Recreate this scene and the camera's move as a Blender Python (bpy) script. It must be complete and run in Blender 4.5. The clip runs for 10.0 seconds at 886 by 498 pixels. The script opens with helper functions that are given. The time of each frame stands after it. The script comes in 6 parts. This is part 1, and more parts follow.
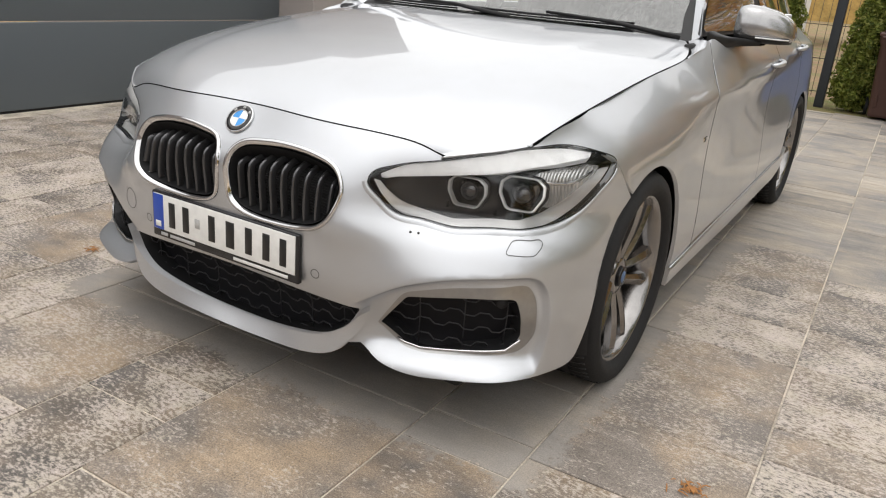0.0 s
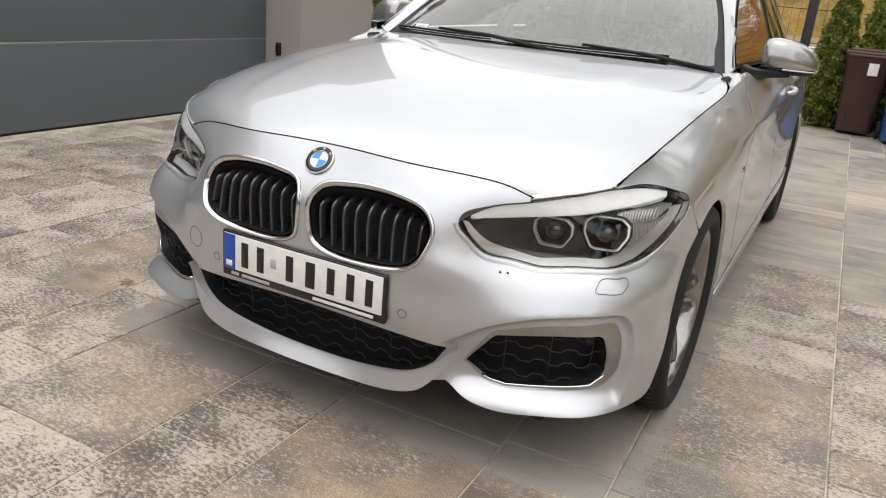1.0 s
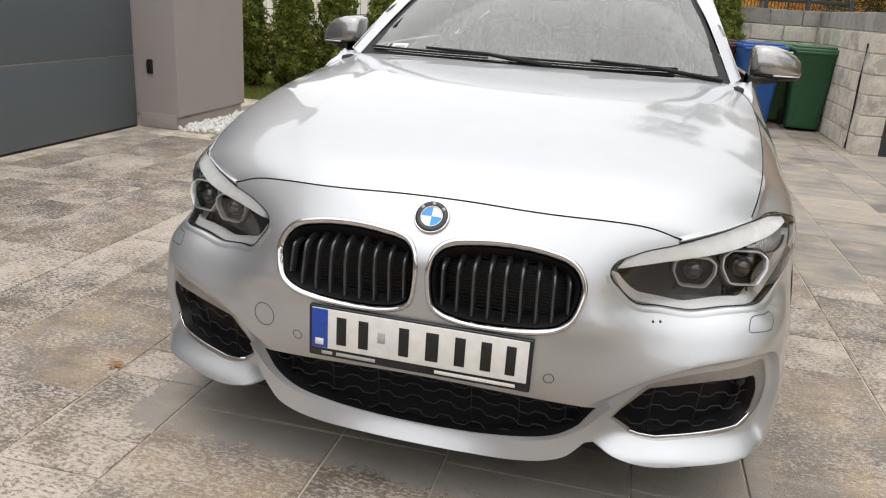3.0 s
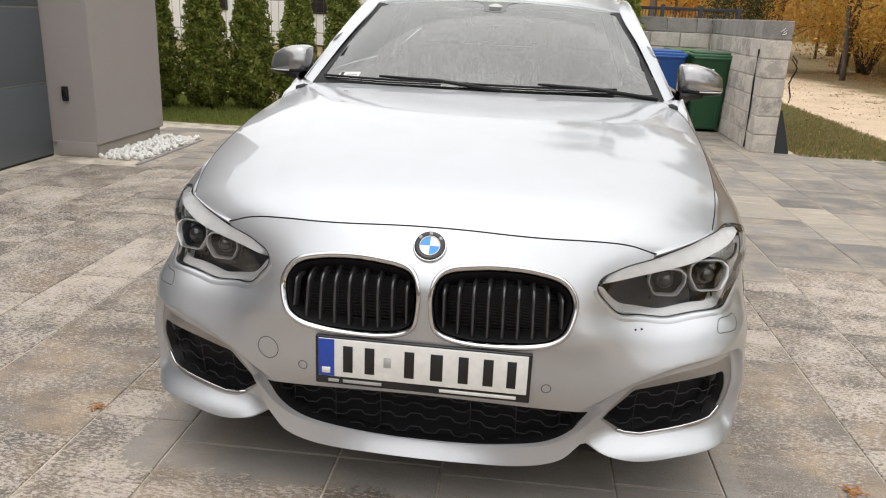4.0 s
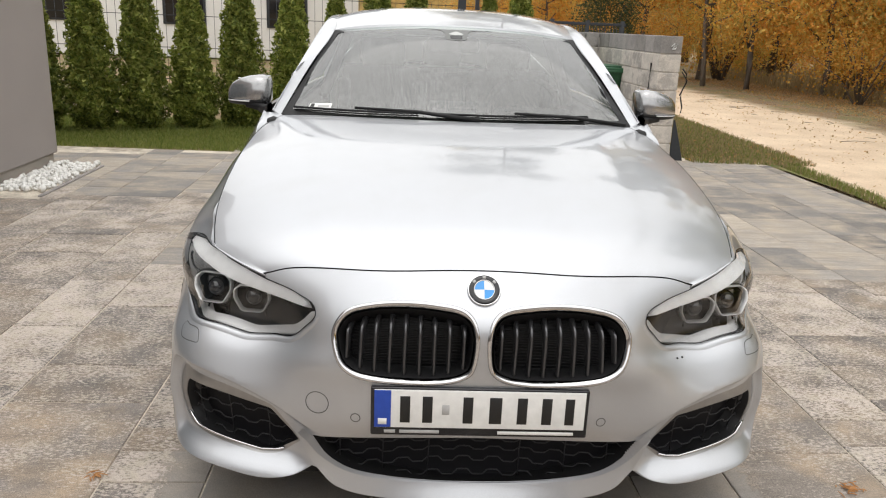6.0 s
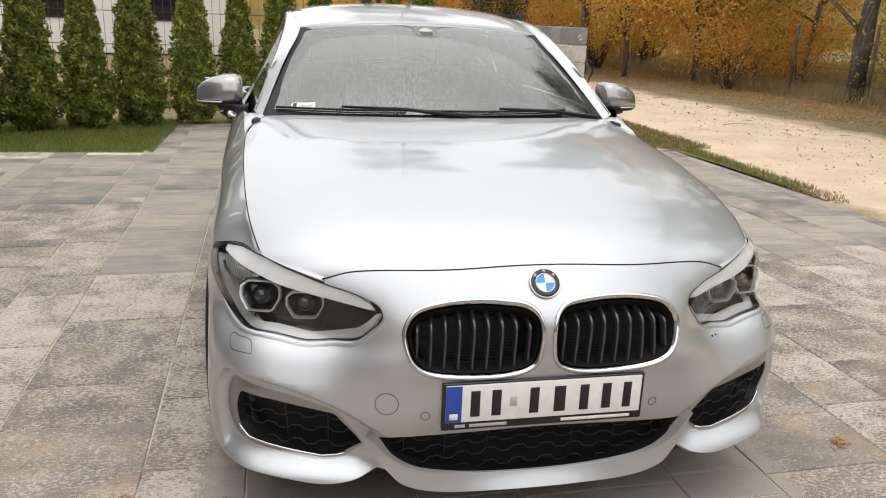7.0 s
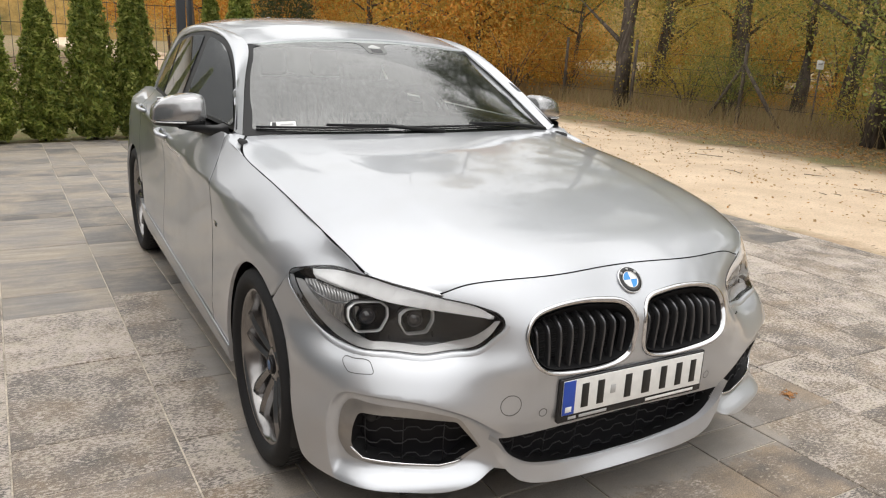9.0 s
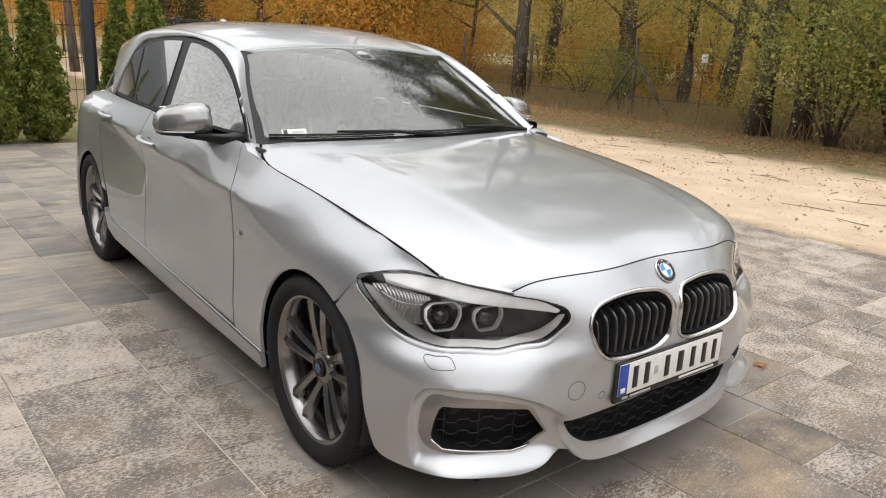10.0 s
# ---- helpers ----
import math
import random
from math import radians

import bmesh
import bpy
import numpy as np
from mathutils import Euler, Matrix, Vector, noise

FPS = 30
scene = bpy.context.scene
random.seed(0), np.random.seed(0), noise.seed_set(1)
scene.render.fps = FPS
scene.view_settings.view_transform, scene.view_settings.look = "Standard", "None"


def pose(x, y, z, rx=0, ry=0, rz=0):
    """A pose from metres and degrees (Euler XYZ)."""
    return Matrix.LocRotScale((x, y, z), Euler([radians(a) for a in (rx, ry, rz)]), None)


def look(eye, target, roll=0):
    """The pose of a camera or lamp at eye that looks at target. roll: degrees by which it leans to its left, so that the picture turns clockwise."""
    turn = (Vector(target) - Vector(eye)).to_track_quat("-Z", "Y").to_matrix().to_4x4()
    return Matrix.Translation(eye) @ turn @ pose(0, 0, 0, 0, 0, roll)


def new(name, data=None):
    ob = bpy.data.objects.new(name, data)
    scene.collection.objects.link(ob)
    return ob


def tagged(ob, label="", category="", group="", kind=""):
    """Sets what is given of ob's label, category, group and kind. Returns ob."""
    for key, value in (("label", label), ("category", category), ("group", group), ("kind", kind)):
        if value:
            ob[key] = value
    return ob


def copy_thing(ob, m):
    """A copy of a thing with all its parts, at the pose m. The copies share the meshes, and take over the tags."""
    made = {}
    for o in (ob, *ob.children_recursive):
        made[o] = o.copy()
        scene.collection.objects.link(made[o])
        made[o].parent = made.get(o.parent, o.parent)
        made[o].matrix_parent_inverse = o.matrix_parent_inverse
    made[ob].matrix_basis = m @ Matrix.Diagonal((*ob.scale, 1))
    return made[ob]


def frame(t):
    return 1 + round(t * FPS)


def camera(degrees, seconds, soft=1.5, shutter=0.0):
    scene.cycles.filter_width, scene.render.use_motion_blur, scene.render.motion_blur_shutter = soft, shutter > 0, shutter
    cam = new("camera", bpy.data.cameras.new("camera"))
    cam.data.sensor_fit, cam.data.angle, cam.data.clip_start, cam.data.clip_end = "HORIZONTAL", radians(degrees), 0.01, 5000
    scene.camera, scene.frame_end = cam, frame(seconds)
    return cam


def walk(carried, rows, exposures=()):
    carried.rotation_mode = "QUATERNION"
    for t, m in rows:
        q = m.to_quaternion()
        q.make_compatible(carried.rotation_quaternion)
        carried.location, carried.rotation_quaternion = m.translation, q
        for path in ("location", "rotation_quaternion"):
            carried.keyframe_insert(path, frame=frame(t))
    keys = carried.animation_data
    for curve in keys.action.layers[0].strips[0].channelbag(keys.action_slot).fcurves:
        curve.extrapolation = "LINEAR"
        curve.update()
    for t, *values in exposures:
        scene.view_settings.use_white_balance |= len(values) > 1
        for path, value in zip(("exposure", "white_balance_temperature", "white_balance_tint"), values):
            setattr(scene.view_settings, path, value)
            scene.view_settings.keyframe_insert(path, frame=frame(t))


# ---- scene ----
cam = camera(60.2, 10.0, soft=1.15)
EXPOSURE = 0.42
PATH = [
    (0, (1.431, -1.297, 1.098), (0.472, 0.323, 0.424), 5.0),
    (0.5, (1.32, -1.439, 1.139), (0.415, 0.221, 0.489), 5.3),
    (1, (1.161, -1.465, 1.153), (0.294, 0.219, 0.509), 5.3),
    (1.5, (0.994, -1.421, 1.139), (0.175, 0.289, 0.503), 5.4),
    (2, (0.811, -1.43, 1.152), (0.073, 0.316, 0.516), 5.1),
    (2.5, (0.599, -1.488, 1.17), (-0.006, 0.31, 0.537), 4.4),
    (4, (0.242, -1.668, 1.254), (0.012, 0.228, 0.661), 2.5),
    (4.5, (0.217, -1.792, 1.318), (0.041, 0.114, 0.74), 2.3),
    (5, (0.177, -1.793, 1.326), (0.056, 0.121, 0.759), 2.7),
    (5.5, (0.018, -1.699, 1.321), (-0.024, 0.219, 0.758), 2.6),
    (5.7, (-0.056, -1.667, 1.32), (-0.05, 0.252, 0.758), 2.5),
    (6.8, (-0.549, -1.659, 1.341), (-0.211, 0.228, 0.768), 2.2),
    (7, (-0.623, -1.644, 1.335), (-0.228, 0.231, 0.761), 2.1),
    (7.5, (-0.815, -1.539, 1.331), (-0.3, 0.305, 0.753), 1.8),
    (8, (-0.993, -1.502, 1.346), (-0.337, 0.299, 0.776), 1.8),
    (8.5, (-1.248, -1.513, 1.364), (-0.437, 0.23, 0.81), 2.2),
    (9, (-1.455, -1.454, 1.343), (-0.511, 0.227, 0.811), 2.6),
    (9.5, (-1.654, -1.358, 1.362), (-0.59, 0.25, 0.831), 2.6),
    (10, (-1.939, -1.292, 1.386), (-0.751, 0.225, 0.847), 2.6),
]
walk(cam, [(t, look(eye, target, roll)) for t, eye, target, roll in PATH], [(0, EXPOSURE), (10, EXPOSURE)])

# ---- world and sun: a bright overcast autumn day ----
world = bpy.data.worlds.new("world")
scene.world = world
world.use_nodes = True
wn = world.node_tree.nodes
sky = wn.new("ShaderNodeTexSky")
sky.sky_type, sky.sun_disc = "NISHITA", False
sky.sun_elevation, sky.sun_rotation = radians(80), radians(187)
sky.air_density, sky.dust_density, sky.ozone_density = 1.0, 6.0, 1.0
grey = wn.new("ShaderNodeHueSaturation")
grey.inputs["Saturation"].default_value = 0.12
world.node_tree.links.new(sky.outputs[0], grey.inputs["Color"])
cloud = wn.new("ShaderNodeMixRGB")          # an even sheet of cloud over the sky
cloud.inputs[0].default_value, cloud.inputs[2].default_value = 0.7, (8.9, 8.8, 8.65, 1)
world.node_tree.links.new(grey.outputs[0], cloud.inputs[1])
world.node_tree.links.new(cloud.outputs[0], wn["Background"].inputs[0])
wn["Background"].inputs[1].default_value = 0.15
sun = new("sun", bpy.data.lights.new("sun", "SUN"))
sun.data.energy, sun.data.angle, sun.data.color = 0.5, radians(95), (1.0, 0.96, 0.9)
sun.matrix_world = look((.8, -.6, 12), (0, 1, 0))


# ---- materials ----
class Nodes:
    """A short way to write a node material."""

    def __init__(self, name, color=(.5, .5, .5), rough=.6, metal=0.0, **more):
        self.mat = bpy.data.materials.new(name)
        self.mat.use_nodes = True
        self.tree = self.mat.node_tree
        self.bsdf = self.tree.nodes["Principled BSDF"]
        self.set("Base Color", color)
        self.set("Roughness", rough)
        self.set("Metallic", metal)
        for key, value in more.items():
            self.set(key.replace("_", " "), value)

    def set(self, key, value):
        if isinstance(value, bpy.types.NodeSocket):
            self.tree.links.new(value, self.bsdf.inputs[key])
        else:
            self.bsdf.inputs[key].default_value = (*value, 1) if isinstance(value, tuple) and len(value) == 3 else value

    def node(self, kind, out=0, ins=None, operation="", blend_type=""):
        n = self.tree.nodes.new("ShaderNode" + kind)
        if operation:
            n.operation = operation
        if blend_type:
            n.blend_type = blend_type
        for key, value in (ins or {}).items():
            s = n.inputs[key]
            if isinstance(value, bpy.types.NodeSocket):
                self.tree.links.new(value, s)
            else:
                s.default_value = (*value, 1) if isinstance(value, tuple) and len(value) == 3 and s.type == "RGBA" else value
        return n.outputs[out]

    def coords(self, kind="Object", scale=1.0):
        c = self.node("TexCoord", kind) if kind != "World" else self.node("NewGeometry", "Position")
        if scale != 1.0:
            c = self.node("Mapping", 0, {"Vector": c, "Scale": scale if isinstance(scale, tuple) else (scale,) * 3})
        return c

    def noise(self, scale, at=None, detail=4, rough=.55, out="Fac"):
        return self.node("TexNoise", out, {"Scale": scale, "Detail": detail, "Roughness": rough, "Vector": at or self.coords()})

    def ramp(self, fac, *stops):
        n = self.tree.nodes.new("ShaderNodeValToRGB")
        self.tree.links.new(fac, n.inputs[0])
        e = n.color_ramp.elements
        while len(e) < len(stops):
            e.new(0.5)
        for k, (p, c) in zip(e, stops):
            k.position, k.color = p, (*c, 1) if isinstance(c, tuple) else (c, c, c, 1)
        return n.outputs[0]

    def mix(self, fac, a, b, blend="MIX"):
        return self.node("MixRGB", 0, {0: fac, 1: a, 2: b}, blend_type=blend)

    def math(self, op, a, b=0.0):
        return self.node("Math", 0, {0: a, 1: b}, operation=op)

    def bump(self, height, strength=.3, distance=.01):
        self.set("Normal", self.node("Bump", 0, {"Height": height, "Strength": strength, "Distance": distance}))

    def random(self):
        return self.node("ObjectInfo", "Random")


def plain(name, color, rough=.5, metal=0.0, grain=0.0, scale=40, **more):
    m = Nodes(name, color, rough, metal, **more)
    n = m.noise(scale)
    m.set("Base Color", m.mix(1.0, color, m.ramp(n, (.3, .88), (.7, 1.0)), "MULTIPLY"))
    if grain:
        m.bump(n, grain, .004)
    return m.mat


def silver_paint():
    """Silver metallic car paint under clear coat, with fine flake and a thin film of road dust."""
    m = Nodes("silver_paint", (.56, .57, .58), .42, .82, Coat_Weight=1.0, Coat_Roughness=.02)
    flake = m.noise(2600, detail=1)
    dust = m.noise(7, detail=6)
    c = m.mix(m.ramp(flake, (.35, 0), (.65, 1)), (.46, .475, .50), (.58, .597, .63))
    c = m.mix(m.math("MULTIPLY", m.ramp(dust, (.45, 0), (.75, 1)), .12), c, (.42, .40, .37))
    m.set("Base Color", c)
    m.set("Roughness", m.ramp(dust, (.3, .40), (.8, .47)))
    m.set("Coat Roughness", m.ramp(m.noise(60, detail=6), (.35, .015), (.75, .06)))
    return m.mat


def paving(name, kind, joined=False):
    """Concrete slabs, each its own grey or buff: "streaked" along their width, "mottled" with pale weathering on damp grey, or "damp" with few flecks. All but the first are dry where the car shelters them."""
    m = Nodes(name, rough=.75)
    at = m.coords("World")
    rnd = m.node("NewGeometry", "Random Per Island") if joined else m.random()
    shift = m.node("VectorMath", 0, {0: at, 1: m.node("CombineXYZ", 0, {0: m.math("MULTIPLY", rnd, 37.0), 1: m.math("MULTIPLY", rnd, 91.0)})}, operation="ADD")
    body = m.ramp(rnd, (0, (.145, .135, .127)), (.25, (.25, .234, .22)), (.45, (.32, .29, .26)), (.62, (.18, .17, .162)), (.8, (.285, .262, .24)), (1, (.42, .37, .31)))
    cloud = m.noise(3.2, shift, 5, .6)
    streaked = kind == "streaked"
    if not streaked:
        body = m.mix(.55, body, (.215, .197, .183))
    body = m.mix(m.ramp(cloud, (.42, 0), (.66, .85)), body, (.41, .345, .27) if streaked else (.46, .365, .26))
    streak = m.noise(9, m.node("Mapping", 0, {"Vector": shift, "Scale": (.35, 2.4, 1) if streaked else (.6, 1.5, 1)}), 6, .65)
    body = m.mix(.58 if streaked else .5, body, m.ramp(streak, (.28, .35), (.72, 1.5)), "MULTIPLY")
    fine = m.noise(230, shift, 4, .8)
    body = m.mix(.85, body, m.ramp(fine, (.34, .35), (.66, 1.5)), "MULTIPLY")
    if streaked:
        m.bump(m.mix(.5, fine, streak), .3, .004)
        m.set("Roughness", m.ramp(streak, (.3, .5), (.7, .8)))
    else:
        n1 = m.noise(92, m.node("Mapping", 0, {"Vector": shift, "Scale": (.62, 1.15, 1), "Rotation": (0, 0, .18)}), 6, .74)
        n2 = m.noise(4.6, shift, 6, .66)
        each = m.math("MULTIPLY", m.math("SUBTRACT", m.math("FRACT", m.math("MULTIPLY", rnd, 7.31)), .5), .085)
        mott = m.math("ADD", m.math("ADD", n1, each), m.math("MULTIPLY", m.math("SUBTRACT", n2, .5), .48))
        if kind == "damp":
            mott = m.math("SUBTRACT", mott, .06)
        spots = m.ramp(mott, (.458, 0), (.494, .52), (.534, .82), (.62, 1))
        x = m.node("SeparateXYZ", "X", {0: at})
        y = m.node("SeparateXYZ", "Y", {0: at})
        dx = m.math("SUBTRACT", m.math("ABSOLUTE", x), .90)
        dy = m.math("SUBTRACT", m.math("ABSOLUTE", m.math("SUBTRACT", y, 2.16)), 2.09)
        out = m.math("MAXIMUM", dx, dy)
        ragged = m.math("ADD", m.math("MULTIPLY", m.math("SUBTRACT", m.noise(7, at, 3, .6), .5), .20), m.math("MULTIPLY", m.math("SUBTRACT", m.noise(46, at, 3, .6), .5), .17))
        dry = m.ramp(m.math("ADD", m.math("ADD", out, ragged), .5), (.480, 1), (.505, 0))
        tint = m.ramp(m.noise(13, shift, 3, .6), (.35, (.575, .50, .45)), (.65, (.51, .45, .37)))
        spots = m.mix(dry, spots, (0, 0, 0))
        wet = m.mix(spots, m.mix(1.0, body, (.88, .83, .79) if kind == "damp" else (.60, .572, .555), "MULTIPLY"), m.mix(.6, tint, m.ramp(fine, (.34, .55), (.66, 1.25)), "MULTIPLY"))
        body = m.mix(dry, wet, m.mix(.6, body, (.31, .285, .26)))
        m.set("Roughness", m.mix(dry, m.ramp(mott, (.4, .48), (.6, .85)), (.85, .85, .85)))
        m.bump(m.mix(.6, fine, spots), .45, .004)
    m.set("Base Color", body)
    return m.mat


def joint_sand():
    """Sandy joints, pale with lime in places and dark with moss in others."""
    m = Nodes("joint_sand", rough=.95)
    at = m.coords("World")
    c = m.ramp(m.noise(2.2, at, 6, .7), (.30, (.13, .115, .10)), (.41, (.40, .35, .285)), (.53, (.66, .59, .49)))
    m.set("Base Color", m.mix(.7, c, m.ramp(m.noise(130, at, 4, .7), (.3, .5), (.7, 1.3)), "MULTIPLY"))
    m.bump(m.noise(90, at, 4, .7), .8, .008)
    return m.mat


def ground_material():
    """Sandy track, leaf litter and thin grass, by place."""
    m = Nodes("ground_earth", rough=.95)
    at = m.coords("World")
    x = m.node("SeparateXYZ", "X", {0: at})
    y = m.node("SeparateXYZ", "Y", {0: at})
    edge = m.math("MULTIPLY", m.math("SUBTRACT", m.noise(.9, at, 6, .65), .5), 1.6)
    lane = m.math("ABSOLUTE", m.math("SUBTRACT", m.math("ADD", x, m.math("MULTIPLY", y, .06)), 6.05))
    sandy = m.ramp(m.math("MULTIPLY", m.math("ADD", lane, edge), .2), (.34, 1), (.46, 0))
    sand = m.ramp(m.noise(1.4, at, 7, .6), (.3, (.62, .47, .325)), (.7, (.80, .64, .47)))
    sand = m.mix(.6, sand, m.ramp(m.noise(60, at, 4, .7), (.25, .6), (.55, 1.08)), "MULTIPLY")
    twig = m.node("TexVoronoi", "Distance", {"Vector": m.node("Mapping", 0, {"Vector": at, "Scale": (3, 9, 1), "Rotation": (0, 0, .6)}), "Scale": 2.2})
    sand = m.mix(m.ramp(m.math("ADD", twig, m.math("MULTIPLY", m.noise(3, at), .5)), (.28, .75), (.36, 0)), sand, (.20, .14, .09))
    litter = m.ramp(m.noise(22, at, 7, .75), (.28, (.11, .075, .045)), (.5, (.26, .175, .10)), (.72, (.44, .30, .17)))
    green = m.ramp(m.noise(1.1, at, 5, .6), (.44, 0), (.58, .7))
    litter = m.mix(green, litter, m.ramp(m.noise(35, at, 5, .7), (.3, (.09, .10, .03)), (.7, (.26, .25, .10))))
    m.set("Base Color", m.mix(sandy, litter, sand))
    m.bump(m.noise(18, at, 8, .7), .8, .05)
    return m.mat


def leafy(name, *tones, spread=.0):
    m = Nodes(name, rough=.65)
    isle = m.node("NewGeometry", "Random Per Island")
    stops = [(i / (len(tones) - 1), t) for i, t in enumerate(tones)]
    c = m.ramp(isle, *stops)
    c = m.mix(.5, c, m.ramp(m.random(), (0, .75), (1, 1.25)), "MULTIPLY")
    m.set("Base Color", c)
    thin = m.node("BsdfTranslucent", 0, {"Color": c})
    m.tree.links.new(m.node("MixShader", 0, {0: .5, 1: m.bsdf.outputs[0], 2: thin}), m.tree.nodes["Material Output"].inputs[0])
    return m.mat


def bark():
    m = Nodes("bark", rough=.95)
    n = m.noise(14, m.coords("Object", (1, 1, .25)), 7, .7)
    m.set("Base Color", m.ramp(n, (.3, (.05, .04, .032)), (.55, (.14, .112, .09)), (.75, (.24, .20, .16))))
    m.bump(n, 1.0, .05)
    return m.mat


def plaster(name, color):
    m = Nodes(name, rough=.9)
    n = m.noise(420, detail=3)
    c = m.mix(.35, color, m.ramp(m.noise(1.3, detail=5), (.3, .85), (.7, 1.1)), "MULTIPLY")
    m.set("Base Color", m.mix(.35, c, m.ramp(n, (.3, .7), (.7, 1.2)), "MULTIPLY"))
    m.bump(n, .45, .004)
    return m.mat


def block_concrete(name, lo, hi, smear=.85):
    m = Nodes(name, rough=.95)
    at = m.coords("World")
    c = m.mix(m.random(), lo, hi)
    c = m.mix(m.ramp(m.noise(7, at, 6, .7), (.45, 0), (.56, smear)), c, (.62, .57, .51))
    c = m.mix(.6, c, m.ramp(m.noise(90, at, 5, .7), (.3, .6), (.7, 1.25)), "MULTIPLY")
    m.set("Base Color", c)
    m.bump(m.noise(120, at, 5, .7), .7, .008)
    return m.mat


def glass(name, tint=(1, 1, 1), haze=0.0, sides=2):
    """A thin pane: clear, with a mirror gloss by the angle, and where wanted a film of dried drizzle."""
    m = Nodes(name)
    clear = m.node("BsdfTransparent", 0, {"Color": tint})
    gloss = m.node("BsdfAnisotropic", 0, {"Color": (1, 1, 1), "Roughness": .02})
    f = m.node("Fresnel", 0, {"IOR": 1.52})
    if sides == 2:
        f = m.math("DIVIDE", m.math("MULTIPLY", f, 2.0), m.math("ADD", f, 1.0))
    shade = m.node("MixShader", 0, {0: f, 1: clear, 2: gloss})
    if haze:
        fine = m.noise(230, m.coords("Object", (1.0, .14, .2)), 6, .75)
        broad = m.noise(2.4, detail=4)
        film = m.math("MULTIPLY", m.ramp(fine, (.41, .2), (.62, 1.0)), m.ramp(broad, (.3, .6), (.6, 1.0)))
        wet = m.node("BsdfAnisotropic", 0, {"Color": (.85, .87, .86), "Roughness": .13})
        dirt = m.node("MixShader", 0, {0: .14, 1: wet, 2: m.node("BsdfDiffuse", 0, {"Color": (.60, .62, .60)})})
        shade = m.node("MixShader", 0, {0: m.math("MULTIPLY", film, haze), 1: shade, 2: dirt})
    m.tree.links.new(shade, m.tree.nodes["Material Output"].inputs[0])
    return m.mat


PAINT = silver_paint()
BLACK = plain("black_plastic", (.012, .012, .013), .5, grain=.1, scale=300, Specular_IOR_Level=.3)
GLOSS = plain("gloss_black", (.012, .012, .014), .12)
RUBBER = plain("tyre_rubber", (.018, .018, .019), .75, grain=.3, scale=120, Specular_IOR_Level=.3)
CHROME = plain("chrome", (.66, .66, .67), .08, 1.0)
SATIN = plain("satin_metal", (.37, .365, .36), .28, .9)
ALLOY = plain("alloy", (.31, .30, .295), .2, .95)
ALLOYD = plain("alloy_dark", (.10, .095, .092), .4, .6)
STEEL = plain("brake_steel", (.30, .29, .28), .4, .9, scale=30)
WHITE = plain("white_plate", (.82, .82, .80), .35)
BLUE = plain("blue_plate", (.02, .07, .42), .35)
SKYBLUE = plain("emblem_blue", (.05, .30, .72), .2)
DARKTXT = plain("black_print", (.012, .012, .012), .4)
GREYTXT = plain("grey_print", (.45, .45, .45), .4)
LAMPGREY = plain("lamp_housing", (.42, .42, .43), .22, .8)
LAMPDARK = plain("lamp_dark", (.010, .010, .011), .45, Specular_IOR_Level=.2)
LAMPMID = plain("lamp_smoke", (.035, .035, .037), .25, .5)
LIGHTPIPE = plain("light_pipe", (.82, .83, .84), .2, 0.0, Coat_Weight=1.0)
REFLECTOR = plain("reflector", (.75, .75, .76), .12, 1.0)
CARBON = plain("mirror_cap", (.37, .37, .375), .24, .8, Coat_Weight=1.0)
CABIN = plain("cabin_cloth", (.02, .02, .021), .85, grain=.2, scale=200)
SEAT = plain("seat_leather", (.028, .026, .025), .6, grain=.2, scale=90)
GLASS = glass("clear_glass")
SCREEN = glass("windscreen_glass", (.56, .63, .59), .19)
SIDEGLASS = glass("side_glass", (.40, .43, .42), .30)
LENS = glass("lamp_lens", sides=1)
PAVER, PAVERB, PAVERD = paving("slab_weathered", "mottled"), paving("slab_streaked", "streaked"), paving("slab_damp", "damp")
PAVER_J, PAVERB_J = paving("slabs_weathered", "mottled", True), paving("slabs_streaked", "streaked", True)
JOINT = joint_sand()
EARTH = ground_material()
BARK = bark()
DOORGREY = plain("door_anthracite", (.125, .146, .163), .42, .15, grain=.12, scale=180)
PLASTER = plaster("grey_render", (.37, .335, .32))
PLINTH = plaster("plinth_render", (.44, .40, .36))
PEBBLE = plain("white_marble", (.80, .79, .76), .6, grain=.3, scale=30)
MORTAR = block_concrete("mortar", (.44, .41, .37), (.50, .46, .42))
BLOCK = block_concrete("concrete_block", (.34, .315, .29), (.54, .50, .45))
COPING = block_concrete("coping_block", (.20, .19, .18), (.30, .28, .27), .15)
POST = plain("post_anthracite", (.03, .034, .04), .5, .2)
THUJA = leafy("thuja_leaf", (.08, .115, .02), (.19, .24, .04), (.31, .35, .07), (.42, .42, .115))
GRASS = leafy("grass_blade", (.10, .15, .03), (.20, .24, .05), (.28, .28, .08))
DRYGRASS = leafy("dry_grass", (.24, .17, .085), (.40, .30, .17), (.33, .28, .13))
LEAF_OAK = leafy("oak_leaf", (.26, .27, .07), (.44, .37, .09), (.60, .45, .11), (.66, .42, .11))
LEAF_ORANGE = leafy("beech_leaf", (.55, .22, .035), (.70, .33, .05), (.72, .45, .09), (.50, .37, .09))
LEAF_YELLOW = leafy("birch_leaf", (.45, .34, .07), (.58, .44, .09), (.28, .25, .06))
LEAF_GREEN = leafy("oak_leaf_green", (.13, .16, .045), (.22, .25, .065), (.32, .32, .085), (.42, .35, .10))
LEAF_PINE = leafy("pine_needle", (.03, .05, .018), (.06, .085, .03), (.10, .115, .045))
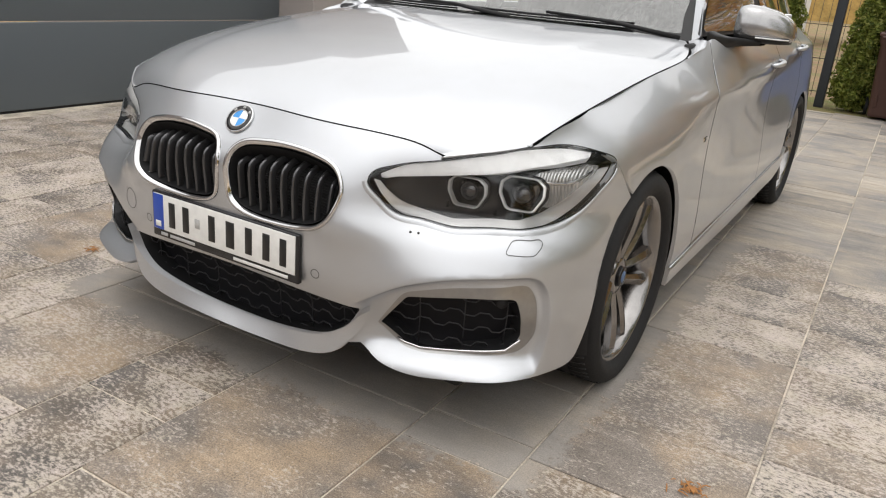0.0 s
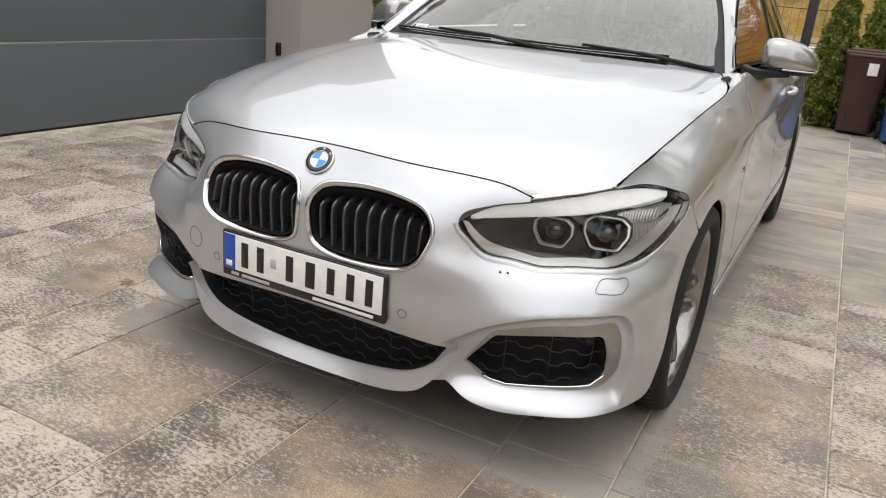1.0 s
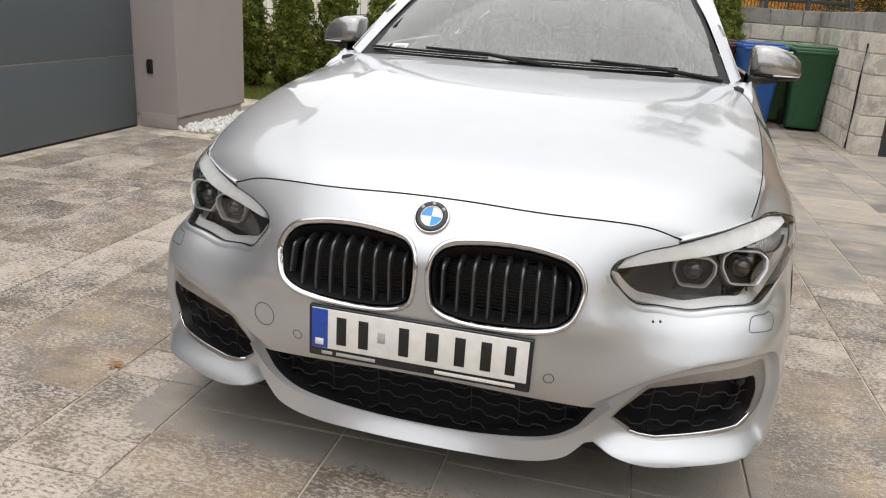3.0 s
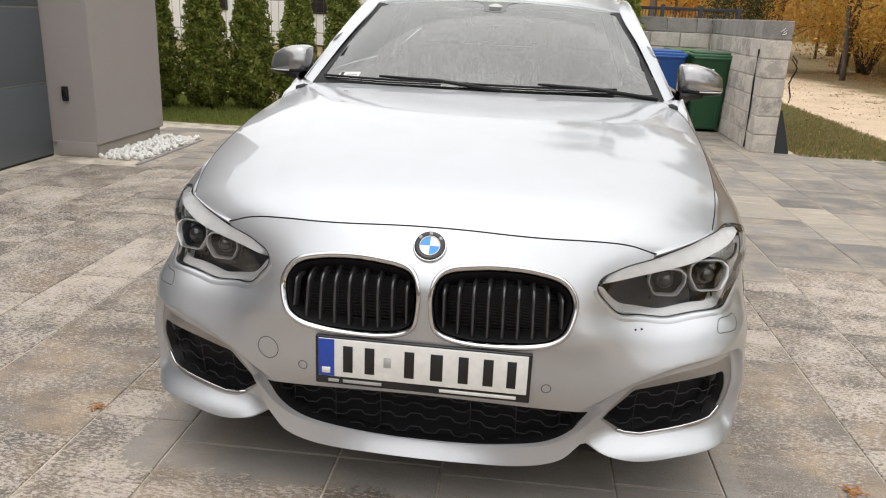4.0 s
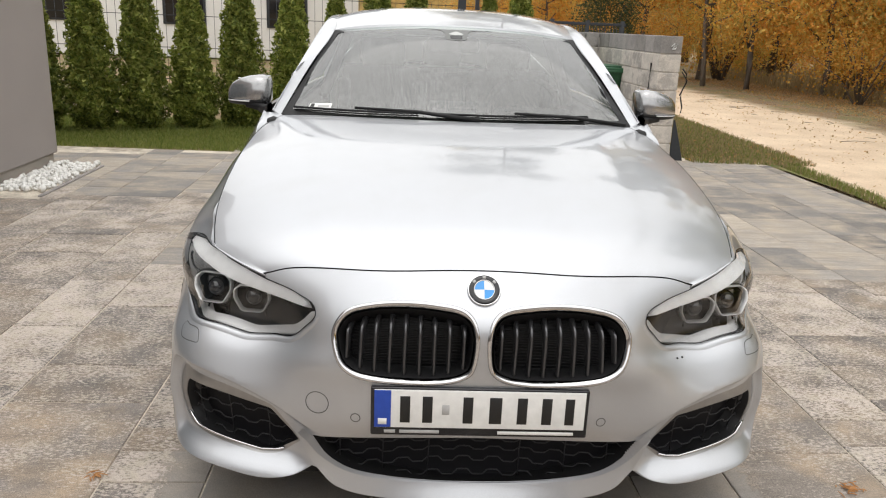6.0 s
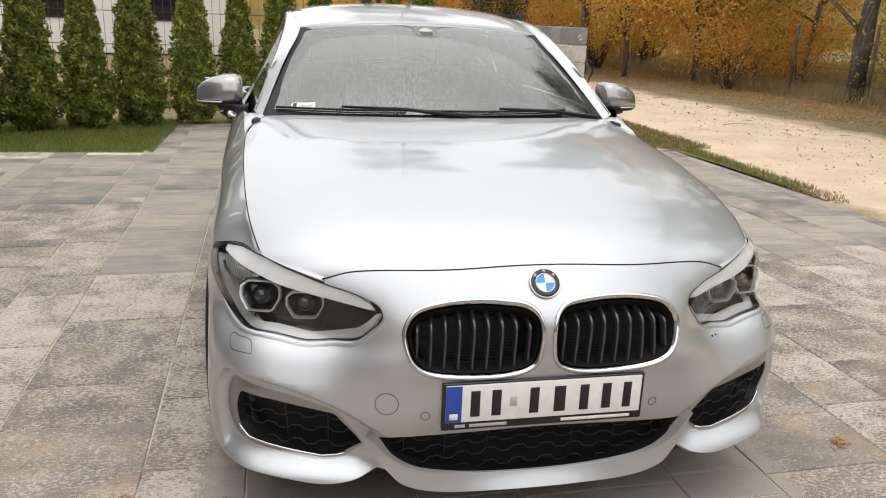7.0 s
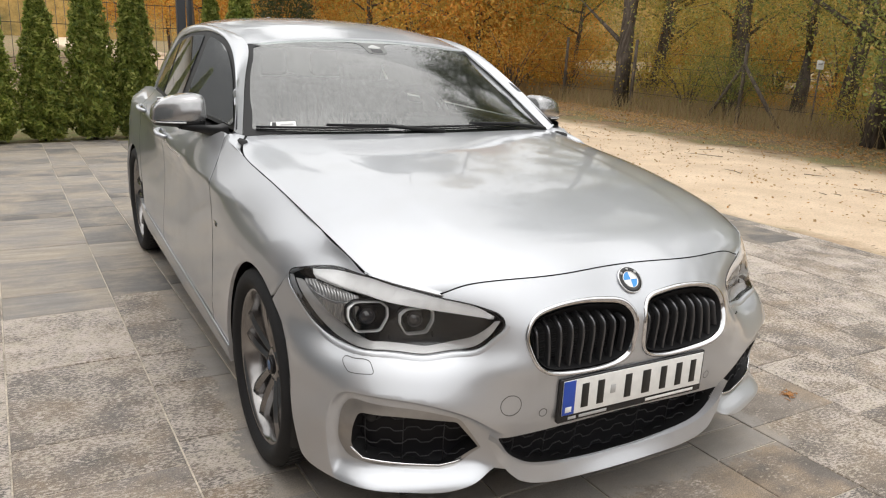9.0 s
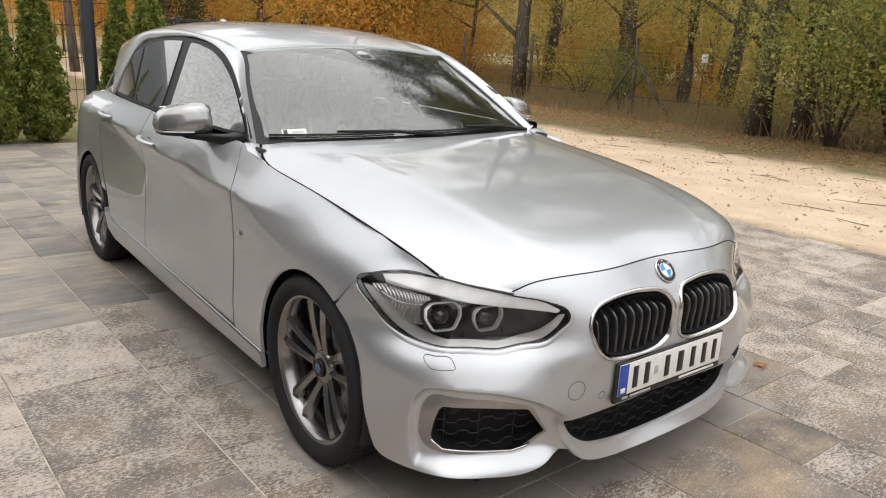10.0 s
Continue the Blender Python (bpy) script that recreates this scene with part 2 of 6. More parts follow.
LEAF_DRY = leafy("fallen_leaf", (.48, .24, .08), (.55, .36, .16), (.38, .25, .12))
TWIG = plain("twig", (.24, .18, .13), .9)
# ---- the car's skin: a wrap surface round the body, from profile curves at stations ----
LEVELS = [.13, .18, .24, .30, .36, .42, .48, .53, .57, .63, .70, .76, .86, .96]
STATIONS = []


def station(x, y, *off):
    """A plumb profile of the body: its base point in plan, and how far it stands out at each level."""
    STATIONS.append((x, y, off))


station(0, 0.012, -.0308, -.0573, -.0617, -.035, -.01, 0, .004, .006, .008, .004, -.0452, -.098, -.22, -.4)
station(0.2, 0.012, -.0326, -.046, -.0509, -.0329, -.005, .0059, .0043, .006, .008, .0002, -.0409, -.0828, -.1999, -.4)
station(0.4, 0.03, -.0327, -.0234, -.0246, -.0223, -.0063, -.0014, .0014, .0033, -.0129, -.032, -.0649, -.109, -.2, -.35)
station(0.523, 0.075, -.0098, -.0029, -.0131, -.0083, .009, .0127, -.006, -.034, -.066, -.0662, -.0729, -.1113, -.19, -.3)
station(0.65, 0.125, -.0127, .0067, -.0019, .0012, .0128, .0189, -.008, -.043, -.082, -.0792, -.089, -.116, -.17, -.26)
station(0.76, 0.195, -.01, .0119, .004, .0086, .0233, .0197, .003, -.022, -.053, -.0724, -.0984, -.127, -.1502, -.2)
station(0.803, 0.255, -.02, .005, .008, .0103, .0177, .0093, .003, -.0216, -.0674, -.0723, -.0869, -.1163, -.1319, -.17)
station(0.84, 0.36, -.03, 0, .008, .01, .0086, .0026, 0, -.0203, -.051, -.0473, -.0592, -.1176, -.1132, -.14)
station(.858, .52, -.03, -.01, 0, .006, .006, .004, 0, 0, -.005, -.011, -.022, -.065, -.184, -.27)
station(.868, .87, -.03, -.01, 0, .004, .006, .006, .006, .005, .004, .002, -.008, -.030, -.106, -.185)
station(.871, 1.1, -.033, -.016, -.004, .002, .003, .003, .002, .002, .001, 0, -.002, -.010, -.050, -.085)
station(.872, 1.36, -.035, -.02, -.008, -.002, 0, 0, 0, 0, 0, 0, 0, -.002, -.012, -.012)
station(.868, 2.4, -.035, -.02, -.006, 0, 0, 0, 0, 0, 0, 0, 0, 0, 0, 0)
station(.874, 3.46, -.035, -.02, -.008, 0, .004, .006, .008, .01, .01, .01, .008, .002, -.018, -.055)
station(.812, 4, -.03, -.01, 0, 0, 0, 0, 0, -.002, -.004, -.006, -.012, -.02, -.05, -.10)
station(0.65, 4.22, -.03, -.01, 0, 0, .01, .01, 0, -.004, -.01, -.016, -.03, -.06, -.1, -.16)
station(0, 4.32, -.03, -.01, 0, 0, .01, .01, 0, -.004, -.01, -.016, -.03, -.06, -.1, -.16)


def ease(x, a, b):
    t = np.clip((x - a) / (b - a), 0, 1)
    return t * t * (3 - 2 * t)


def spline(x, y):
    """A natural cubic spline through x, y (y may have columns), as a function."""
    x, y = np.asarray(x, float), np.asarray(y, float)
    n, h = len(x), np.diff(x)
    d = (np.diff(y, axis=0).T / h).T
    a, b = np.eye(n), np.zeros_like(y)
    for i in range(1, n - 1):
        a[i, i - 1:i + 2] = h[i - 1], 2 * (h[i - 1] + h[i]), h[i]
        b[i] = 6 * (d[i] - d[i - 1])
    m = np.linalg.solve(a, b)

    def value(q):
        q = np.asarray(q, float)
        i = np.clip(np.searchsorted(x, q) - 1, 0, n - 2)
        s, t = (x[i + 1] - q), (q - x[i])
        if y.ndim > 1:
            s, t, hh = s[..., None], t[..., None], h[i][..., None]
        else:
            hh = h[i]
        return m[i] * s**3 / (6 * hh) + m[i + 1] * t**3 / (6 * hh) + (y[i] / hh - m[i] * hh / 6) * s + (y[i + 1] / hh - m[i + 1] * hh / 6) * t
    return value


def mirrored_front(rows):
    return [(-x, y, off) for x, y, off in rows[3:0:-1]] + rows


ALL = mirrored_front(STATIONS)
_xy = np.array([(x, y) for x, y, _ in ALL])
_u = np.r_[0, np.cumsum(np.hypot(*np.diff(_xy, axis=0).T))]
UST = _u - _u[3]
PLAN = spline(UST, _xy)
GRID = .01


def smooth_table():
    """How far the skin stands out, on a fine grid of u and z, evened out a little more along the flanks than round the nose."""
    us, zs = np.arange(-.3, 5.6, GRID), np.linspace(.11, .99, 89)
    rows = np.array([spline(LEVELS, off)(zs) for _, _, off in ALL])
    t = spline(UST, rows)(np.clip(us, UST[0], UST[-1]))
    out = np.empty_like(t)
    for i, u in enumerate(us):
        s = (.022 if abs(u) < .95 else .022 + .13 * min(1, (abs(u) - .95) / .6)) / GRID
        k = np.arange(max(0, int(i - 3 * s)), min(len(us), int(i + 3 * s) + 1))
        w = np.exp(-.5 * ((k - i) / s)**2)
        out[i] = (w[:, None] * t[k]).sum(0) / w.sum()
    for i, u in enumerate(us):
        s = (.007 if abs(u) < .95 else .007 + .010 * min(1, (abs(u) - .95) / .4)) / GRID
        d = np.arange(89)
        w = np.exp(-.5 * ((d[:, None] - d[None]) / s)**2)
        out[i] = (w @ out[i]) / w.sum(1)
    return out


TABLE = smooth_table()


def bspline(f):
    return np.stack([(1 - f)**3, 3 * f**3 - 6 * f**2 + 4, -3 * f**3 + 3 * f**2 + 3 * f + 1, f**3], -1) / 6


ZC = spline([.6, 1.1, 1.4, 2.1, 2.6, 3.3, 4.2], [.77, .785, .797, .828, .855, .898, .90])
SHOULDER = spline([1.05, 1.12, 1.3, 1.477, 1.6, 1.725, 1.875, 1.95], [0, 0, .011, .019, .018, .011, 0, 0])
BELT_IN = spline([2.0, 2.2, 2.6, 3.1, 3.6, 4.0, 4.5], [0, .004, .016, .004, .008, .028, .03])
RECESS_AT = np.array([(.37, .325), (.42, .348), (.47, .380), (.52, .408), (.575, .428), (.64, .444), (.72, .456), (.80, .463), (.845, .454), (.869, .424), (.879, .38), (.883, .30), (.875, .25), (.860, .205), (.842, .16)])
RECESS = spline(np.linspace(0, 1, 15), RECESS_AT)(np.linspace(0, 1, 71))


def recess(u, z):
    """0 outside the recess, 1 well inside it."""
    out = np.zeros(np.shape(u))
    m = (u > .34) & (u < .93) & (z > .14) & (z < .52)
    if not np.any(m):
        return out
    q = np.stack([u[m], z[m]], -1)
    d, inside = np.full(len(q), 9.0), np.zeros(len(q), bool)
    for a, b in zip(RECESS, RECESS[1:]):
        e = b - a
        t = np.clip(((q - a) @ e) / (e @ e), 0, 1)
        d = np.minimum(d, np.linalg.norm(q - a - t[:, None] * e, axis=1))
    ring = np.concatenate([RECESS, [(.85, .0), (.36, .0)]])
    for a, b in zip(ring, np.roll(ring, -1, axis=0)):
        cross = (a[1] > q[:, 1]) != (b[1] > q[:, 1])
        if a[1] != b[1]:
            inside ^= cross & (q[:, 0] < (b[0] - a[0]) * (q[:, 1] - a[1]) / (b[1] - a[1]) + a[0])
    d = np.where(inside, d, -d)
    out[m] = 1 - np.exp(-.5 * (d + np.sqrt(d * d + 1.5e-6)) / .007)
    return out



def skin(u, z):
    """The body's point at u metres round it from the middle of the nose and the height z (u < 0: the other side of the nose)."""
    u, z = np.broadcast_arrays(np.asarray(u, float), np.asarray(z, float))
    side, u = np.where(u < 0, -1.0, 1.0), np.abs(u)
    p, t = PLAN(u), PLAN(u + 1e-3) - PLAN(u - 1e-3)
    n = np.stack([t[..., 1], -t[..., 0]], -1)
    n = n / np.linalg.norm(n, axis=-1, keepdims=True)
    a, c = (u + .3) / GRID, (np.clip(z, .13, .97) - .11) / .01
    i, j = np.clip(a.astype(int), 1, TABLE.shape[0] - 3), np.clip(c.astype(int), 1, 86)
    wa, wc = bspline(a - i), bspline(c - j)
    off = 0
    for k in range(4):
        for m in range(4):
            off = off + wa[..., k] * wc[..., m] * TABLE[i + k - 1, j + m - 1]
    # the shoulder line along the doors: above it the flank leans in, below it is hollow
    y = p[..., 1]
    d = z - ZC(np.clip(y, .6, 4.2))
    flank = ease(u, 1.30, 1.85) * (1 - ease(u, 4.5, 4.9))
    deep = ease(u, 1.5, 2.5)
    up = .5 * (d + np.sqrt(d * d + 2.5e-5))
    down = .5 * (-d + np.sqrt(d * d + 2.5e-5))
    off = off + flank * (-.46 * up - .50 * up**2 - deep * .025 * (1 - np.exp(-down / .05)) * np.exp(-(down / .36)**4))
    off = off + SHOULDER(np.clip(u, 1.05, 1.95)) * ease(z, .75, .87) - BELT_IN(np.clip(u, 2.0, 4.5)) * ease(z, .87, .98)
    # the recess round the side intakes, with a crisp edge above and outside
    off = off - .027 * ease(u, .39, .50) * ease(z, .20, .258) * recess(u, z)
    # the lip's ledge under the side intakes runs out as it falls
    off = off + .018 * ease(u, .40, .50) * (1 - ease(u, .74, .92)) * (1 - ease(z, .172, .245))
    q = p + n * off[..., None]
    return np.stack([q[..., 0] * side, q[..., 1], z], -1)


def uz(x, y, z):
    """The u at which the skin passes nearest to a place."""
    us = np.linspace(-.6, 5.2, 2900)
    p = skin(us, np.full(us.shape, z))
    return float(us[np.argmin((p[:, 0] - x)**2 + (p[:, 1] - y)**2)]), z


# ---- mesh helpers ----
def part(name, data, material, parent=None, label="", smooth=True):
    """Links a bmesh or a mesh as one object under its thing."""
    if isinstance(data, bmesh.types.BMesh):
        mesh = bpy.data.meshes.new(name)
        data.normal_update()
        data.to_mesh(mesh)
        data.free()
    else:
        mesh = data
    if material and not mesh.materials:
        mesh.materials.append(material)
    if smooth and len(mesh.polygons):
        mesh.polygons.foreach_set("use_smooth", [True] * len(mesh.polygons))
    ob = new(name, mesh)
    if parent:
        ob.parent = parent
    if label:
        ob["label"] = label
    return ob


def thing(name, label, category, group="", m=None, kind=""):
    ob = tagged(new(name), label, category, group, kind)
    if m:
        ob.matrix_basis = m
    return ob


def box(sx, sy, sz, at=(0, 0, 0), bevel=.004, segments=2, bm=None, m=None):
    """A bevelled box: sizes, the middle of its base."""
    own = bmesh.new()
    bmesh.ops.create_cube(own, size=1, matrix=Matrix.Translation((at[0], at[1], at[2] + sz / 2)) @ Matrix.Diagonal((sx, sy, sz, 1)))
    if bevel:
        bmesh.ops.bevel(own, geom=own.edges[:], offset=bevel, segments=segments, affect="EDGES", profile=.6)
    if m:
        bmesh.ops.transform(own, matrix=m, verts=own.verts)
    return join(bm, own)


def join(bm, own):
    if bm is None:
        return own
    mesh = bpy.data.meshes.new("t")
    own.to_mesh(mesh)
    own.free()
    bm.from_mesh(mesh)
    bpy.data.meshes.remove(mesh)
    return bm


def lathe(profile, steps=48, axis="Z"):
    """A turned body from (radius, height) pairs."""
    bm = bmesh.new()
    rings = []
    for k in range(steps):
        a = 2 * math.pi * k / steps
        rings.append([bm.verts.new((r * math.cos(a), r * math.sin(a), h)) for r, h in profile])
    for k in range(steps):
        p, q = rings[k], rings[(k + 1) % steps]
        for i in range(len(profile) - 1):
            bm.faces.new((p[i], q[i], q[i + 1], p[i + 1]))
    bmesh.ops.remove_doubles(bm, verts=bm.verts, dist=1e-6)
    if axis == "X":
        bmesh.ops.rotate(bm, verts=bm.verts, matrix=Matrix.Rotation(radians(90), 3, "Y"))
    bmesh.ops.recalc_face_normals(bm, faces=bm.faces)
    return bm


def tube(points, radius, sides=8, bm=None, closed=False, flat=1.0):
    """A round bar along points; radius may be a list."""
    bm = bm or bmesh.new()
    pts = [Vector(p) for p in points]
    rings = []
    for i, p in enumerate(pts):
        d = (pts[(i + 1) % len(pts)] - pts[i - 1]) if closed or 0 < i < len(pts) - 1 else (pts[1] - pts[0] if i == 0 else pts[-1] - pts[-2])
        q = d.to_track_quat("Z", "Y").to_matrix()
        r = radius[i] if isinstance(radius, (list, tuple)) else radius
        rings.append([bm.verts.new(p + q @ Vector((r * math.cos(a), r * flat * math.sin(a), 0))) for a in (2 * math.pi * k / sides for k in range(sides))])
    for i in range(len(rings) - (0 if closed else 1)):
        a, b = rings[i], rings[(i + 1) % len(rings)]
        for k in range(sides):
            bm.faces.new((a[k], a[(k + 1) % sides], b[(k + 1) % sides], b[k]))
    if not closed:
        bm.faces.new(rings[0][::-1])
        bm.faces.new(rings[-1])
    return bm


def flecks(bm, rng, centre, normal_jitter, size, aspect=.6):
    """One small leaf: a bent quad."""
    n = Vector((rng.uniform(-1, 1), rng.uniform(-1, 1), rng.uniform(-1, 1))) * normal_jitter
    q = Euler((n.x * 3.1, n.y * 3.1, n.z * 3.1)).to_matrix()
    c = Vector(centre)
    a, b = q @ Vector((size, 0, 0)), q @ Vector((0, size * aspect, size * .2))
    bm.faces.new([bm.verts.new(c - a), bm.verts.new(c - b), bm.verts.new(c + a), bm.verts.new(c + b)])


def leaf_mesh(name, points, size, rng, aspect=.55):
    """Many small leaves at places, from numpy, as one mesh."""
    pts = np.asarray(points, float)
    n = len(pts)
    u = rng.normal(size=(n, 3))
    u /= np.linalg.norm(u, axis=1, keepdims=True)
    v = np.cross(u, rng.normal(size=(n, 3)))
    v /= np.linalg.norm(v, axis=1, keepdims=True)
    s = (size * rng.uniform(.6, 1.3, n))[:, None]
    w = np.cross(u, v) * s * .18
    quad = np.stack([pts - u * s, pts - v * s * aspect + w, pts + u * s, pts + v * s * aspect + w], 1).reshape(-1, 3)
    return quads(name, quad)


def quads(name, co):
    n = len(co) // 4
    mesh = bpy.data.meshes.new(name)
    mesh.vertices.add(4 * n)
    mesh.vertices.foreach_set("co", np.asarray(co, np.float32).ravel())
    mesh.loops.add(4 * n)
    mesh.loops.foreach_set("vertex_index", np.arange(4 * n, dtype=np.int32))
    mesh.polygons.add(n)
    mesh.polygons.foreach_set("loop_start", np.arange(0, 4 * n, 4, dtype=np.int32))
    mesh.update(calc_edges=True)
    return mesh


ENV = pose(0, 0, 0, 0, 0, 1.3)      # the plot lies turned a little against the parked car

# ---- ground ----
bm = bmesh.new()
bmesh.ops.create_grid(bm, x_segments=60, y_segments=60, size=400)
for v in bm.verts:
    v.co.z = -.045
ground = tagged(part("ground", bm, EARTH), "sandy earth with fallen leaves and thin grass", "ground", kind="structure")

bm = bmesh.new()
bmesh.ops.create_grid(bm, x_segments=2, y_segments=2, size=1)
for v in bm.verts:
    v.co = (-3.9 + (v.co.x + 1) * 3.87, -9 + (v.co.y + 1) * 8.68, -.0045)
bed = tagged(part("pavement", bm, JOINT), "pale sandy joints of a concrete slab driveway", "pavement", kind="structure")
bed.matrix_basis = ENV

# ---- garage front, corner pier and house ----
def garage():
    door = thing("door_1", "anthracite sectional garage door with wide ribs", "garage door", m=ENV, kind="structure")
    z = .012
    for k in range(4):
        b = box(.04, 4.8, .565, (-3.62, 1.755, z), .006)
        part("panel", b, DOORGREY, door)
        z += .575
    part("rubber_seal", box(.03, 4.8, .02, (-3.62, 1.755, -.006), .004), BLACK, door)
    wall = thing("wall_house", "warm grey rendered house wall around the garage door", "wall", m=ENV, kind="structure")
    part("lintel", box(.5, 6.6, 1.1, (-3.92, .9, 2.31), .01), PLASTER, wall)
    part("wall_end", box(.5, 2.0, 2.31, (-3.92, -1.66, 0), .01), PLASTER, wall)
    part("wall_side", box(5, .3, 3.3, (-6.2, 5.2, 0), .01), PLASTER, wall)
    pier = thing("wall_pier", "warm grey rendered corner pier beside the garage door", "wall", m=ENV, kind="structure")
    part("pier_body", box(.95, 1.14, 3.2, (-3.685, 4.735, .10), .012, 3), PLASTER, pier)
    part("pier_return", box(.34, .012, .12, (-3.40, 4.166, 0), .002), PLASTER, pier)
    part("plinth", box(.90, 1.09, .115, (-3.69, 4.745, -.01), .004), PLINTH, pier)
    sensor = thing("gate_sensor", "small black photocell box on the pier", "sensor", m=ENV @ pose(-3.45, 4.15, .445))
    part("housing", box(.045, .03, .115, (0, 0, 0), .008, 3), BLACK, sensor)
    part("lens_cover", box(.036, .008, .06, (0, -.018, .035), .003), GLOSS, sensor)


garage()
# unseen wall, added to keep low sky off the car's front
unseen_front = thing("wall_street", "plain grey boundary wall across the street side", "wall", m=pose(0, -7.6, 0), kind="structure")
part("wall_face", box(16, .25, 3.4, (0, 0, -.05), .01), PLASTER, unseen_front)
# unseen too, added to close the side beyond the garage
unseen_side = thing("wall_street_side", "plain grey boundary wall beside the garage", "wall", m=pose(-5.2, -5.2, 0), kind="structure")
part("wall_face", box(.25, 5.2, 3.2, (0, 0, -.05), .01), PLASTER, unseen_side)

# ---- block wall, bins ----
def block_wall():
    wall = thing("wall_block", "rough unrendered concrete block wall with a darker coping course", "wall", m=ENV, kind="structure")
    rng = random.Random(5)
    meshes = {}

    def block(sx, sy, sz, at, mat):
        key = (round(sx, 2), round(sy, 2), round(sz, 2), mat.name, rng.randrange(3))
        if key not in meshes:
            b = box(sx - .012, sy - .004, sz - .010, (0, 0, 0), .006, 1)
            for v in b.verts:
                v.co += Vector((rng.uniform(-1, 1), rng.uniform(-1, 1), rng.uniform(-1, 1))) * .003
            ob = part("block", b, mat, wall, smooth=False)
            meshes[key] = ob.data
        else:
            ob = new("block", meshes[key])
            ob.parent = wall
        ob.location = at
        return ob
    part("mortar_core", box(.214, 2.73, 1.25, (2.66, 7.86, 0), .002), MORTAR, wall)
    part("mortar_core_back", box(1.2, .19, 1.25, (2.16, 9.1, 0), .002), MORTAR, wall)
    for r in range(7):
        z, cap = r * .188, r == 6
        y = 6.48
        first = True
        while y < 9.2:
            ly = .22 if first else min((.38 if r % 2 else .30) if y < 6.8 else .38, 9.22 - y)
            if ly > .05:
                block(.245, ly, .188, (2.66, y + ly / 2, z), COPING if cap else BLOCK)
            y += ly
            first = False
        x = 2.53
        while x > 1.55:
            lx = .38 if (x < 2.5 or r % 2) else .19
            block(lx, .24, .188, (x - lx / 2, 9.1, z), COPING if cap else BLOCK)
            x -= lx
    # cable loops and a crack down the joint
    cable = thing("cable", "black cable hanging from the end of the block wall", "cable", m=ENV)
    part("cable_run", tube([(2.80, 6.46, .98), (2.84, 6.44, .93), (2.85, 6.44, .84), (2.82, 6.45, .76), (2.81, 6.45, .68), (2.835, 6.44, .58), (2.83, 6.45, .52)], .008), BLACK, cable)
    part("cable_tail", tube([(2.80, 6.47, .95), (2.86, 6.45, .86), (2.83, 6.45, .78), (2.80, 6.46, .70)], .006), BLACK, cable)
    part("dark_joint", tube([(2.535, 6.70, 1.02), (2.532, 6.71, .7), (2.534, 6.695, .4), (2.533, 6.70, .02)], .009), BLACK, wall)
    bm = bmesh.new()
    for y in (6.49, 6.50):
        bm.faces.new([bm.verts.new(p) for p in ((2.785, y, .0), (2.93, y, .0), (2.88, y, .18), (2.80, y, .44), (2.785, y, .44))])
    bmesh.ops.bridge_loops(bm, edges=bm.edges[:])
    bmesh.ops.recalc_face_normals(bm, faces=bm.faces)
    part("membrane", bm, POST, wall, "black damp-proof sheet", False)
    part("chalk_mark", tube([(2.655, 6.472, 1.20), (2.69, 6.472, 1.235), (2.675, 6.472, 1.19), (2.72, 6.472, 1.225), (2.70, 6.472, 1.18), (2.665, 6.472, 1.175)], .006, 5), WHITE, wall, "white scrawl")
    fence = thing("fence_wall_top", "dark metal fence behind the block wall", "fence", m=ENV)
    for k in range(4):
        part("post", box(.05, .05, 1.47, (1.45 + .5 * k, 9.4, 0), .004), POST, fence)
    part("rail", box(1.6, .03, .04, (2.2, 9.4, 1.40), .003), POST, fence)
    bm = bmesh.new()
    for k in range(38):
        box(.008, .012, 1.36, (1.44 + k * .041, 9.4, .04), 0, bm=bm)
    part("bars", bm, POST, fence)


block_wall()


def wheelie_bin(name, body_mat, label, m):
    """A two-wheeled refuse bin, 0.93 m high."""
    b = thing(name, label, "waste bin", "waste bins by the wall", m=m)
    bm = bmesh.new()
    rings = []
    for w, d, z in ((.34, .40, .03), (.35, .41, .06), (.44, .49, .78), (.47, .52, .80), (.48, .53, .86)):
        c, ring = .05, []
        for sx, sy in ((1, 1), (-1, 1), (-1, -1), (1, -1)):
            for k in range(4):
                a = math.atan2(sy, sx) - math.pi / 4 + k * math.pi / 6
                ring.append(bm.verts.new((sx * (w / 2 - c) + c * math.cos(a), sy * (d / 2 - c) + c * math.sin(a), z)))
        rings.append(ring)
    for p, q in zip(rings, rings[1:]):
        for k in range(16):
            bm.faces.new((p[k], p[(k + 1) % 16], q[(k + 1) % 16], q[k]))
    bm.faces.new(rings[0][::-1])
    part("body", bm, body_mat, b)
    lid = part("lid", box(.50, .55, .045, (0, 0, .862), .018, 3), body_mat, b)
    bm = box(.42, .44, .03, (0, 0, .90), .014, 3)
    part("lid_crown", bm, body_mat, lid)
    part("handle_bar", tube([(-.2, .29, .88), (.2, .29, .88)], .014), body_mat, b)
    part("front_lip", box(.44, .03, .03, (0, -.275, .845), .01), body_mat, b)
    for s in (-1, 1):
        w = part("wheel", lathe([(.0, -.02), (.09, -.02), (.1, -.012), (.1, .012), (.09, .02), (0, .02)], 20, "X"), RUBBER, b)
        w.location = (s * .2, .21, .1)
        part("rib", box(.02, .03, .6, (s * .12, -.222, .12), .008, m=Matrix.Rotation(radians(-3.2), 4, "X")), body_mat, b)
    return b


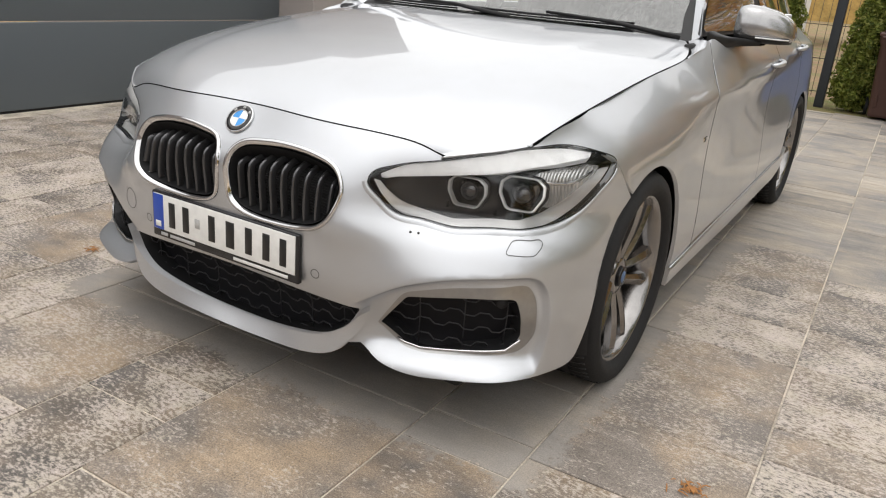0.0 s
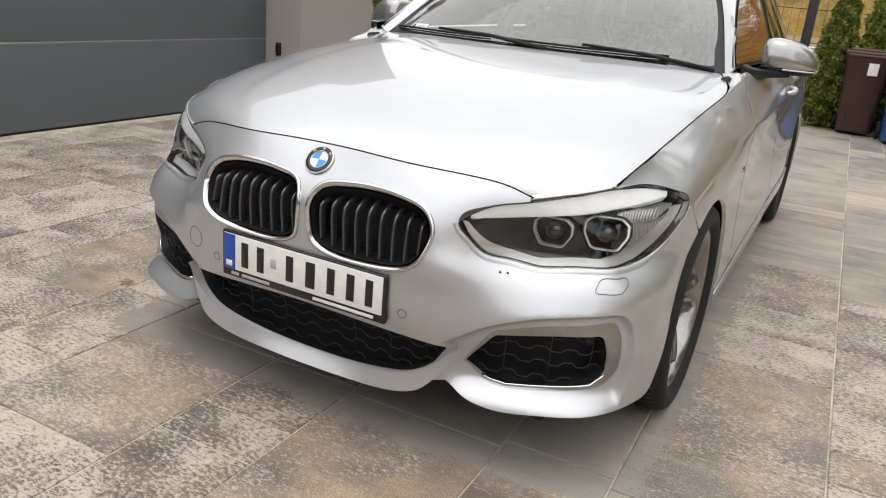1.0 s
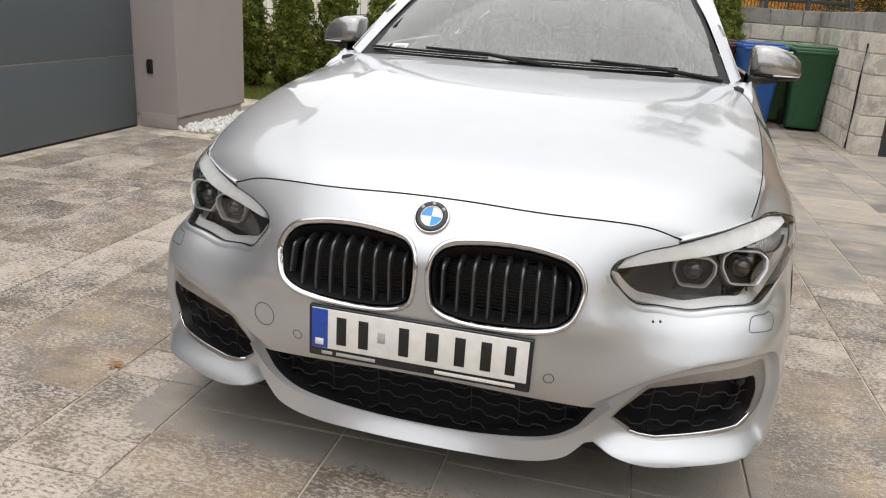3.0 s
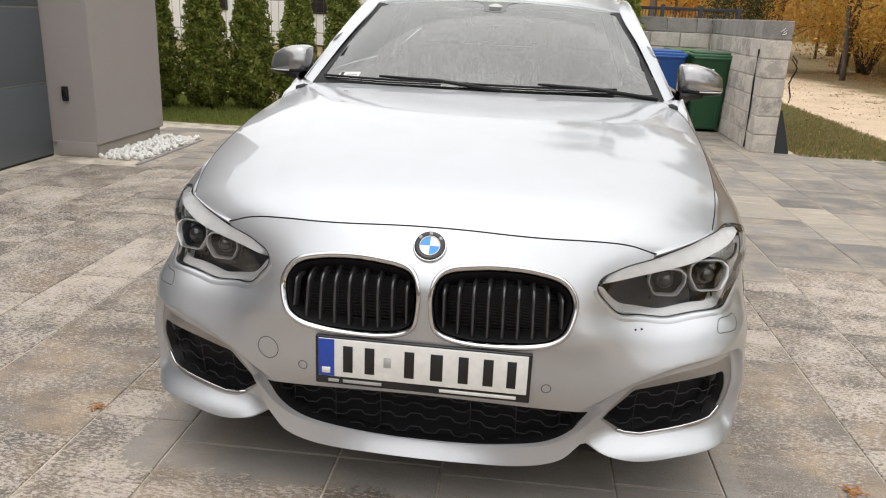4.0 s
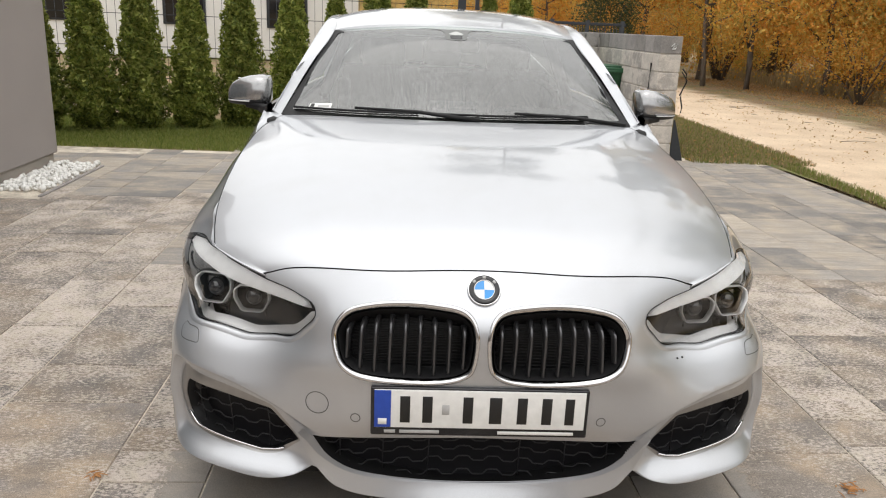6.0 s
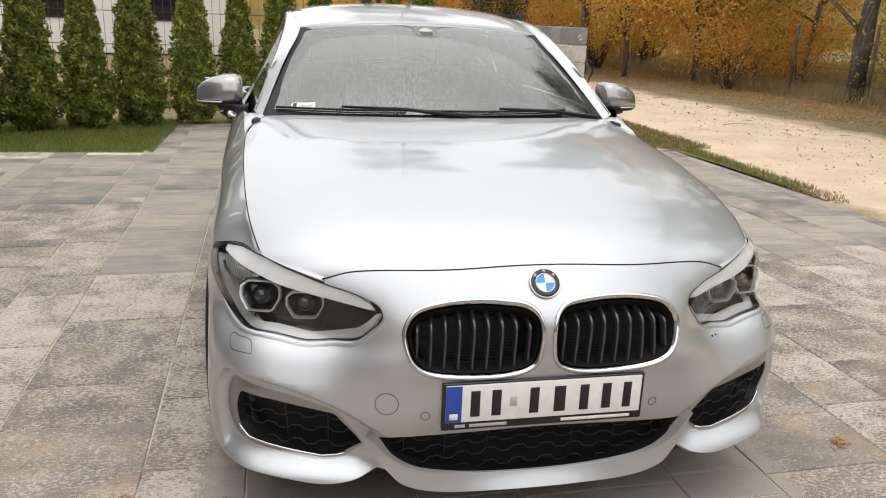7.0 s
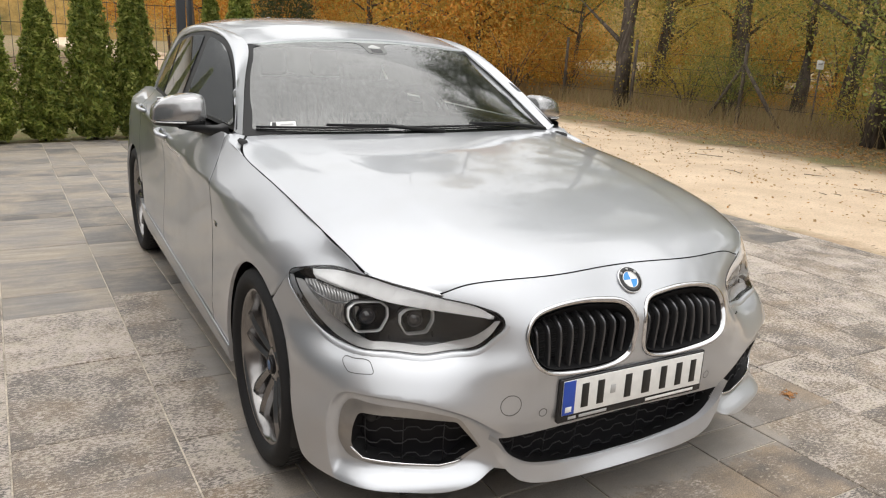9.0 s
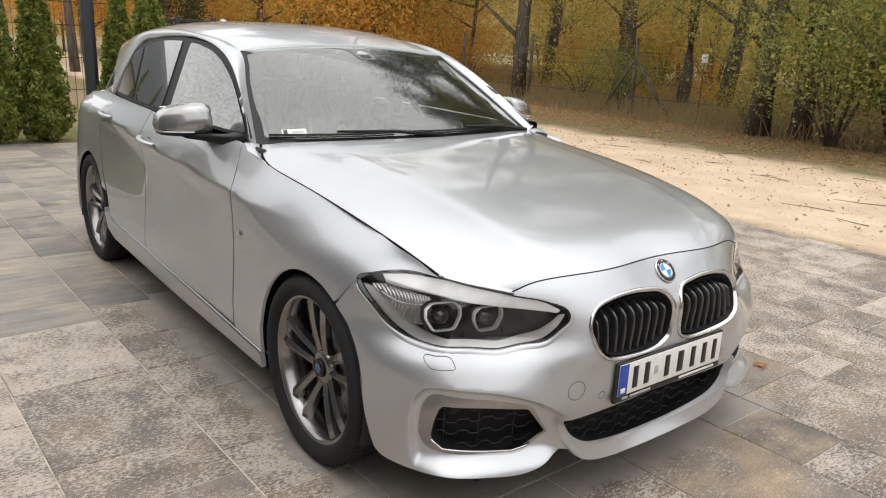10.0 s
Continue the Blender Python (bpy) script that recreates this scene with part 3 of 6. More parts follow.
BINS = {n: plain("bin_" + n, c, .45, grain=.08, scale=120) for n, c in dict(blue=(.015, .085, .32), green=(.018, .085, .035), brown=(.06, .025, .018), lime=(.10, .19, .06)).items()}
wheelie_bin("waste_bin", BINS["blue"], "blue plastic two-wheeled waste bin", pose(1.60, 8.05, 0, 0, 0, 4))
wheelie_bin("waste_bin", BINS["green"], "dark green plastic two-wheeled waste bin beside a block wall", pose(2.17, 8.10, 0, 0, 0, -2))
wheelie_bin("waste_bin", BINS["lime"], "light green waste bin standing behind the others", pose(1.98, 8.72, 0, 0, 0, 0))
brown = wheelie_bin("waste_bin", BINS["brown"], "brown plastic waste bin with a white label", pose(1.13, 8.45, 0, 0, 0, 3))
part("sticker", box(.10, .004, .13, (.05, -.262, .66), .001), WHITE, brown, "white paper label")

# ---- plants ----
def thuja(name, h, w, seed):
    """A columnar conifer: trunk and a dense crown of flat sprays."""
    rng = np.random.default_rng(seed)
    t = thing(name, "dense green columnar conifer in a hedge row", "conifer", "conifers of the hedge row")
    part("trunk", tube([(0, 0, -.05), (0, 0, .5), (.01, 0, h * .8)], [.035, .03, .008], 7), BARK, t)
    n = 15000
    z = h * (.02 + .98 * rng.random(n) ** 1.15)
    prof = w / 2 * np.clip(np.minimum(1, (z / h + .10) * 4.5) * (1 - (z / h) ** 1.35) ** .95, .05, None)
    a = rng.random(n) * 2 * np.pi
    lump = 1 + .16 * np.sin(5 * a + z * 7 + seed) + .12 * np.sin(9 * a - z * 13) + .1 * np.sin(z * 31 + 3 * a)
    r = prof * lump * (1 - .55 * rng.random(n) ** 2.2)
    pts = np.stack([r * np.cos(a), r * np.sin(a), z], 1)
    mesh = leaf_mesh("crown", pts, .032, rng, .38)
    part("crown", mesh, THUJA, t, smooth=False)
    core = bmesh.new()
    bmesh.ops.create_uvsphere(core, u_segments=14, v_segments=12, radius=1)
    for v in core.verts:
        q = (v.co.z + 1) / 2
        s = w * .30 * min(1, (q + .06) * 5) * max(0, 1 - q**1.4) ** .9
        k = math.hypot(v.co.x, v.co.y) or 1
        v.co = (v.co.x / k * s if k > 1e-3 else 0, v.co.y / k * s if k > 1e-3 else 0, .05 + q * h * .9)
    part("dense_core", core, THUJA, t, "dark inner twigs")
    return t


hedge = [thuja("conifer", 2.15, .60, 11), thuja("conifer", 2.05, .56, 12), thuja("conifer", 2.3, .62, 13)]
row = [(-4.95, 6.95), (-4.35, 7.15), (-3.85, 7.38), (-3.33, 7.55), (-2.82, 7.78), (-2.3, 8.05), (-1.72, 8.35), (-1.18, 8.48), (-.66, 8.52), (-.16, 8.58), (.78, 8.75), (1.22, 9.0)]
rng = random.Random(3)
for i, (x, y) in enumerate(row):
    m = pose(x, y, 0, 0, 0, rng.uniform(0, 360)) @ Matrix.Diagonal((1, 1, rng.uniform(.94, 1.06), 1))
    if i < 3:
        hedge[i].matrix_basis = m
    else:
        c = copy_thing(hedge[i % 3], m)
        c.matrix_basis = m


def blades(name, label, material, count, area, size, z=0.0, tall=.06, seed=1):
    """Grass: many single upright blades over an area (x0, x1, y0, y1)."""
    r = np.random.default_rng(seed)
    x, y = r.uniform(area[0], area[1], count), r.uniform(area[2], area[3], count)
    a = r.uniform(0, 2 * np.pi, count)
    h = tall * r.uniform(.4, 1.3, count)
    dx, dy = np.cos(a) * size, np.sin(a) * size
    lx, ly = r.normal(0, .35, count) * h, r.normal(0, .35, count) * h
    zz = np.full(count, z)
    q = np.stack([np.stack(p, 1) for p in ((x - dx, y - dy, zz), (x + dx, y + dy, zz), (x + dx * .3 + lx, y + dy * .3 + ly, zz + h), (x - dx * .3 + lx, y - dy * .3 + ly, zz + h))], 1).reshape(-1, 3)
    ob = part(name, quads(name, q), material, smooth=False)
    return tagged(ob, label, "grass", kind="stuff")


bm = bmesh.new()
bmesh.ops.create_grid(bm, x_segments=4, y_segments=4, size=1)
for v in bm.verts:
    v.co = (-5.0 + v.co.x * 3.1, 7.5 + v.co.y * 1.33, -.004)
SOIL = Nodes("lawn_soil", rough=.95)
_at = SOIL.coords("World")
_c = SOIL.ramp(SOIL.noise(3.5, _at, 6, .7), (.36, (.24, .17, .085)), (.5, (.20, .18, .065)), (.64, (.15, .19, .05)))
SOIL.set("Base Color", SOIL.mix(.7, _c, SOIL.ramp(SOIL.noise(70, _at, 5, .75), (.3, .45), (.7, 1.4)), "MULTIPLY"))
SOIL.bump(SOIL.noise(60, _at, 5, .7), .8, .02)
SOIL = SOIL.mat
# a further soil strip at the hedge's foot, darkening it in place of shade
for v in bmesh.ops.create_grid(bm, x_segments=2, y_segments=2, size=1)["verts"]:
    v.co = (-.2 + v.co.x * 1.66, 9.05 + v.co.y * .72, -.004)
lawn = tagged(part("lawn_soil", bm, SOIL), "mossy soil under the short lawn", "lawn", kind="structure")
g = blades("grass", "short green lawn in front of the hedge", GRASS, 42000, (-5.6, -1.9, 6.16, 8.5), .004, 0, .036, 4)
bm = bmesh.new()
bmesh.ops.create_grid(bm, x_segments=6, y_segments=24, size=1)
for v in bm.verts:
    low = .05 if max(abs(v.co.x), abs(v.co.y)) > .99 else 0
    v.co = (3.52 + v.co.x * .76, 9.7 + v.co.y * 3.33, -.001 - low)
for v in bmesh.ops.create_grid(bm, x_segments=2, y_segments=12, size=1)["verts"]:
    v.co = (3.93 + v.co.x * .16 * (1.2 + v.co.y) / 2.2, 5.2 + v.co.y * 1.2, -.012 - (.03 if v.co.x > .9 or v.co.y < -.9 else 0))
verge = tagged(part("verge_soil", bm, SOIL), "mossy soil of the narrow verge beside the block wall", "verge", kind="structure")
g2 = blades("grass", "thin verge grass beside the sandy track", GRASS, 15000, (2.85, 4.2, 6.45, 12.9), .005, -.002, .045, 6)
blades("grass", "sparse grass along the edge of the slabs", GRASS, 1100, (3.83, 4.05, 4.3, 6.45), .005, -.014, .045, 16)
blades("dry_grass", "withered grass along the edge of the slabs", DRYGRASS, 900, (3.83, 4.05, 3.8, 6.45), .005, -.02, .045, 17)
g4 = blades("dry_grass", "withered blades in the verge beside the block wall", DRYGRASS, 16000, (2.85, 4.25, 6.45, 12.9), .005, -.002, .05, 9)
g3 = blades("dry_grass", "dry grass at the edge of the wood", DRYGRASS, 60000, (10.2, 22, -5, 28), .008, -.05, .34, 7)


def litter(name, label, count, place, size, seed, material):
    """Fallen leaves lying nearly flat."""
    r = np.random.default_rng(seed)
    x, y = place(r, count)
    a, s = r.uniform(0, 2 * np.pi, count), size * r.uniform(.5, 1.3, count)
    u = np.stack([np.cos(a) * s, np.sin(a) * s, r.normal(0, .3, count) * s], 1)
    v = np.stack([-np.sin(a) * s * .55, np.cos(a) * s * .55, r.normal(0, .3, count) * s], 1)
    c = np.stack([x, y, -.042 + s * .3 + r.uniform(0, .01, count)], 1)
    ob = part(name, quads(name, np.stack([c - u, c - v, c + u, c + v], 1).reshape(-1, 3)), material, smooth=False)
    return tagged(ob, label, "leaves", kind="stuff")


litter("fallen_leaves", "brown and yellow fallen leaves along the wood's edge", 48000, lambda r, n: (8.1 + np.abs(r.normal(1.2, 1.3, n)) + r.exponential(1.3, n), r.uniform(-5, 24, n)), .022, 51, LEAF_DRY)
litter("fallen_leaves", "scattered leaves on the sandy track", 6500, lambda r, n: (4 + 5 * r.random(n) ** .7, r.uniform(-4, 22, n)), .017, 52, LEAF_DRY)

litter("fallen_leaves", "brown leaves lying in the verge beside the block wall", 1500, lambda r, n: (r.uniform(2.85, 4.3, n), r.uniform(6.45, 12.9, n)), .028, 53, LEAF_DRY).location.z = .045


def twigs():
    bm = bmesh.new()
    r = random.Random(61)
    for _ in range(260):
        x, y, a, l = min(10.5, 4.2 + abs(r.gauss(4.6, 1.9))), r.uniform(-4, 18), r.uniform(0, 6.28), r.uniform(.08, .55)
        d = Vector((math.cos(a), math.sin(a), 0)) * l
        b = Vector((x, y, -.036))
        side = Vector((-d.y, d.x, 0)) * r.uniform(-.2, .2)
        tube([b, b + d * .5 + side, b + d], [.005, .004, .002], 4, bm)
    ob = part("twigs", bm, TWIG)
    tagged(ob, "thin broken twigs lying on the sandy track", "twigs", kind="stuff")


twigs()


def pebbles():
    """White pebbles in a narrow bed at the foot of the pier."""
    bed = thing("pebble_bed", "narrow bed of white marble pebbles at the pier", "pebbles", m=ENV)
    bm = bmesh.new()
    r = random.Random(8)
    for _ in range(520):
        own = bmesh.new()
        bmesh.ops.create_icosphere(own, subdivisions=1, radius=r.uniform(.014, .030))
        m = pose(r.uniform(-3.19, -2.83), r.uniform(4.12, 5.22), r.uniform(.0, .035), r.uniform(0, 360), r.uniform(0, 360), 0) @ Matrix.Diagonal((1, r.uniform(.6, .9), r.uniform(.5, .8), 1))
        bmesh.ops.transform(own, matrix=m, verts=own.verts)
        bm = join(bm, own)
    ob = part("pebble_layer", bm, PEBBLE, bed)
    ob["kind"] = "stuff"
    part("edging", box(.03, 1.25, .04, (-2.80, 4.6, -.03), .004), COPING, bed)


pebbles()


def tree(name, label, seed, h, crown_r, leaf_mat, leaf, count, trunk_r=.16, low=.35, pine=False, stout=False):
    """Tapered trunk, limbs and a ragged crown of leaves in clumps."""
    r = np.random.default_rng(seed)
    t = thing(name, label, "tree", "trees of the wood")
    lean = r.normal(0, .03, 2)
    path = [(lean[0] * z + .05 * math.sin(z * 1.3 + seed), lean[1] * z + .05 * math.cos(z * 1.1), z) for z in np.linspace(-.2, h * .96, 9)]
    bm = tube(path, [trunk_r * (q if stout else (1.2 if i == 0 else 1 - .9 * i / 8)) for i, q in enumerate((1.25, 1.0, .95, .88, .76, .6, .44, .28, .1))], 11)
    clumps = []
    for k in range(22 if not pine else 16):
        z = h * (low + (1 - low) * (k + r.random()) / 22)
        a = r.random() * 6.28
        reach = crown_r * (1.1 - .75 * (z / h - low) / (1 - low)) * r.uniform(.55, 1.1)
        base = Vector((lean[0] * z, lean[1] * z, z * .96))
        tip = base + Vector((math.cos(a) * reach, math.sin(a) * reach, reach * r.uniform(-.05, .5)))
        mid = base.lerp(tip, .5) + Vector((0, 0, .12 * reach))
        tube([base, mid, tip], [trunk_r * .32 * (1 - z / h) + .015, .014, .005], 5, bm)
        for q in (.45, .7, 1.0):
            clumps.append((*(base.lerp(tip, q)), reach * (.42 if q < 1 else .34)))
    part("trunk", bm, BARK, t)
    per = count // len(clumps)
    pts = np.concatenate([np.array(c[:3]) + r.normal(size=(per, 3)) * np.array((1, 1, .6)) * c[3] * .62 for c in clumps])
    part("crown", leaf_mesh("crown", pts, leaf, r, .5), leaf_mat, t, smooth=False)
    return t


def bush(name, label, seed, h, w, leaf_mat, leaf, count):
    r = np.random.default_rng(seed)
    t = thing(name, label, "bush", "undergrowth of the wood")
    bm = bmesh.new()
    tips = []
    for k in range(11):
        a, f = r.random() * 6.28, r.uniform(.3, 1)
        tip = (math.cos(a) * w * f * .5, math.sin(a) * w * f * .5, h * r.uniform(.5, 1))
        tube([(0, 0, -.08), (tip[0] * .4, tip[1] * .4, tip[2] * .55), tip], [.018, .011, .004], 5, bm)
        tips.append(tip)
    part("stem", bm, BARK, t)
    per = count // len(tips)
    pts = np.concatenate([np.array(p) * np.array((1, 1, r.uniform(.6, 1))) + r.normal(size=(per, 3)) * np.array((w * .17, w * .17, h * .16)) for p in tips])
    part("foliage", leaf_mesh("foliage", pts, leaf, r, .55), leaf_mat, t, smooth=False)
    return t


def wood():
    kinds = [
        tree("oak_tree", "oak with yellow-green autumn leaves at the wood's edge", 21, 10.5, 2.9, LEAF_OAK, .036, 26000, .19, .16),
        tree("pine_tree", "pine with a bare grey trunk and dark needles", 22, 14.0, 3.0, LEAF_PINE, .05, 20000, .11, .34, True),
        tree("beech_tree", "young tree with bright orange autumn leaves", 23, 5.5, 2.0, LEAF_ORANGE, .040, 15000, .07, .16),
        tree("birch_tree", "slim tree with yellow autumn leaves", 24, 6.5, 1.7, LEAF_YELLOW, .036, 11000, .06, .2),
        tree("oak_tree", "old oak with a furrowed grey trunk beside the sandy track", 27, 12.0, 3.4, LEAF_GREEN, .030, 36000, .20, .12, stout=True),
    ]
    bushes = [
        bush("bush", "low bush with green and yellow leaves", 31, 1.5, 1.8, LEAF_GREEN, .020, 9000),
        bush("bush", "low bush with orange-brown leaves", 32, 1.2, 1.6, LEAF_ORANGE, .022, 4500),
        bush("bush", "low bush with pale yellow leaves", 33, 1.3, 1.6, LEAF_YELLOW, .022, 3500),
    ]
    pine = bush("young_pine", "young blue-green pine behind the block wall", 34, 2.7, 1.2, LEAF_PINE, .03, 9000)
    pine.matrix_basis = pose(4.5, 18.0, -.05)
    r = random.Random(17)
    spots = [(4, 11.1, 12.7, .95), (4, 10.45, 5.85, 1.0), (4, 10.85, 5.30, .92), (1, 13.2, 11.0, 1.4), (1, 13.0, 8.2, 1.4), (1, 14.6, 15.2, 1.3), (1, 14.2, 5.0, 1.4), (2, 8.9, 19.5, 1.3), (2, 10.4, 18.2, 1.35), (2, 11.6, 19.5, 1.4), (2, 7.0, 23.0, 1.4), (3, 12.4, 16.2, 1.2), (0, 13.4, 9.6, .8)]     # the near trunks
    for k in range(40):
        d, s = r.uniform(0, 1), r.uniform(-9, 36)
        x = 12.0 + 26 * d ** 1.3 - .08 * s
        spots.append((r.choice((0, 0, 1, 3, 0)) if s < 13 else r.choice((0, 2, 2, 3, 0, 1)), x, s, r.uniform(.75, 1.3)))
    for k in range(18):
        spots.append((r.choice((0, 1, 2, 3, 2)), r.uniform(2.5, 16), r.uniform(20, 44), r.uniform(.8, 1.3)))
    used = set()
    for kind, x, y, s in spots:
        m = pose(x, y, -.05, 0, 0, r.uniform(0, 360)) @ Matrix.Scale(s, 4)
        if kind not in used:
            kinds[kind].matrix_basis = m
            used.add(kind)
        else:
            copy_thing(kinds[kind], m).matrix_basis = m
    used = set()
    low = [(0, 10.9, 3.9, 1.5), (0, 11.2, 2.7, 1.7), (0, 11.0, 1.4, 1.4), (2, 11.3, 6.6, .8), (0, 11.6, 9.9, .9), (0, 10.2, 4.5, 1.5), (0, 10.4, 3.5, 2.0), (2, 12.2, 11.6, 1.3)]
    for k in range(24):
        low.append((r.choice((1, 1, 2)), r.uniform(9.6, 18), r.uniform(13.5, 30), r.uniform(1.0, 2.1)))
    for k in range(7):
        low.append((r.choice((0, 2, 2)), r.uniform(14.5, 19.5), r.uniform(-2, 17), r.uniform(1.2, 2.0)))
    for k in range(26):
        y = r.uniform(-6, 30)
        low.append((r.choice((0, 2, 0)) if y < 9 else r.choice((0, 1, 2)), 13.6 + abs(r.gauss(0, 7)) - .05 * y, y, r.uniform(.4, 1.0)))
    for kind, x, y, size in low:
        m = pose(x, y, -.05, 0, 0, r.uniform(0, 360)) @ Matrix.Scale(size, 4)
        if kind not in used:
            bushes[kind].matrix_basis = m
            used.add(kind)
        else:
            copy_thing(bushes[kind], m).matrix_basis = m


wood()

# far belt of woods all round
def backdrop():
    bm = bmesh.new()
    steps = 160
    lo, hi = [], []
    for k in range(steps):
        a = 2 * math.pi * k / steps
        top = 11 + 3 * noise.noise((math.cos(a) * 9, math.sin(a) * 9, 0)) + 2 * noise.noise((math.cos(a) * 40, math.sin(a) * 40, 3))
        lo.append(bm.verts.new((75 * math.cos(a), 75 * math.sin(a), -1)))
        hi.append(bm.verts.new((77 * math.cos(a), 77 * math.sin(a), top)))
    for k in range(steps):
        bm.faces.new((lo[k], lo[(k + 1) % steps], hi[(k + 1) % steps], hi[k]))
    m = Nodes("far_woods", rough=1.0)
    at = m.coords("World")
    c = m.ramp(m.noise(.12, at, 6, .7), (.3, (.14, .13, .05)), (.5, (.36, .24, .08)), (.65, (.44, .27, .08)), (.8, (.20, .19, .08)))
    m.set("Base Color", m.mix(.7, c, m.ramp(m.noise(1.6, at, 6, .75), (.3, .4), (.7, 1.4)), "MULTIPLY"))
    tagged(part("backdrop", bm, m.mat), "distant autumn woods", "woods", kind="structure")


backdrop()


def fence_line():
    """Wire mesh fence behind the hedge and old posts at the wood's edge."""
    f = thing("mesh_fence", "dark green welded wire fence behind the hedge", "fence", m=pose(0, 0, 0, 0, 0, 12))
    for k in range(6):
        part("post", box(.05, .05, 1.75, (-3.6 + k * 1.25, 9.2, -.05), .004), POST, f)
    bm = bmesh.new()
    for k in range(90):
        x = -6 + k * .1
        box(.005, .005, 1.55, (x, 9.24, .05), 0, bm=bm)
    for z in (.1, .5, .9, 1.3, 1.58):
        box(9.2, .008, .008, (-1.5, 9.24, z), 0, bm=bm)
    part("wire_mesh", bm, POST, f)
    p = thing("gate_post", "tall dark anthracite steel post behind the hedge", "post")
    part("shaft", box(.10, .10, 2.6, (.42, 8.75, 0), .006), POST, p)
    part("cap", box(.11, .11, .012, (.42, 8.75, 2.6), .003), POST, p)
    old = thing("old_fence", "weathered wooden fence posts with diagonal braces", "fence")
    for x, y in ((10.4, 17), (10.9, 14.6), (11.0, 12.2), (11.1, 9.2), (11.4, 6.4)):
        part("post", tube([(x, y, -.1), (x + .02, y, 1.5)], [.045, .035], 7), BARK, old)
    part("brace", tube([(11.1, 10.0, -.05), (11.1, 9.2, 1.1)], [.04, .035], 7), BARK, old)
    part("brace", tube([(11.2, 8.3, -.05), (11.1, 9.2, 1.1)], [.04, .035], 7), BARK, old)
    bm = bmesh.new()
    for z in (.3, .6, .9, 1.2):
        tube([(10.4, 17, z), (11.0, 12.2, z + .03), (11.4, 6.4, z), (11.6, 0, z)], .004, 4, bm)
    part("wire", bm, POST, old)
    sign = thing("notice_sign", "small white notice plate among the trees", "sign")
    part("plate", box(.12, .010, .16, (0, 0, 1.64), .003), WHITE, sign)
    part("symbol", box(.07, .004, .03, (0, -.007, 1.72), 0), GREYTXT, sign)
    part("stake", tube([(0, .02, -.1), (0, .02, 1.8)], .015), BARK, sign)
    sign.matrix_basis = pose(11.3, 7.7, -.55, 0, 0, -58)


fence_line()


def far_house():
    h = thing("house", "white rendered neighbour house beyond the hedge", "house", m=pose(-7.5, 24, 0, 0, 0, 8))
    b = plaster("white_render", (.78, .77, .75))
    part("wall", box(11, 8, 4.2, (0, 4, 0), .02), b, h)
    bm = bmesh.new()
    v = [bm.verts.new(p) for p in ((-6, -.6, 4.1), (6, -.6, 4.1), (6, 8.6, 4.1), (-6, 8.6, 4.1), (-6, 4, 7), (6, 4, 7))]
    for f in ((0, 1, 5, 4), (2, 3, 4, 5), (0, 4, 3), (1, 2, 5), (0, 3, 2, 1)):
        bm.faces.new([v[i] for i in f])
    part("roof", bm, POST, h, smooth=False)
    for x in (-3.5, 0, 3.2):
        w = part("window", box(1.3, .08, 1.4, (x, -.01, 1.0), .01), POST, h)
        part("pane", box(1.16, .02, 1.26, (x, -.06, 1.07), .002), GLOSS, w)


far_house()


def clump(x, y, r0, count, seed):
    """A little heap of fallen needles and leaf scraps on the slabs."""
    t = thing("leaf_clump", "small heap of dry orange larch needles on the slabs", "leaves", m=pose(x, y, .001))
    r = random.Random(seed)
    for k in range(count):
        a, d = r.uniform(0, 6.28), abs(r.gauss(0, r0))
        c = Vector((math.cos(a) * d * 1.5, math.sin(a) * d, .003 + .004 * r.random()))
        b = r.uniform(0, 6.28)
        h = Vector((math.cos(b), math.sin(b), r.uniform(-.1, .2))) * r.uniform(.006, .016)
        part("needle", tube([c - h, c + Vector((0, 0, .002)), c + h], [.0012, .0022, .001], 4), NEEDLE, t)


NEEDLE = plain("dry_needle", (.42, .20, .07), .8)
clump(1.2, .34, .018, 46, 5)
clump(-1.09, .35, .010, 14, 6)


# ---- panels cut out of surfaces ----
from mathutils import geometry


def within(poly, pts):
    """Which points lie inside a closed polygon."""
    poly, pts = np.asarray(poly, float), np.asarray(pts, float)
    x, y = pts[:, 0], pts[:, 1]
    hit = np.zeros(len(pts), bool)
    for (ax, ay), (bx, by) in zip(poly, np.roll(poly, -1, axis=0)):
        cross = (ay > y) != (by > y)
        if ay != by:
            hit ^= cross & (x < (bx - ax) * (y - ay) / (by - ay) + ax)
    return hit


def gap_to(poly, pts):
    """Distance of points to a closed polygon's line."""
    poly, pts = np.asarray(poly, float), np.asarray(pts, float)
    best = np.full(len(pts), 9.0)
    for a, b in zip(poly, np.roll(poly, -1, axis=0)):
        d = b - a
        t = np.clip(((pts - a) @ d) / max(d @ d, 1e-12), 0, 1)
        best = np.minimum(best, np.linalg.norm(pts - a - t[:, None] * d, axis=1))
    return best


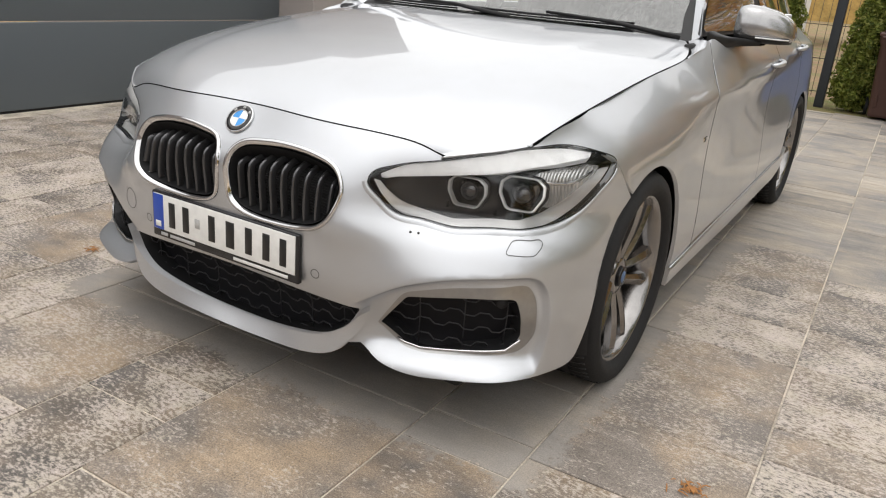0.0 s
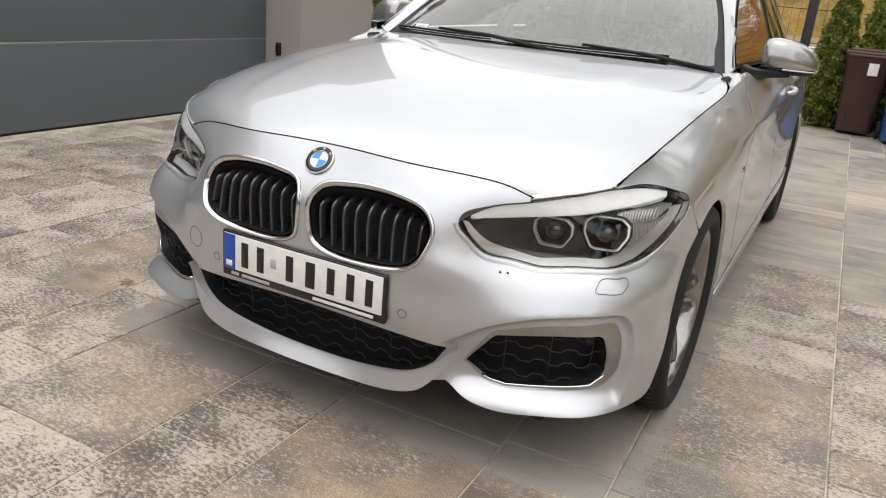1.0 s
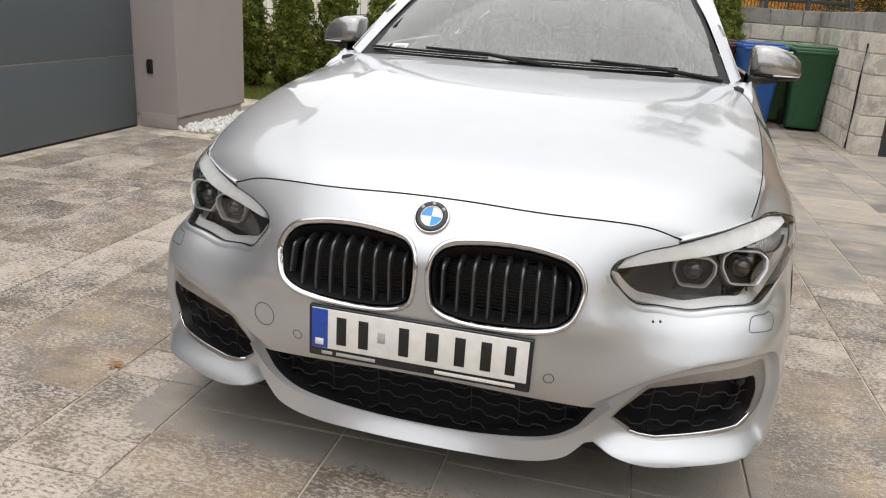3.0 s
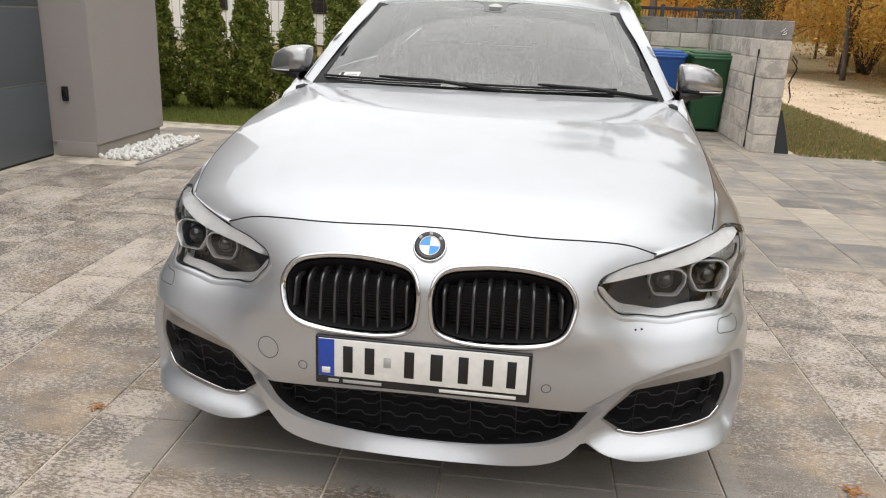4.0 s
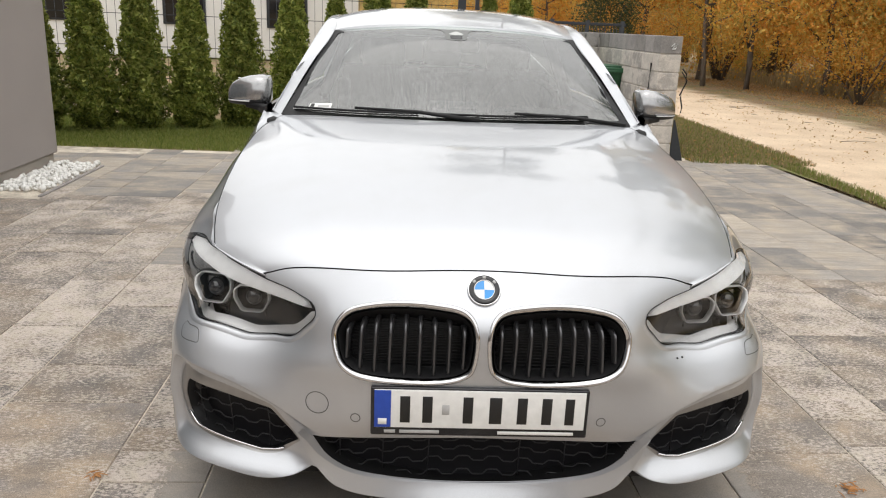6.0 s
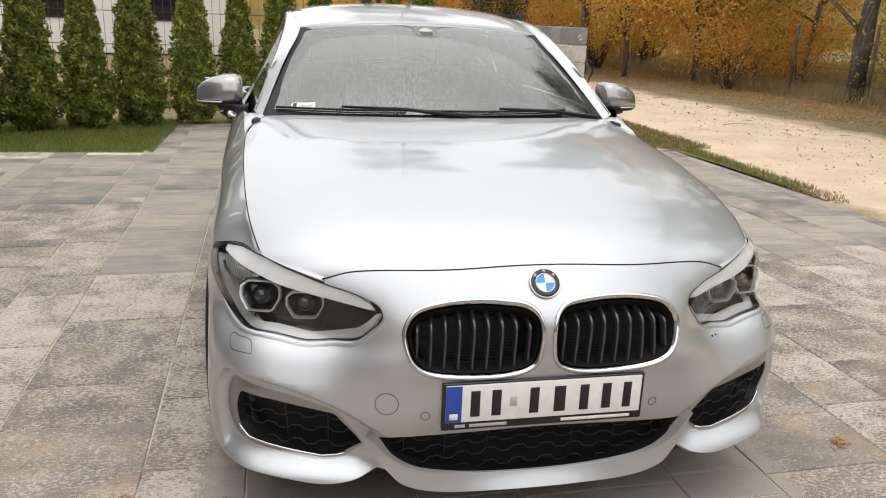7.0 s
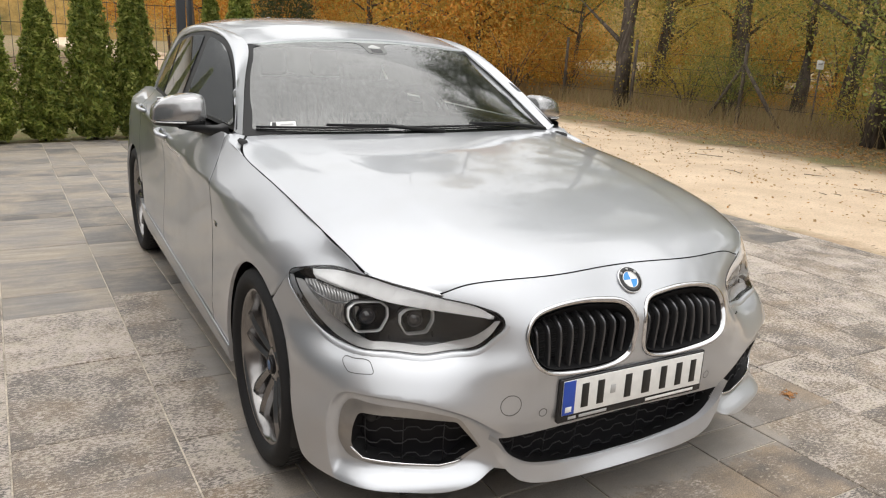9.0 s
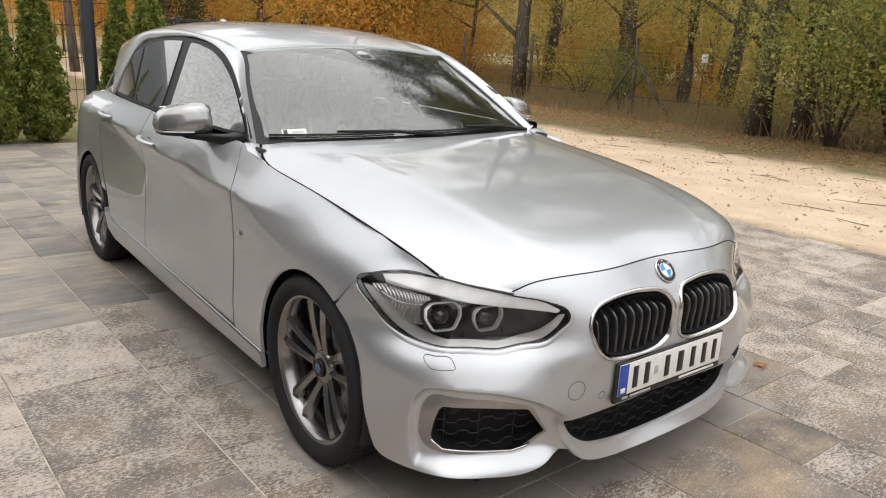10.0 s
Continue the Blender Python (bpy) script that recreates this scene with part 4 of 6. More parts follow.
def soft(points, per=8, closed=True):
    """A smooth line through points (Catmull-Rom, centripetal enough for gentle shapes)."""
    p = np.asarray(points, float)
    n, out = len(p), []
    for i in range(n if closed else n - 1):
        a, b, c, d = (p[(i + k) % n] if closed else p[min(max(i + k, 0), n - 1)] for k in (-1, 0, 1, 2))
        lb = max(np.linalg.norm(c - b), 1e-9)
        m1 = (c - a) / max(np.linalg.norm(c - a), 1e-9) * lb
        m2 = (d - b) / max(np.linalg.norm(d - b), 1e-9) * lb
        for t in np.arange(per) / per:
            out.append((2 * t**3 - 3 * t**2 + 1) * b + (t**3 - 2 * t**2 + t) * m1 + (3 * t**2 - 2 * t**3) * c + (t**3 - t**2) * m2)
    if not closed:
        out.append(p[-1])
    return [tuple(q) for q in out]


def dense(points, step=.015, closed=True):
    """Straight runs between points, cut into short pieces."""
    p = [np.asarray(q, float) for q in points]
    out = []
    for i in range(len(p) if closed else len(p) - 1):
        a, b = p[i], p[(i + 1) % len(p)]
        k = max(1, int(np.linalg.norm(b - a) / step))
        out += [tuple(a + (b - a) * j / k) for j in range(k)]
    if not closed:
        out.append(tuple(p[-1]))
    return out


def fillet(points, radii, n=5):
    """A closed outline of straight runs with rounded corners."""
    p = np.asarray(points, float)
    out = []
    for i, r in enumerate(radii):
        b, a, c = p[i], p[i - 1], p[(i + 1) % len(p)]
        la, lc = np.linalg.norm(a - b), np.linalg.norm(c - b)
        a, c = b + (a - b) / la * min(r, la * .45), b + (c - b) / lc * min(r, lc * .45)
        out += [tuple((1 - t)**2 * a + 2 * t * (1 - t) * b + t * t * c) for t in np.linspace(0, 1, n)]
    return dense(out, .02)


def beside(line, d):
    """A line set off sidewards by d (inwards of a clockwise bend)."""
    p = np.asarray(line, float)
    t = np.gradient(p, axis=0)
    return p + np.stack([t[:, 1], -t[:, 0]], 1) / np.linalg.norm(t, axis=1, keepdims=True) * d


def lift(surf, d):
    """The same surface, set out by d along its normal (in: minus)."""
    def moved(u, v):
        p = surf(u, v)
        return p + normals(surf, u, v) * d
    return moved


def normals(surf, u, v, e=2e-3):
    u, v = np.asarray(u, float), np.asarray(v, float)
    a = surf(u + e, v) - surf(u - e, v)
    b = surf(u, v + e) - surf(u, v - e)
    n = np.cross(a, b)
    n /= np.maximum(np.linalg.norm(n, axis=-1, keepdims=True), 1e-12)
    away = surf(u, v) - np.array((0, 2.2, .45))
    return n * np.where((n * away).sum(-1, keepdims=True) < 0, -1, 1)


def panel(name, surf, outline, step, material, parent, holes=(), flange=.012, flip=False, label="", creases=()):
    """A sheet cut from a surface along an outline in its own u and v, with its edges turned in."""
    loops = [list(outline), *[list(h) for h in holes]]
    step = np.asarray(step, float) * np.ones(2)
    o = np.asarray(outline, float)
    lo, hi = o.min(0), o.max(0)
    g = np.stack(np.meshgrid(np.arange(lo[0], hi[0], step[0]), np.arange(lo[1], hi[1], step[1]), indexing="ij"), -1).reshape(-1, 2)
    keep = within(outline, g)
    for h in holes:
        keep &= ~within(h, g)
    g = g[keep]
    near = np.min([gap_to(np.asarray(l) / step, g / step) for l in loops], axis=0)
    g = g[near > .45]
    lines = []
    for c in creases:
        c = np.asarray(c, float)
        ok = within(outline, c) & (np.min([gap_to(np.asarray(l) / step, c / step) for l in loops], axis=0) > .4)
        for h in holes:
            ok &= ~within(h, c)
        lines.append((c, ok))
        gap = np.full(len(g), 9.0)
        for a, b in zip(c / step, c[1:] / step):
            t = np.clip(((g / step - a) @ (b - a)) / ((b - a) @ (b - a)), 0, 1)
            gap = np.minimum(gap, np.linalg.norm(g / step - a - t[:, None] * (b - a), axis=1))
        g = g[gap > .45]
    pts, edges = [], []
    for l in loops:
        k = len(pts)
        pts += [Vector((q[0] / step[0], q[1] / step[1])) for q in l]
        edges += [(k + i, k + (i + 1) % len(l)) for i in range(len(l))]
    for c, ok in lines:
        k = len(pts)
        pts += [Vector((q[0] / step[0], q[1] / step[1])) for q in c]
        pts = pts[:k] + [v for v, good in zip(pts[k:], ok) if good]
        n_ok = np.cumsum(ok) - 1
        edges += [(k + int(n_ok[i]), k + int(n_ok[i + 1])) for i in range(len(c) - 1) if ok[i] and ok[i + 1]]
    pts += [Vector((q[0] / step[0], q[1] / step[1])) for q in g]
    co, _, tri, *_ = geometry.delaunay_2d_cdt(pts, edges, [], 0, 1e-6)
    co = np.array([(c.x, c.y) for c in co]) * step
    tri = np.array([t for t in tri if len(t) == 3])
    mid = co[tri].mean(1)
    ok = within(outline, mid)
    for h in holes:
        ok &= ~within(h, mid)
    tri = tri[ok]
    p, n = surf(co[:, 0], co[:, 1]), normals(surf, co[:, 0], co[:, 1])
    face = np.cross(p[tri[:, 1]] - p[tri[:, 0]], p[tri[:, 2]] - p[tri[:, 0]])
    bad = (face * n[tri[:, 0]]).sum(1) < 0
    tri[bad] = tri[bad][:, ::-1]
    count = {}
    for t in tri:
        for a, b in ((t[0], t[1]), (t[1], t[2]), (t[2], t[0])):
            count[(min(a, b), max(a, b))] = count.get((min(a, b), max(a, b)), 0) + 1
    verts, norms, faces = [*p], [*n], [tuple(map(int, t)) for t in tri]
    if flange:
        inner = {}
        for t in tri:
            for a, b in ((t[0], t[1]), (t[1], t[2]), (t[2], t[0])):
                if count[(min(a, b), max(a, b))] == 1:
                    for i in (a, b):
                        if i not in inner:
                            inner[i] = len(verts)
                            verts.append(p[i] - n[i] * flange)
                            norms.append(n[i])
                    faces.append((int(b), int(a), inner[a], inner[b]))
    return sheet(name, verts, norms, faces, material, parent, flip, label)


def sheet(name, verts, norms, faces, material, parent, flip=False, label=""):
    v, n = np.array(verts, float), np.array(norms, float)
    if flip:
        v, n, faces = v * (-1, 1, 1), n * (-1, 1, 1), [f[::-1] for f in faces]
    mesh = bpy.data.meshes.new(name)
    mesh.from_pydata(v.tolist(), [], faces)
    ob = part(name, mesh, material, parent, label)
    mesh.normals_split_custom_set_from_vertices(n.tolist())
    return ob


def patch(name, surf, nu, nv, material, parent, flange=.01, flip=False, label=""):
    """A whole four-sided sheet of a surface over 0..1 by 0..1."""
    edge = [(i / nu, 0) for i in range(nu)] + [(1, j / nv) for j in range(nv)] + [(1 - i / nu, 1) for i in range(nu)] + [(0, 1 - j / nv) for j in range(nv)]
    return panel(name, surf, edge, (1 / nu, 1 / nv), material, parent, flange=flange, flip=flip, label=label)


def both(fn, name, *args, **more):
    """The left and the mirrored right part."""
    fn(name, *args, **more)
    fn(name, *args, flip=True, **more)


def uy(y, z):
    """u on the flank for a distance y behind the nose."""
    us = np.linspace(.7, 5.0, 2150)
    return float(us[np.argmin(np.abs(skin(us, np.full(us.shape, z))[:, 1] - y))]), z


# ---- outlines on the skin, in u and z ----
SEAM = [(0, .752), (.14, .752), (.29, .747), (.44, .739), (.52, .729), (.58, .709)]
LAMP_TOP = [(.58, .699), (.68, .719), (.835, .738), (1.0, .742), (1.10, .722), (1.14, .698)]
LAMP_LOW = [(1.14, .698), (1.07, .640), (1.012, .590), (.93, .566), (.74, .561), (.642, .550), (.612, .550), (.552, .559), (.492, .570), (.453, .600), (.418, .648), (.48, .679), (.58, .699)]
LAMP = soft(LAMP_LOW[:-1] + LAMP_TOP[:-1], 6)
KIDNEY = soft([(.012, .565), (.014, .638), (.042, .673), (.11, .687), (.19, .691), (.27, .683), (.333, .662), (.362, .62), (.357, .575), (.334, .531), (.285, .504), (.18, .492), (.08, .496), (.027, .519)], 6)
FOG = fillet([(.472, .290), (.536, .377), (.70, .401), (.798, .406), (.814, .365), (.828, .297), (.790, .265), (.575, .243), (.530, .250)], (.004, .01, .03, .016, .02, .016, .016, .02, .02))
BEZEL = fillet([(.464, .290), (.528, .389), (.638, .420), (.826, .441), (.854, .405), (.867, .300), (.836, .262), (.782, .252), (.575, .234), (.524, .241)], (.004, .02, .05, .03, .02, .025, .02, .02, .03, .02))
MOUTH = soft([(-.42, .326), (-.2, .336), (0, .338), (.2, .336), (.42, .326)], 8, False) + soft([(.42, .318), (.385, .272), (.323, .233), (.23, .207), (.12, .191), (0, .186), (-.12, .191), (-.23, .207), (-.323, .233), (-.385, .272), (-.42, .318)], 8, False)
HUB_F, HUB_R, AXLE_Z = .772, 3.462, .312
ARCH = .338


def arch(hub, a0, a1, n=28, r=ARCH):
    """Points of a wheel arch's edge on the skin from angle a0 to a1 (0: rearward, 90: up)."""
    out = []
    for k in range(n + 1):
        a = radians(a0 + (a1 - a0) * k / n)
        out.append(uy(hub + r * math.cos(a), AXLE_Z + r * math.sin(a)))
    return out


def left(line):
    return [(-u, z) for u, z in line[::-1]]


car = thing("car", "silver metallic five-door hatchback parked on the slab driveway", "car")

# front bumper with the nose, one piece
half = soft(SEAM, 6, False) + [LAMP_TOP[0]] + soft(LAMP_LOW[::-1], 6, False)[1:] + dense([LAMP_LOW[0], uy(.772 - ARCH * math.cos(radians(58)), AXLE_Z + ARCH * math.sin(radians(58)))], .02, False)[1:] + arch(HUB_F, 122, 158, 10)[1:] + \
    soft([uy(.437, .36), uy(.412, .29), uy(.385, .230), uy(.36, .213), uy(.32, .207), (.80, .204), (.68, .197), (.56, .190), (.48, .204), (.425, .234)], 6, False) + soft([(.375, .222), (.342, .196), (.25, .170), (.12, .153), (0, .148)], 6, False)
half = [(u, z) for u, z in half]
nose = half[1:-1]
outline = [half[0]] + nose + [half[-1]] + [(-u, z) for u, z in nose[::-1]]
bumper = panel("front_bumper", skin, outline, .010, PAINT, car, [KIDNEY, left(KIDNEY), BEZEL, left(BEZEL), MOUTH], .014, creases=[c for d in (-.003, .0, .003, .007, .013) for c in (beside(RECESS, d), beside(RECESS, d) * (-1, 1))])

# the silver blade of the lip, set proud of the bumper round the lower grille
blade = soft([(-.448, .338), (-.428, .285), (-.398, .238), (-.355, .198), (-.25, .166), (-.12, .149), (0, .144), (.12, .149), (.25, .166), (.355, .198), (.398, .238), (.428, .285), (.448, .338)], 6, False) + soft([(.425, .322), (.388, .274), (.325, .236), (.23, .210), (.12, .194), (0, .189), (-.12, .194), (-.23, .210), (-.325, .236), (-.388, .274), (-.425, .322)], 6, False)


def blade_skin(u, z):
    """The lip's face, standing out more towards its lower edge."""
    return skin(u, z) + normals(skin, u, z) * (.019 + .013 * (1 - ease(np.asarray(z, float), .13, .25)))[..., None]


panel("lip_blade", blade_skin, blade, .014, PAINT, car, flange=.022)

# wings
EDGE3 = [(.60, .210, .718), (.698, .294, .738), (.734, .50, .803), (.759, .85, .864), (.767, 1.10, .892), (.765, 1.251, .911), (.740, 1.36, .933), (.705, 1.45, .952)]
edge_uz = [uz(*p) for p in EDGE3[1:6]]
wing = soft([LAMP_TOP[-1], LAMP_TOP[-2], LAMP_TOP[-3]], 6, False) + soft(edge_uz, 6, False) + soft([uy(1.30, .921), uy(1.38, .937), uy(1.44, .955), uy(1.40, .88), uy(1.365, .79), uy(1.35, .62), uy(1.352, .45), uy(1.352, .265)], 6, False) + dense([uy(1.352, .255), uy(HUB_F + ARCH * math.cos(radians(-10)), .255)], .03, False) + arch(HUB_F, -8, 120, 40)
both(panel, "front_wing", skin, wing, .02, PAINT, car, flange=.012)
cap_in = spline([0, .4, .75, 1], np.array([(.769, 1.245, .909), (.762, 1.305, .921), (.744, 1.36, .934), (.706, 1.455, .953)]))
cap_u = spline([0, .4, .75, 1], np.array([uy(1.245, .909), uy(1.30, .921), uy(1.38, .937), uy(1.45, .957)]))


def wing_cap(a, b):
    """The wing's upper corner between bonnet, pillar and door."""
    a, b = np.asarray(a, float), np.asarray(b, float)
    q = cap_u(a)
    o, i = skin(q[..., 0], q[..., 1]), cap_in(a)
    k = 4 * b * (1 - b)
    return o + (i - o) * b[..., None] + np.stack([.006 * k, 0 * k, .006 * k], -1) * np.minimum(1, a * 3)[..., None]


both(patch, "wing_corner", wing_cap, 14, 8, PAINT, car, flange=.006)

# doors, quarter panel, sill
BELT = [(1.45, .966), (2.0, .972), (2.46, .978), (3.0, .985), (3.40, .992)]
G = .005
front_door = soft([uy(y, z) for y, z in ((1.445, .955), (1.405 + G, .88), (1.37 + G, .79), (1.355 + G, .62), (1.357 + G, .45), (1.357 + G, .285))], 6, False) + dense([uy(1.36, .284), uy(2.44, .310)], .04, False) + soft([uy(2.445, .31), uy(2.45, .6), uy(2.47, .85), uy(2.47, .978)], 6, False) + dense([uy(2.46, .978), uy(1.46, .966)], .04, False)
both(panel, "front_door", skin, front_door, .022, PAINT, car)
rear_door = soft([uy(y, z) for y, z in ((2.47 + G, .978), (2.47 + G, .85), (2.45 + G, .6), (2.445 + G, .31))], 6, False) + dense([uy(2.46, .311), uy(3.00, .345)], .04, False) + soft([uy(3.04, .36), uy(3.08, .47), uy(3.17, .60), uy(3.23, .75), uy(3.22, .88), uy(3.26, .985)], 6, False) + dense([uy(3.25, .987), uy(2.49, .979)], .04, False)
both(panel, "rear_door", skin, rear_door, .022, PAINT, car)
quarter = soft([uy(y + G, z) for y, z in ((3.26, .985), (3.22, .88), (3.23, .75), (3.17, .60), (3.10, .48))], 6, False) + arch(HUB_R, 148, -12, 36) + [uy(3.85, .24), uy(4.0, .22), (4.55, .22), (4.78, .22), (4.78, .95)] + dense([uy(4.0, .945), uy(3.42, .992)], .05, False)
rear_half = dense([(4.785, .24), (5.555, .24), (5.555, .90), (5.2, .92), (4.785, .93)], .06)
both(panel, "rear_bumper", skin, rear_half, .05, PAINT, car)
both(panel, "tail_lamp", lift(skin, .004), fillet([(4.72, .74), (5.08, .74), (5.06, .86), (4.72, .87)], (.03,) * 4), .04, plain("red_lens", (.35, .01, .012), .15), car, label="red lamp")
both(panel, "rear_quarter", skin, quarter, .03, PAINT, car)
sill = dense([uy(HUB_F + ARCH + .005, .25), uy(2.2, .295), uy(3.02, .338), uy(3.10, .36)], .04, False) + arch(HUB_R, 168, 188, 6) + dense([uy(3.03, .222), uy(2.0, .19), uy(1.12, .19)], .04, False)
both(panel, "side_skirt", lift(skin, .006), sill, .03, PAINT, car, flange=.03)


# ---- bonnet ----
CENTRE = [(0, .100, .756), (0, .16, .789), (0, .27, .829), (0, .52, .884), (0, .85, .928), (0, 1.10, .951), (0, 1.22, .962), (0, 1.27, .966), (0, 1.30, .968)]
EDGE = [(.545, .168, .711), (.60, .205, .722), (.693, .290, .741), (.7325, .50, .806), (.7575, .85, .867), (.7655, 1.10, .895), (.7625, 1.251, .9135), (.735, 1.36, .937), (.70, 1.44, .952)]
s_ = np.linspace(0, 1, len(CENTRE))
cen, edg = spline(s_, np.array(CENTRE)), spline(s_, np.array(EDGE))
fore, aft = spline(s_[:3], np.array(EDGE[:3])), spline(s_[2:], np.array(EDGE[2:]))
seam3 = skin(*np.array(soft(SEAM, 8, False)).T)


def bonnet(s, t):
    """s from the nose to the windscreen, t from one edge (-1) to the other (1)."""
    s, t = np.asarray(s, float), np.asarray(t, float)
    c, e, q = cen(s), edg(s), np.abs(t)
    # a sharp corner at the lamp, in the outer strip alone
    e = e + (np.where((s < .25)[..., None], fore(s), aft(s)) - e) * (q**6)[..., None]
    f = .25 * q**2 + .75 * q**5.5
    x = e[..., 0] * t
    y = c[..., 1] + (e[..., 1] - c[..., 1]) * q**2
    z = c[..., 2] + (e[..., 2] - c[..., 2]) * f
    crease = .5 + .5 * np.tanh((q - (.60 + .10 * s)) / .035)
    dome = (1 - crease) * .004 * ease(s, 0, .25) * (1 - ease(s, .45, 1.05))
    # the front edge runs along the nose's seam
    q0 = q * .545
    f0 = .25 * q**2 + .75 * q**5.5
    fade = np.clip(1 - s / .24, 0, 1)**2
    y = y + fade * (np.interp(q0, seam3[:, 0], seam3[:, 1]) + .004 - (.100 + .068 * q**2))
    z = z + fade * (np.interp(q0, seam3[:, 0], seam3[:, 2]) + .002 - (.756 - .045 * f0))
    return np.stack([x, y, z + dome], -1)


def bonnet01(a, b):
    return bonnet(a, b * 2 - 1)


hood = patch("bonnet", bonnet01, 64, 90, PAINT, car, .006)


def bonnet_corner(a, b):
    """The bonnet's rolled edge above the headlamp."""
    a, b = np.asarray(a, float), np.asarray(b, float)
    top = bonnet(a * .262, np.ones_like(a))
    low = skin(np.interp(a, [0, .45, 1], [.578, .68, .835]), np.interp(a, [0, .45, 1], [.702, .7205, .7395]))
    k = 4 * b * (1 - b)
    return top + (low - top) * b[..., None] + np.stack([.002 * k, -.003 * k, .001 * k], -1)


both(patch, "bonnet_corner", bonnet_corner, 24, 5, PAINT, car, flange=.004)

# ---- windscreen, roof, side windows ----
def screen(a, b):
    """a across (0..1), b up."""
    t = np.asarray(a, float) * 2 - 1
    b = np.asarray(b, float)
    lo = np.stack([.715 * t, 1.315 + .145 * t**2, .960 - .012 * t**2], -1)
    hi = np.stack([.549 * t, 1.945 + .04 * t**2, 1.318 - .038 * t**2], -1)
    p = lo + (hi - lo) * b[..., None]
    bulge = .03 * 4 * b * (1 - b) * (1 - t**4)
    return p + np.stack([0 * t, -.45 * bulge, .8 * bulge], -1)


ROOF_Y = [1.935, 2.25, 2.65, 3.05, 3.45, 3.85]
roof_mid = spline(ROOF_Y, [1.322, 1.380, 1.410, 1.408, 1.378, 1.322])
roof_half = spline(ROOF_Y, [.549, .569, .580, .572, .556, .535])
roof_edge = spline(ROOF_Y, [1.282, 1.332, 1.354, 1.348, 1.308, 1.238])


def roof(a, b):
    t = np.asarray(a, float) * 2 - 1
    y = 1.945 + np.asarray(b, float) * 1.905
    q = np.abs(t)
    z = roof_mid(y) + (roof_edge(y) - roof_mid(y)) * (.55 * q**2 + .45 * q**5)
    return np.stack([roof_half(y) * t, y + .04 * t**2 * (1 - np.asarray(b, float) * 1.5), z], -1)


rf = patch("roof", roof, 40, 50, PAINT, car, .02)
ws = patch("windscreen", screen, 36, 24, SCREEN, car, 0, label="windscreen glass misted with dried drizzle")
ws.visible_shadow = False


def rect(a0, a1, b0, b1, r=.03, n=6):
    """A rounded rectangle in surface coordinates."""
    out = []
    for cx, cy, s in ((a1 - r, b1 - r, 0), (a0 + r, b1 - r, 90), (a0 + r, b0 + r, 180), (a1 - r, b0 + r, 270)):
        out += [(cx + r * math.cos(radians(s + 90 * k / n)), cy + r * math.sin(radians(s + 90 * k / n))) for k in range(n + 1)]
    return out


panel("windscreen_border", lift(screen, .002), rect(.001, .999, .001, .999, .004, 2), .03, BLACK, car, [rect(.024, .976, .058, .955, .02)], 0, label="black ceramic border of the windscreen")

side_x = spline([1.3, 1.6, 2.0, 2.4, 3.0, 3.5], [.733, .745, .766, .785, .775, .742])


def side_glass(y, z):
    y, z = np.asarray(y, float), np.asarray(z, float)
    d = z - .97
    return np.stack([side_x(y) - .49 * d, y, z], -1)


DLO_TOP = [(1.45, .978), (1.58, 1.058), (1.73, 1.150), (1.88, 1.228), (2.05, 1.284), (2.25, 1.312), (2.49, 1.322), (2.72, 1.317), (2.95, 1.296), (3.13, 1.262), (3.225, 1.218), (3.262, 1.14), (3.235, 1.04), (3.215, 1.0)]
DLO = soft(DLO_TOP, 6, False) + dense([(3.20, .992), (2.46, .980), (1.47, .970)], .05, False)
both(panel, "window_seal", side_glass, DLO, .03, BLACK, car, flange=.0, label="gloss black window surround")
DLO_F = soft([(1.52, .995), (1.63, 1.062), (1.77, 1.146), (1.90, 1.208), (2.06, 1.262), (2.24, 1.291), (2.35, 1.299)], 5, False) + dense([(2.365, 1.29), (2.285, .99), (1.53, .982)], .05, False)
DLO_B = soft([(2.475, 1.303), (2.72, 1.297), (2.93, 1.275), (3.00, 1.264)], 5, False) + dense([(3.005, 1.255), (2.81, 1.0), (2.385, .993)], .05, False)
DLO_C = soft([(3.05, 1.252), (3.13, 1.232), (3.20, 1.195), (3.23, 1.14), (3.205, 1.05), (3.192, 1.014)], 5, False) + dense([(3.18, 1.008), (2.86, 1.003)], .05, False)
for nm, line in (("front_side_window", DLO_F), ("rear_side_window", DLO_B), ("quarter_window", DLO_C)):
    both(panel, nm, lift(side_glass, .004), line, .04, SIDEGLASS, car, flange=0)

# pillar and cant rail: a swept strip from screen edge to side windows, with the tail behind
inner_line = [(.715, 1.460, .950), (.662, 1.63, 1.067), (.605, 1.80, 1.18), (.551, 1.985, 1.283), (.569, 2.28, 1.335), (.580, 2.65, 1.355), (.572, 3.05, 1.349), (.556, 3.45, 1.308), (.535, 3.84, 1.238)]
outer_at = np.array([(1.455, .972), (1.58, 1.062), (1.735, 1.157), (1.91, 1.245), (2.14, 1.305), (2.50, 1.328), (2.90, 1.309), (3.19, 1.250), (3.285, .995)])
outer_line = side_glass(outer_at[:, 0], outer_at[:, 1]) + np.array((.006, 0, 0))
ri = spline(np.linspace(0, 1, 9), np.array(inner_line))
ro = spline(np.linspace(0, 1, 9), outer_line)


def rail(a, b):
    a, b = np.asarray(a, float), np.asarray(b, float)
    p, q = ri(a), ro(a)
    k = 4 * b * (1 - b)
    return p + (q - p) * b[..., None] + np.stack([.010 * k, 0 * k, .008 * k], -1)


both(patch, "roof_rail", rail, 70, 8, PAINT, car, flange=.015)


